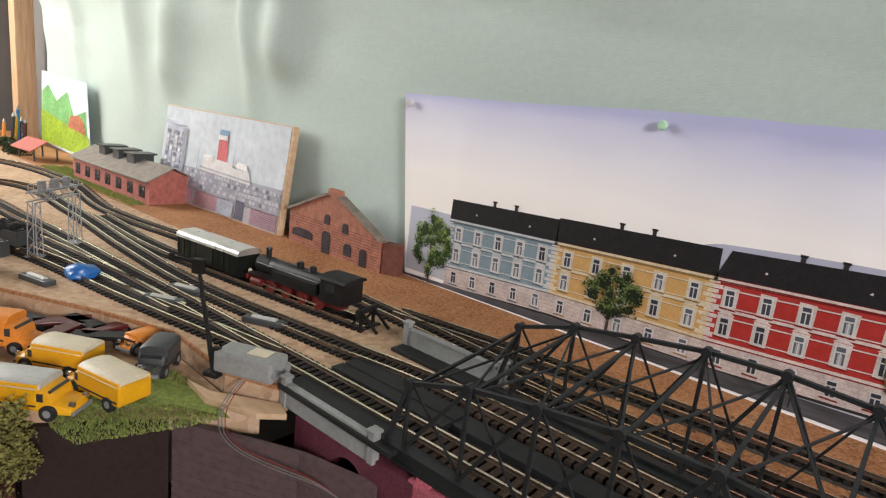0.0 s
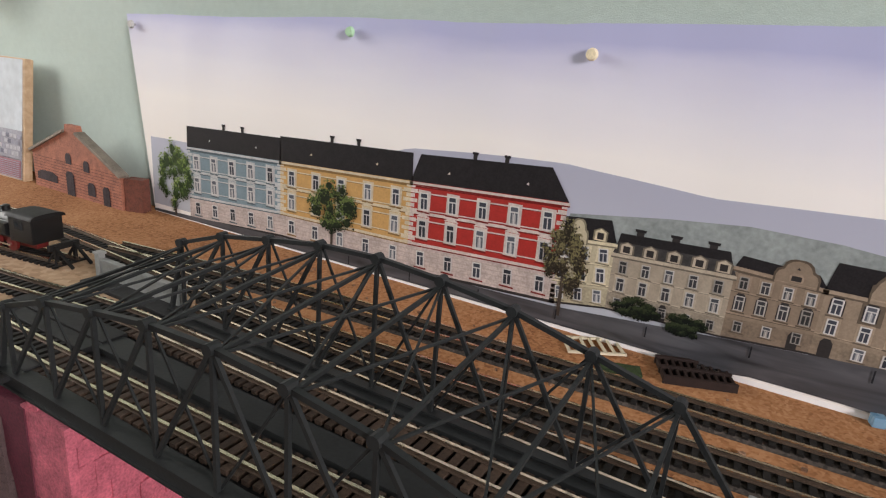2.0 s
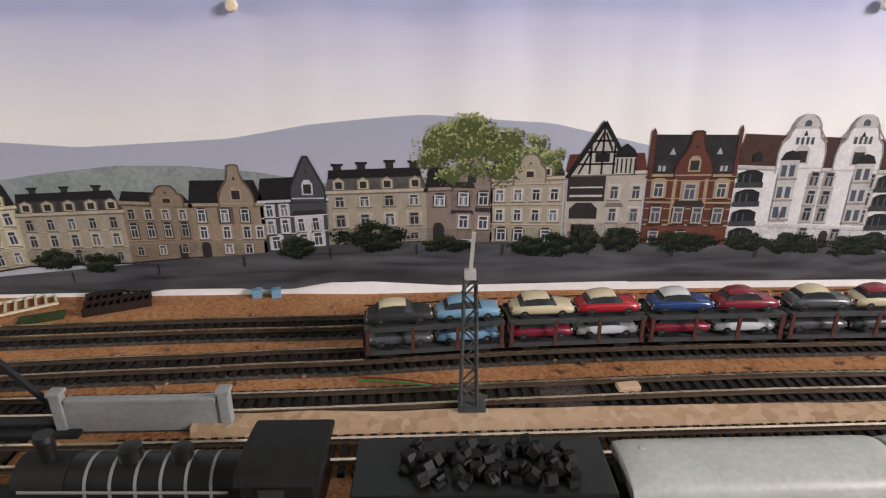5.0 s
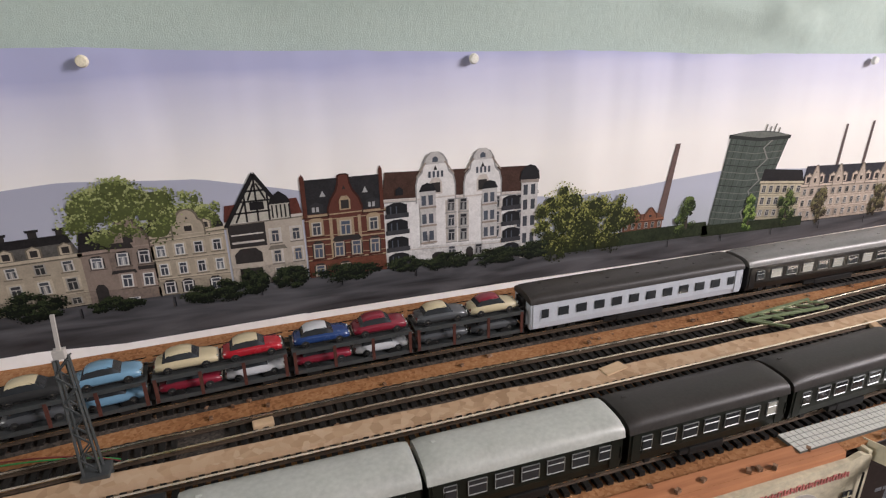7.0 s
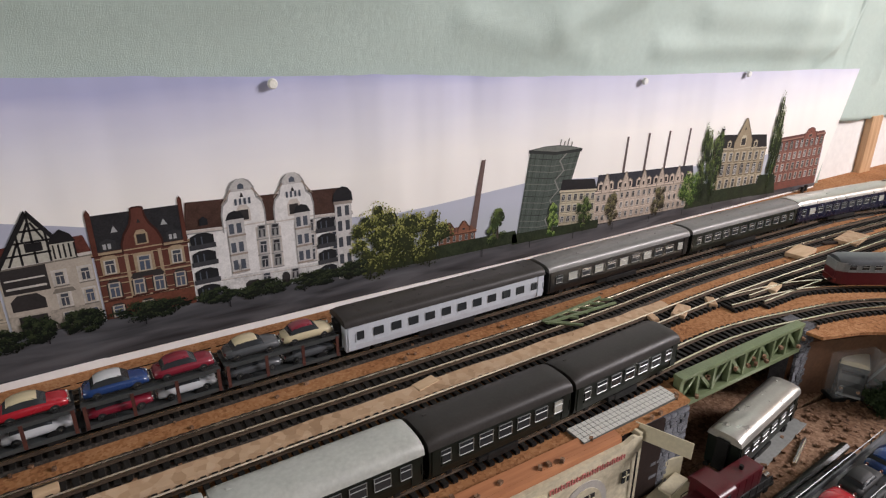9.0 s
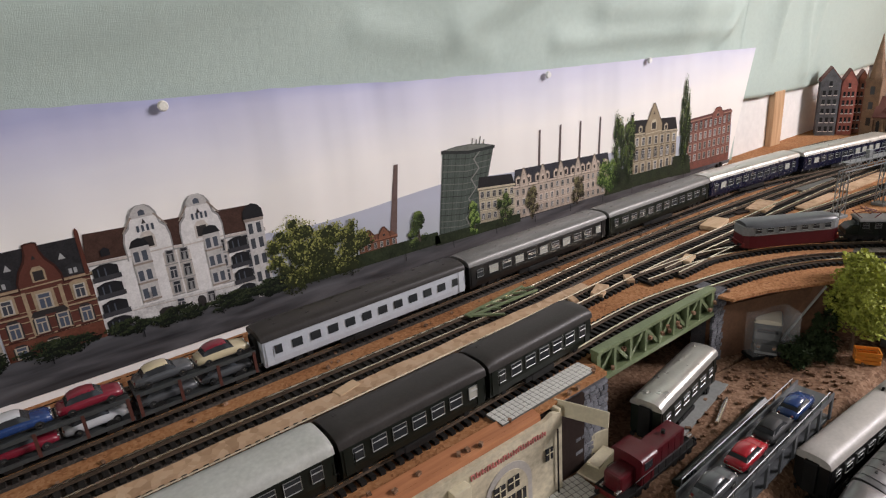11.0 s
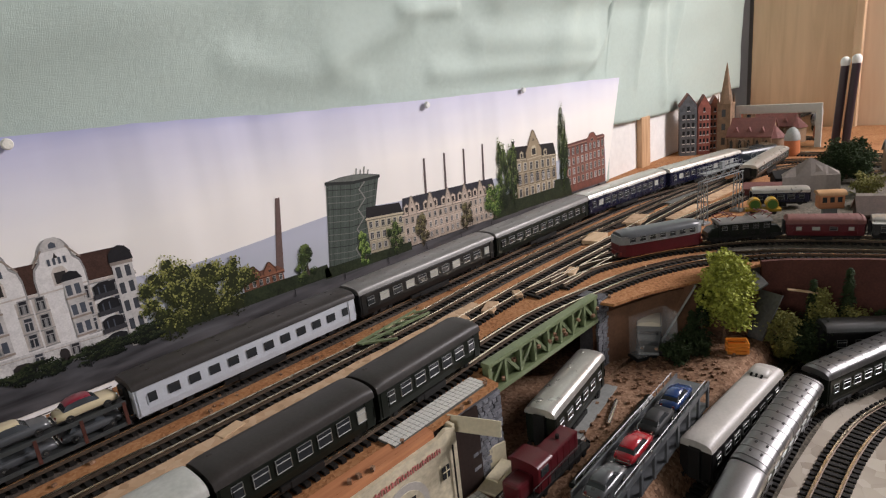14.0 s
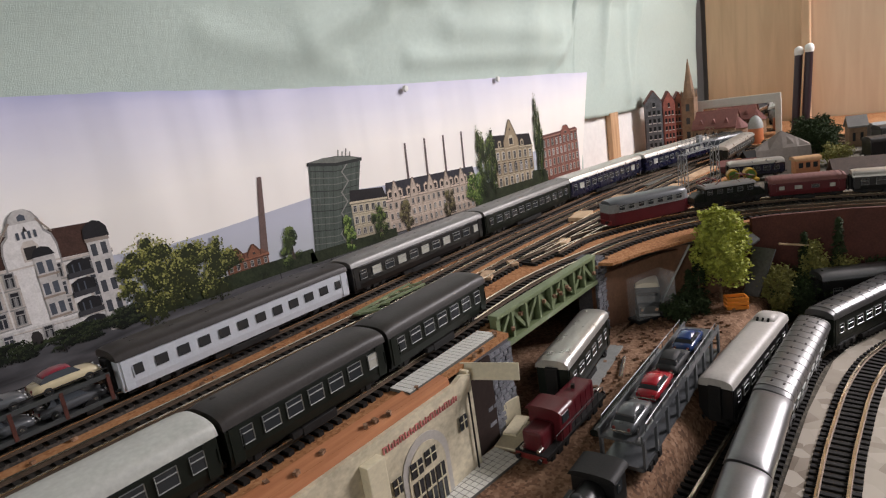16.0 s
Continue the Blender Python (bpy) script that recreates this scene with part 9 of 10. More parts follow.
for k in range(10):
    box(bm, -0.0265 + k * 0.0059, 0, 0.003, 0.0018, 0.034, 0.005)
part("lattice", bm, "darkbrown", cr)
gpz = thing("green_card_piece", "small dark green card piece on the cork", "card", (-0.088, -0.046, 0.0), 20)
bm = B()
box(bm, 0, 0, 0.001, 0.036, 0.016, 0.002)
part("card", bm, "foliage", gpz)
for x in (0.09, 0.108):
    bm = B()
    box(bm, x, -0.008, 0.004, 0.009, 0.009, 0.008, 15, bevel=0.001)
    solid("blue_plastic_clip", bm, "carsky", "small blue plastic clip on the cork", "clip", group="blue clips")
fg = thing("fallen_girder", "olive green girder piece lying across the track", "girder", (0.895, -0.168, 0.006), 12)
bm = B()
for s in (-1, 1):
    beam(bm, (-0.045, s * 0.003 + 0.012, 0.001), (0.05, s * 0.01 - 0.006, 0.002), 0.003, 0.002)
for k in range(6):
    x = -0.04 + 0.017 * k
    beam(bm, (x, 0.012 - k * 0.002, 0.001), (x + 0.012, -0.008, 0.0015), 0.002, 0.002)
beam(bm, (-0.045, 0.012, 0.001), (-0.02, -0.02, 0.001), 0.003, 0.002)
part("lattice", bm, "green", fg)
for x, y, a, L, m in ((0.682, -0.196, 12, 0.024, "ply"), (0.39, -0.17, 5, 0.016, "ply"), (1.0, -0.222, 25, 0.03, "board"), (1.05, -0.225, 50, 0.02, "board"), (1.15, -0.24, 15, 0.026, "ply"), (1.3, -0.19, 10, 0.05, "ply"), (1.42, -0.2, 8, 0.06, "board"), (0.96, -0.215, 70, 0.018, "board")):
    bm = B()
    box(bm, x, y, 0.0035, L, L * 0.5, 0.006, a, bevel=0.001)
    solid("wood_scrap", bm, m, "small scrap of light wood on the cork", "wood scrap", group="wood scraps")
# raised cork strip between the third and fourth lines
bm = B()
rings = []
for k in range(90):
    x = 0.1 + 0.9 * k / 89
    y0, y1 = -0.19 + 0.003 * noise.noise((x * 20, 0, 0)) - 0.0, -0.211 + 0.003 * noise.noise((x * 22, 3, 0))
    rings.append([(x, y1, 0.0), (x, y1 + 0.003, 0.005), (x, y0 - 0.004, 0.006), (x, y0, 0.0)])
loft(bm, rings)
solid("cork_strip", bm, "board", "raised strip of bare cork between tracks", "cork strip", "structure")
bm = B()
for k in range(26):
    x, y = 0.55 + random.uniform(0, 0.55), random.uniform(-0.335, -0.32)
    box(bm, x, y, 0.0015, 0.004, 0.003, 0.003, random.uniform(0, 90))
for k in range(500):
    x, y = random.uniform(-0.5, 1.6), random.uniform(-0.03, -0.21)
    s = random.uniform(0.0012, 0.003)
    box(bm, x, y, s * 0.3, s * 1.4, s, s, random.uniform(0, 180))
for k in range(260):
    x, y = random.uniform(0.85, 1.27), random.uniform(-0.44, -0.34)
    s = random.uniform(0.0015, 0.004)
    box(bm, x, y, -0.085 + s * 0.3, s * 1.4, s, s, random.uniform(0, 180))
solid("cork_crumbs", bm, "soil", "loose crumbs of cork scattered over the boards", "crumbs", "stuff")
# grid cards
def grid_card(at, rz, n, m, cell, label):
    c = thing("grid_card", label, "card", at, rz, "grid cards")
    bm = B()
    box(bm, 0, 0, 0.001, n * cell, m * cell, 0.002)
    part("sheet", bm, "padline", c, "dark grid lines")
    b = B()
    box(b, 0, 0, 0.0021, cell * 0.86, cell * 0.86, 0.0007)
    me = mesh_of("tile", b, "padwhite")
    for i in range(n):
        for j in range(m):
            share("tile", me, c, Matrix.Translation(((i - n / 2 + 0.5) * cell, (j - m / 2 + 0.5) * cell, 0)))
    return c


grid_card((0.806, -0.3175, 0.0003), 1, 23, 4, 0.005, "white tile-grid card beside the coaches")
grid_card((0.788, -0.348, -0.085), -6, 13, 5, 0.0056, "white tile-grid card before the station front")
# station front
st = thing("station_front", "cream card station facade with arched doorway and faded sign", "building", (0.708, -0.339, -0.0855))
st.scale = (1, 1, 0.8)
bm = B()
prof = [(-0.13, 0.0), (0.095, 0.0), (0.095, 0.1), (0.085, 0.104), (0.075, 0.1), (-0.13, 0.1)]
loft(bm, [[(x, y, z) for x, z in prof] for y in (-0.002, 0.002)])
part("facade", bm, "stationcream", st)
bm = B()
box(bm, 0.094, 0.014, 0.052, 0.003, 0.03, 0.104)
part("side_wall", bm, "cream", st)
bm = B()
prism(bm, [(0.002, 0.098), (0.022, 0.104), (0.018, 0.11), (0.003, 0.106)], -0.13, 0.075)
part("roof_board", bm, "orangewood", st, "orange-brown wooden strip")
for cx, w, h, m in ((0.033, 0.05, 0.078, "beige"), (0.033, 0.04, 0.07, "cream"), (-0.06, 0.05, 0.05, "beige"), (-0.06, 0.042, 0.045, "cream")):
    bm = B()
    pts = [(cx - w / 2, 0.004), (cx + w / 2, 0.004), (cx + w / 2, h * 0.6)] + [(cx + w / 2 * math.cos(a), h * 0.6 + h * 0.4 * math.sin(a)) for a in [math.pi * k / 12 for k in range(1, 12)]] + [(cx - w / 2, h * 0.6)]
    d = -0.0026 if m == "beige" else -0.0032
    loft(bm, [[(x, y, z) for x, z in pts] for y in (d, -0.002)])
    part("arch", bm, "stationcream" if m == "cream" else m, st)
for x, z, w, h in ((0.021, 0.022, 0.01, 0.036), (0.033, 0.022, 0.01, 0.036), (0.045, 0.022, 0.01, 0.036), (0.022, 0.052, 0.012, 0.014), (0.037, 0.054, 0.012, 0.014), (0.078, 0.06, 0.008, 0.014), (0.002, 0.05, 0.008, 0.014), (-0.07, 0.02, 0.012, 0.028), (-0.052, 0.02, 0.012, 0.028)):
    bm = B()
    box(bm, x, -0.0034, z, w, 0.001, h)
    wn_ = part("window", bm, "glass", st)
    bm = B()
    box(bm, x, -0.004, z, w * 0.08, 0.001, h)
    box(bm, x, -0.004, z + h * 0.1, w, 0.001, h * 0.05)
    part("glazing_bar", bm, "cream", wn_)
for k in range(15):
    bm = B()
    x = -0.004 + k * 0.0054
    box(bm, x, -0.0026, 0.0875, 0.0009, 0.0008, 0.0062)
    box(bm, x + 0.0016, -0.0026, 0.0875 + (0.0026, -0.0026, 0.0)[k % 3], 0.0026, 0.0008, 0.001)
    box(bm, x + 0.003, -0.0026, 0.0868, 0.0009, 0.0008, 0.0048)
    part("sign_bar", bm, "pink", st, "faded red bar of a sign")
bm = B()
box(bm, -0.018, -0.006, 0.045, 0.016, 0.008, 0.09, bevel=0.0008)
part("pilaster", bm, "cream", st)
bm = B()
box(bm, -0.015, -0.014, 0.018, 0.022, 0.02, 0.002, ry=20)
part("porch_roof", bm, "darkvan", st)
bm = B()
rod(bm, (0.088, -0.004, 0.0), (0.088, -0.004, 0.085), 0.0008, 6)
part("downpipe", bm, "soot", st)
sc = thing("paper_flap", "cream card strip sticking out from the station corner", "card", (0.814, -0.352, -0.006), -69)
bm = B()
box(bm, 0, 0, 0, 0.047, 0.0012, 0.0135, rx=-12)
part("strip", bm, "cream", sc)
cb = thing("cream_plastic_corner", "cream plastic corner piece standing in the yard", "plastic part", (0.85, -0.347, -0.085), 10)
bm = B()
box(bm, 0, 0, 0.0015, 0.045, 0.028, 0.003, bevel=0.0008)
box(bm, 0.012, 0.011, 0.014, 0.02, 0.002, 0.026, -25)
box(bm, 0.0, 0.002, 0.011, 0.03, 0.012, 0.002)
part("body", bm, "cream", cb)
pen = thing("metal_pen", "small silver metal rod lying on the earth", "rod", (1.0, -0.3755, -0.0828), 18)
bm = B()
rod(bm, (-0.022, 0, 0), (0.022, 0, 0), 0.0022, 12)
rod(bm, (0.022, 0, 0), (0.027, 0, 0), 0.0022, 12, 0.0012)
part("rod", bm, "chrome", pen, smooth=True, angle=40)
for k, (x, y, L, a) in enumerate(((0.96, -0.4, 0.17, 3), (0.925, -0.4285, 0.17, 1))):
    t = thing("spare_rail_strip", "dark plastic strip lying beside the transporter", "strip", (x, y, -0.083), a, "plastic strips")
    bm = B()
    prism(bm, [(-0.004, 0), (0.004, 0), (0.004, 0.004), (0.001, 0.006), (-0.001, 0.006), (-0.004, 0.004)], -L / 2, L / 2)
    part("strip", bm, "soot" if k else "coachgreen", t)


# ---- right end ----
gantry("grey lattice signal gantry over the station throat", (1.49, -0.31, 0.0), -102, 0.1, 0.068, heads=1)
# church: nave with red roof, aisles, tower and spire at its far end
ch = thing("model_church", "brown stone model church with slender spire and dull red roof", "church", (2.12, -0.165, 0.0), -90)
bm = B()
prism(bm, [(-0.028, 0), (0.028, 0), (0.028, 0.044), (0.0, 0.082), (-0.028, 0.044)], -0.05, 0.05)
part("nave", bm, "church", ch)
bm = B()
loft(bm, [[(0.05 + 0.022 * (1 - math.cos(a)) * 0 + 0.024 * math.sin(a), 0.026 * math.cos(a), z) for a in [math.pi * k / 6 for k in range(7)]] for z in (0, 0.038)])
part("apse", bm, "church", ch, smooth=True, angle=40)
bm = B()
rod(bm, (0.05, 0, 0.038), (0.05, 0, 0.066), 0.028, 12, 0.001)
part("apse_roof", bm, "churchroof", ch)
for s in (-1, 1):
    bm = B()
    prism(bm, [(s * 0.032, 0.041), (0, 0.083), (0, 0.086), (s * 0.033, 0.044)], -0.052, 0.053)
    part("roof_slope", bm, "churchroof", ch)
    for k in range(3):
        bm = B()
        x = -0.03 + 0.03 * k
        prism(bm, [(x - 0.006, 0.054), (x + 0.006, 0.054), (x, 0.066)], s * 0.01, s * 0.028, axis="y")
        part("dormer", bm, "churchroof", ch)
    for k in range(5):
        bm = B()
        x = -0.04 + 0.02 * k
        pts = [(x - 0.0035, 0.01), (x + 0.0035, 0.01), (x + 0.0035, 0.03), (x, 0.036), (x - 0.0035, 0.03)]
        loft(bm, [[(p, s * y, q) for p, q in pts] for y in (0.0275, 0.0288)])
        part("window", bm, "glass", ch)
    for k in range(6):
        bm = B()
        box(bm, -0.05 + 0.02 * k, s * 0.031, 0.019, 0.0045, 0.007, 0.038, bevel=0.0006)
        part("buttress", bm, "church", ch)
bm = B()
box(bm, -0.064, 0, 0.06, 0.032, 0.032, 0.12, bevel=0.001)
part("tower", bm, "church", ch)
bm = B()
box(bm, -0.064, 0, 0.122, 0.035, 0.035, 0.004, bevel=0.001)
part("cornice", bm, "church", ch)
for e in (-1, 1):
    for s in (-1, 1):
        bm = B()
        rod(bm, (-0.064 + e * 0.014, s * 0.014, 0.12), (-0.064 + e * 0.014, s * 0.014, 0.145), 0.003, 6, 0.0004)
        part("pinnacle", bm, "church", ch)
bm = B()
rod(bm, (-0.064, 0, 0.124), (-0.064, 0, 0.221), 0.0165, 8, 0.0007)
part("spire", bm, "church", ch)
for s in (-1, 1):
    for z, h in ((0.03, 0.018), (0.066, 0.016), (0.1, 0.018)):
        bm = B()
        box(bm, -0.064, s * 0.0162, z, 0.009, 0.001, h)
        part("tower_window", bm, "glass", ch)
bm = B()
box(bm, -0.0805, 0, 0.016, 0.001, 0.012, 0.03)
part("door", bm, "darkbrown", ch)
for x, y, h, w, c, lab in ((2.075, -0.022, 0.125, 0.04, "greystone", "grey narrow town house with steep gable"), (2.1, -0.052, 0.118, 0.03, "brickred", "red narrow town house with steep gable"), (2.14, -0.064, 0.112, 0.03, "brick", "brown narrow town house with steep gable")):
    th = thing("town_house", lab, "house", (x, y, 0.0), -62, "town houses by the church")
    bm = B()
    prism(bm, [(-w / 2, 0), (w / 2, 0), (w / 2, h), (0, h + 0.028), (-w / 2, h)], -0.02, 0.02, axis="y")
    part("wall", bm, c, th)
    for s in (-1, 1):
        bm = B()
        prism(bm, [(s * (w / 2 + 0.002), h - 0.002), (0, h + 0.028), (0, h + 0.031), (s * (w / 2 + 0.002), h + 0.001)], -0.019, 0.021, axis="y")
        part("roof_slope", bm, "churchroof", th)
    for i in range(6):
        for j in range(3 if i < 5 else 1):
            bm = B()
            box(bm, (j - 1) * w * 0.28 if i < 5 else 0, -0.0205, 0.016 + i * h * 0.165, w * 0.15, 0.0012, h * 0.085)
            wn2 = part("window", bm, "glass", th)
            bm = B()
            box(bm, (j - 1) * w * 0.28 if i < 5 else 0, -0.0212, 0.016 + i * h * 0.165 - h * 0.05, w * 0.2, 0.002, 0.0018)
            part("sill", bm, "white", wn2)
mr = thing("framed_mirror", "small mirror in a pale grey frame leaning at the end", "mirror", (2.21, -0.195, -0.008), -91)
bm = B()
for x, z, sx, sz in ((0, 0.104, 0.2, 0.022), (-0.094, 0.05, 0.012, 0.1), (0.094, 0.05, 0.014, 0.1), (0, 0.004, 0.2, 0.008)):
    box(bm, x, 0, z, sx, 0.008, sz, bevel=0.0015)
part("frame", bm, "mirror", mr)
bm = B()
box(bm, 0, 0.002, 0.052, 0.18, 0.002, 0.094)
gl = bpy.data.materials.new("mirror_glass")
gl.use_nodes = True
gl.node_tree.nodes["Principled BSDF"].inputs["Metallic"].default_value = 1.0
gl.node_tree.nodes["Principled BSDF"].inputs["Roughness"].default_value = 0.03
gl.node_tree.nodes["Principled BSDF"].inputs["Base Color"].default_value = (0.85, 0.86, 0.84, 1)
part("glass", bm, gl, mr)
turn = [2 * math.pi * k / 20 for k in range(20)]
dm = thing("round_pot", "small orange pot with a grey domed cap", "pot", (2.085, -0.263, 0.0))
bm = B()
loft(bm, [[(r * math.cos(a), r * math.sin(a), z) for a in turn] for r, z in ((0.0165, 0), (0.0175, 0.006), (0.0165, 0.03), (0.016, 0.036))])
part("pot", bm, "potorange", dm, smooth=True, angle=40)
bm = B()
loft(bm, [[(r * math.cos(a), r * math.sin(a), z) for a in turn] for r, z in ((0.017, 0.036), (0.0165, 0.046), (0.012, 0.058), (0.006, 0.064), (0.001, 0.066))])
part("cap", bm, "bridgelight", dm, smooth=True, angle=60)
for k, (y, top) in enumerate(((-0.336, 0.196), (-0.358, 0.2))):
    tb = thing("upright_tube", "dark purple upright tube with a white cap", "tube", (2.2, y, 0.0), 0, "upright tubes")
    bm = B()
    rod(bm, (0, 0.01, 0), (0, 0, top), 0.0088, 16)
    part("tube", bm, "tubepurple", tb, smooth=True, angle=40)
    bm = B()
    loft(bm, [[(r * math.cos(a), r * math.sin(a), z + top - 0.195) for a in turn] for r, z in ((0.0092, 0.189), (0.0105, 0.196), (0.0095, 0.204), (0.005, 0.208), (0.001, 0.209))])
    part("cap", bm, "white", tb, smooth=True, angle=60)
tuft("large dark green model tree at the yard end", (1.83, -0.42, 0.0), 900, 0.043, 0.034, "foliage", 0.0052, 3, trunk=0.006)
tuft("dark green bush beside the large tree", (1.79, -0.395, 0.0), 240, 0.024, 0.02, "foliage", 0.005, 13, "bush", 0.0, "bush")
tuft("yellowish shrub by the huts", (1.7, -0.475, 0.0), 180, 0.022, 0.018, "oliveleaf", 0.0045, 4, "bush", 0.0, "bush")


def hut(label, at, rz, sx, sy, h, rise, wall, roof):
    c = thing("model_hut", label, "hut", at, rz, "small huts")
    bm = B()
    prism(bm, [(-sy / 2, 0), (sy / 2, 0), (sy / 2, h), (0, h + rise), (-sy / 2, h)], -sx / 2, sx / 2)
    part("wall", bm, wall, c)
    for s in (-1, 1):
        bm = B()
        prism(bm, [(s * (sy / 2 + 0.003), h - 0.002), (0, h + rise), (0, h + rise + 0.003), (s * (sy / 2 + 0.003), h + 0.001)], -sx / 2 - 0.003, sx / 2 + 0.003)
        part("roof_slope", bm, roof, c)
    for k in range(2):
        bm = B()
        box(bm, -sx * 0.22 + sx * 0.44 * k, -sy / 2 - 0.0005, h * 0.5, sx * 0.16, 0.001, h * 0.4)
        part("window", bm, "glass", c)
    return c


# signal cabin: orange rounded upper room on a grey stem
sc2 = thing("signal_cabin", "orange-brown rounded signal cabin on a grey stem", "signal box", (1.54, -0.452, 0.0), -62)
bm = B()
box(bm, 0, 0, 0.008, 0.018, 0.014, 0.016, bevel=0.0006)
part("stem", bm, "greypl", sc2)
bm = B()
box(bm, 0, 0, 0.027, 0.034, 0.022, 0.022, bevel=0.002)
part("cabin", bm, "orangewood", sc2)
bm = B()
loft(bm, [[(x, a, q) for a, q in roof_ring(0.025, 0.038, 0.005, 8, 0.001)] for x in (-0.019, 0.019)])
part("roof", bm, "cabinroof", sc2, smooth=True, angle=50)
for k in range(3):
    bm = B()
    box(bm, -0.01 + 0.01 * k, -0.0112, 0.03, 0.006, 0.0008, 0.008)
    part("window", bm, "glass", sc2)
hut("long brown shed with wide brown roof", (1.55, -0.535, 0.0), -72, 0.1, 0.05, 0.014, 0.02, "darkbrown", "shedroof")
hut("dark engine hut near the coach", (1.78, -0.335, 0.0), -55, 0.055, 0.03, 0.012, 0.01, "soot", "soot")
hut("small black hut beside the coach", (1.84, -0.36, 0.0), -60, 0.05, 0.028, 0.012, 0.008, "soot", "darkroof")
hut("low wagon shed with dull red roof", (1.66, -0.338, 0.0), -72, 0.085, 0.026, 0.016, 0.007, "crimson", "churchroof")
hut("tall brown house behind the tree", (1.93, -0.478, 0.0), -70, 0.03, 0.03, 0.04, 0.018, "church", "greyroof")
hut("low brown shed behind the cabin", (1.62, -0.5, 0.0), -80, 0.05, 0.035, 0.012, 0.008, "darkbrown", "roofslate")
cd = thing("grey_card_sheet", "curved grey-brown card sheet leaning in the yard", "card", (1.62, -0.412, 0.0), -65)
cd.scale = (1.25, 1, 1.45)
bm = B()
loft(bm, [[(x, 0.012 * math.sin((x + 0.035) * 22) + y, z) for z, y in ((0.0, d), (0.03, 0.012 + d), (0.05 - abs(x) * 0.5, 0.022 + d), (0.05 - abs(x) * 0.5, 0.0235 + d), (0.03, 0.0135 + d), (0.0, 0.0015 + d))] for x, d in ((-0.035, 0), (-0.018, 0), (0, 0), (0.018, 0), (0.035, 0))])
part("sheet", bm, "cardgrey", cd)
tw = thing("tub_wagon", "yellow wagon carrying two green-ended round tanks", "wagon", (1.515, -0.366, 0.0), -66)
sized(tw, 0.68)
bm = B()
box(bm, 0, 0, 0.018, 0.075, 0.026, 0.006, bevel=0.001)
part("frame", bm, "tubyellow", tw)
for x in (-0.018, 0.018):
    bm = B()
    rod(bm, (x, -0.013, 0.032), (x, 0.013, 0.032), 0.0135, 20)
    tk = part("tank", bm, "tubyellow", tw, smooth=True, angle=40)
    for s in (-1, 1):
        bm = B()
        rod(bm, (x, s * 0.0128, 0.032), (x, s * 0.0145, 0.032), 0.0105, 20)
        part("end_cap", bm, "tubgreen", tk, "green end cap")
for e in (-1, 1):
    share("wheelset", AXLE, tw, Matrix.Translation((e * 0.022, 0, 0.0132)))
# far sidings and stock near the right edge
sized(coach("dark blue coach with bright roof behind the tank wagon", 0.1, "blue", "silver", 5, (1.58, -0.372, 0), -66, vents=2, axles=2), 0.82)
for x, y, a, c, lab in ((1.72, -0.56, -62, "black", "black wagon standing in the far yard"), (1.62, -0.62, -68, "crimson", "dark red wagon standing in the far yard"), (1.88, -0.56, -60, "darkvan", "dark grey wagon standing in the far yard")):
    boxcar(lab, 0.1, c, "darkroof", (x, y, 0), a, 7)
tkw = thing("tank_wagon", "grey tank wagon standing in the far yard", "wagon", (1.95, -0.54, 0.0), -58)
bm = B()
rod(bm, (-0.045, 0, 0.03), (0.045, 0, 0.03), 0.014, 20)
part("tank", bm, "greypl", tkw, smooth=True, angle=40)
bm = B()
box(bm, 0, 0, 0.014, 0.1, 0.022, 0.004)
part("frame", bm, "soot", tkw)
for e in (-1, 1):
    share("wheelset", AXLE, tkw, Matrix.Translation((e * 0.03, 0, 0.0132)))
for x, y, L, w, a, c, lab in ((1.66, -0.256, 0.16, 0.022, -4, "board", "bare light board strip between the far tracks"), (1.5, -0.248, 0.11, 0.016, -3, "board", "bare light board strip between the far tracks"), (1.6, -0.205, 0.11, 0.014, -8, "padline", "dark grey card strip between the far tracks"), (1.38, -0.19, 0.03, 0.008, -14, "darkbrown", "dark sliver of wood between the tracks")):
    bm = B()
    box(bm, x, y, 0.0022, L, w, 0.003, a, bevel=0.0006)
    solid("board_strip", bm, c, lab, "board strip", group="board strips between the far tracks")
bf = thing("spare_wheelset", "small black wheelset lying by the poster foot", "wheels", (1.628, -0.012, 0.0), 12)
for e in (-1, 1):
    bm = B()
    rod(bm, (e * 0.009, -0.002, 0.006), (e * 0.009, 0.002, 0.006), 0.006, 14)
    part("wheel", bm, "soot", bf)
bm = B()
rod(bm, (-0.01, 0, 0.006), (0.01, 0, 0.006), 0.0012, 8)
part("axle", bm, "soot", bf)
# below the retaining wall
tuft("bright yellow-green model tree on a wire trunk", (1.216, -0.412, -0.085), 640, 0.029, 0.045, "yellowleaf", 0.0062, 9, trunk=0.026)


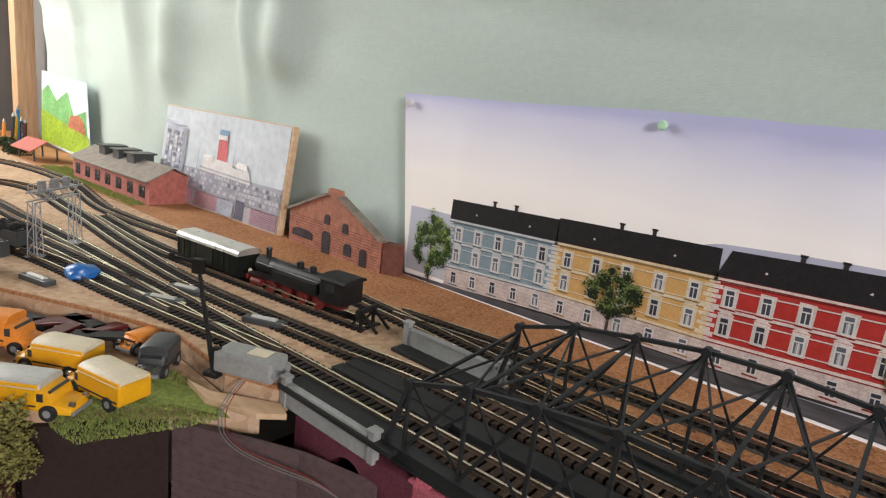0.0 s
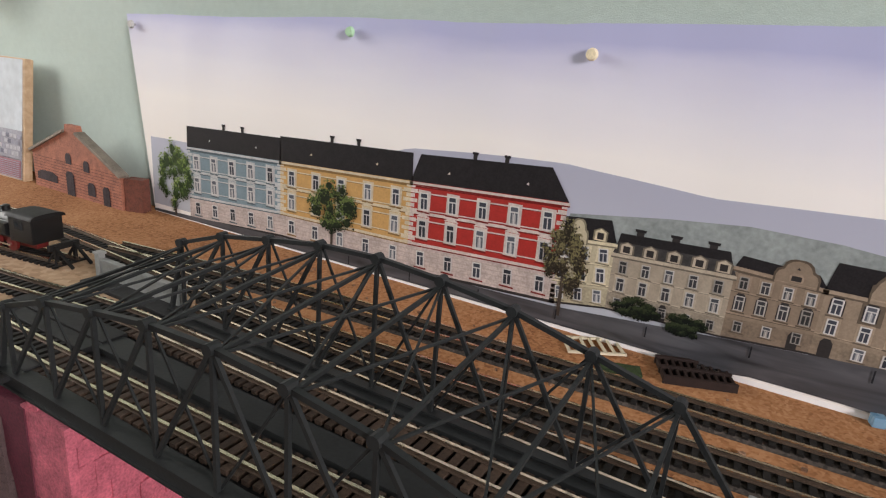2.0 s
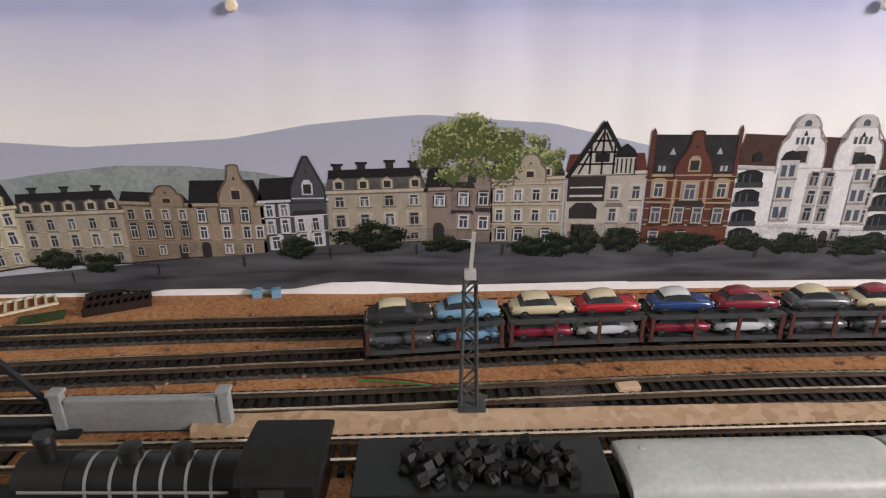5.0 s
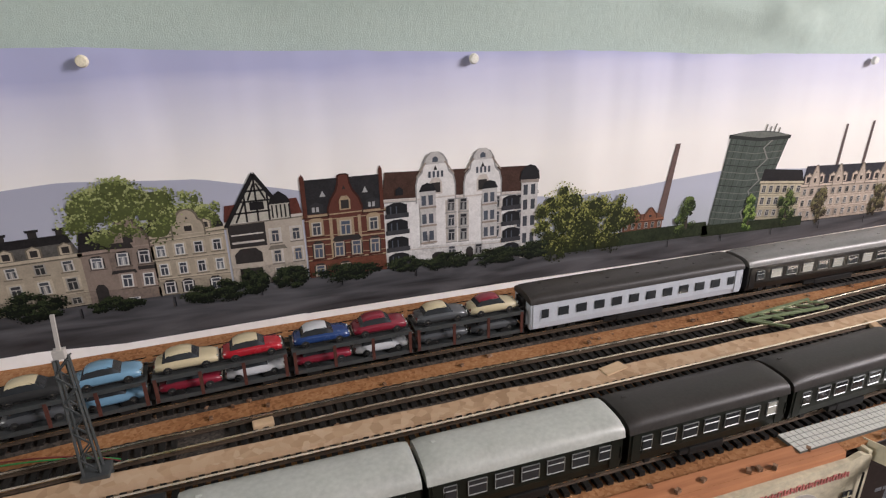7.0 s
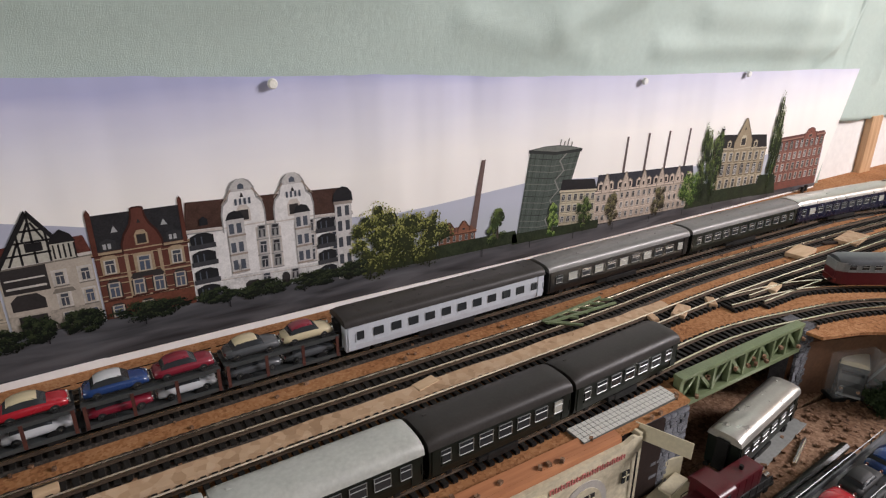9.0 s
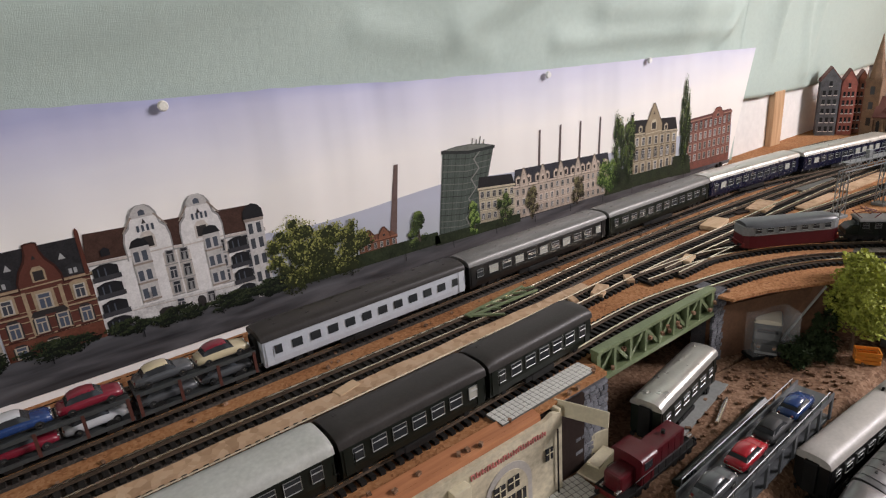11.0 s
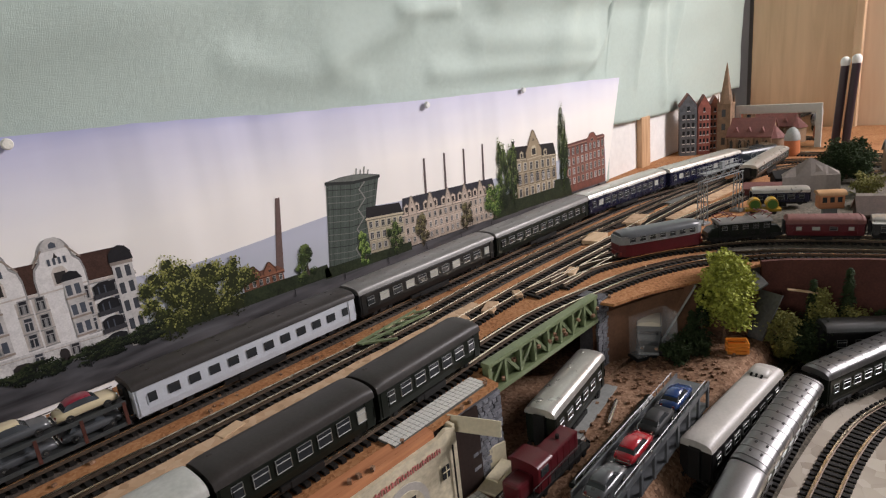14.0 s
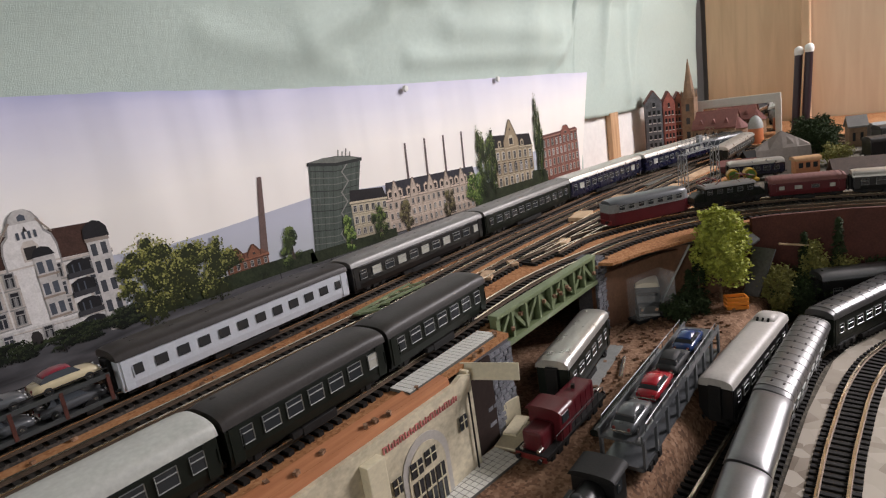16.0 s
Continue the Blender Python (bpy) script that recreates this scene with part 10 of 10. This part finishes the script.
def conifer(label, at, height, r, leaf, seed):
    """A small fir: tiers of drooping twigs on a straight stem."""
    rnd = random.Random(seed)
    c = thing("model_conifer", label, "tree", at, 0, "dark conifers")
    bm = B()
    rod(bm, (0, 0, 0), (0, 0, height), 0.0018, 7, 0.0004)
    part("trunk", bm, "trunk", c)
    verts, faces = [], []
    for k in range(int(height * 11000)):
        u = rnd.random() ** 0.8
        z = height * (0.06 + 0.94 * u)
        rr = r * (1 - u) * rnd.uniform(0.35, 1.0) * (0.8 + 0.2 * math.sin(u * 40)) + 0.001
        a = rnd.uniform(0, 6.28)
        o = Vector((rr * math.cos(a), rr * math.sin(a), z - rr * 0.35))
        q = rnd.uniform(0.0016, 0.0034)
        out, side = Vector((math.cos(a), math.sin(a), rnd.uniform(-0.7, 0.2))) * q, Vector((-math.sin(a), math.cos(a), rnd.uniform(-0.4, 0.4))) * q * 0.5
        n0 = len(verts)
        verts += [o - out, o + side, o + out * 1.3, o - side]
        faces.append((n0, n0 + 1, n0 + 2, n0 + 3))
    me = bpy.data.meshes.new("crown")
    me.from_pydata(verts, [], faces)
    bm = B()
    bm.from_mesh(me)
    bpy.data.meshes.remove(me)
    part("crown", bm, leaf, c)
    return c


for x, y, z, h, r2, k in ((1.198, -0.392, -0.085, 0.068, 0.02, 1), (1.185, -0.384, -0.085, 0.05, 0.018, 2), (1.315, -0.522, -0.116, 0.115, 0.022, 3), (1.3, -0.488, -0.116, 0.1, 0.02, 4)):
    conifer("dark green conifer below the retaining wall", (x, y, z), h, r2, "foliage", k)
for x, y, z, m, r2, h in ((1.15, -0.382, -0.085, "foliage", 0.018, 0.011), (1.175, -0.39, -0.085, "foliage", 0.018, 0.011), (1.262, -0.465, -0.1, "oliveleaf", 0.017, 0.026), (1.27, -0.484, -0.116, "foliage", 0.024, 0.024), (1.285, -0.502, -0.116, "foliage", 0.024, 0.028), (1.296, -0.498, -0.116, "oliveleaf", 0.014, 0.045), (1.312, -0.524, -0.116, "oliveleaf", 0.02, 0.036), (1.33, -0.56, -0.116, "foliage", 0.018, 0.03), (1.252, -0.47, -0.1, "oliveleaf", 0.008, 0.009)):
    tuft("dense olive shrub below the retaining wall" if m == "oliveleaf" else "dense dark shrub below the retaining wall", (x, y, z), 300, r2, h, m, 0.0042, int(1000 * x), "bush", 0.0, "bush")
oc = thing("orange_crate", "small orange slatted crate on the earth", "crate", (1.2, -0.433, -0.085), -60)
for z in (0.003, 0.008, 0.013):
    for s in (-1, 1):
        bm = B()
        box(bm, 0, s * 0.008, z, 0.024, 0.0014, 0.0036)
        part("slat", bm, "orange", oc)
        bm = B()
        box(bm, s * 0.0115, 0, z, 0.0014, 0.0145, 0.0036)
        part("slat", bm, "orange", oc)
bm = B()
box(bm, 0, 0, 0.001, 0.0215, 0.0145, 0.0015)
part("bottom", bm, "orange", oc)
gc = thing("clear_display_case", "clear plastic case with a small dark lorry inside", "case", (1.152, -0.345, -0.085), -30)
bm = B()
box(bm, 0, 0, 0.0275, 0.056, 0.036, 0.049, bevel=0.001)
cs_ = part("cover", bm, "clear", gc)
cs_.visible_shadow = False
bm = B()
box(bm, 0, 0, 0.0015, 0.06, 0.04, 0.003)
part("base", bm, "soot", gc)
van("small dark lorry with pale roof inside the clear case", (1.152, -0.345, -0.082), 205, 0.052, "darkvan", "cream", s=1.0, H=0.042)


def leaning_sheet(label, corners, thick, material, edge=""):
    """A sheet leaning between four corners, a pale strip painting its front edge's highlight."""
    c = thing("leaning_panel", label, "panel", (0, 0, 0), 0, "leaning panels")
    a, b2, d, e = (Vector(q) for q in corners)
    n = (b2 - a).cross(e - a).normalized() * thick
    bm = B()
    loft(bm, [[a, b2, d, e], [a + n, b2 + n, d + n, e + n]])
    sheet = part("sheet", bm, material, c)
    # pale strip stands in for the highlight along the edge
    if edge:
        bm = B()
        beam(bm, a + n / 2, e + n / 2, thick * 1.3, thick * 1.3)
        part("edge", bm, edge, sheet, "pale strip painted as the edge highlight")
    return c


leaning_sheet("thin brown card panel beside the clear case", ((1.138, -0.312, -0.085), (1.1, -0.318, -0.085), (1.108, -0.318, -0.013), (1.158, -0.316, -0.013)), 0.0015, "casebrown", "mirror")
leaning_sheet("thin dark pane leaning beside the clear case", ((1.176, -0.348, -0.085), (1.2, -0.326, -0.085), (1.215, -0.34, -0.016), (1.206, -0.38, -0.01)), 0.0015, "casebrown", "mirror")
leaning_sheet("grey board sloping down past the tree", ((1.247, -0.431, -0.085), (1.243, -0.449, -0.085), (1.266, -0.464, -0.03), (1.276, -0.436, -0.03)), 0.003, "rampgrey")
leaning_sheet("grey board hanging from the edge beside the tree", ((1.262, -0.418, -0.018), (1.252, -0.436, -0.026), (1.27, -0.445, -0.02), (1.282, -0.426, -0.01)), 0.003, "rampgrey")
bm = B()
box(bm, 1.292, -0.478, -0.03, 0.034, 0.005, 0.0015, -62, ry=8)
solid("pale_splint", bm, "ply", "pale wooden splint caught in the shrubs", "splint")
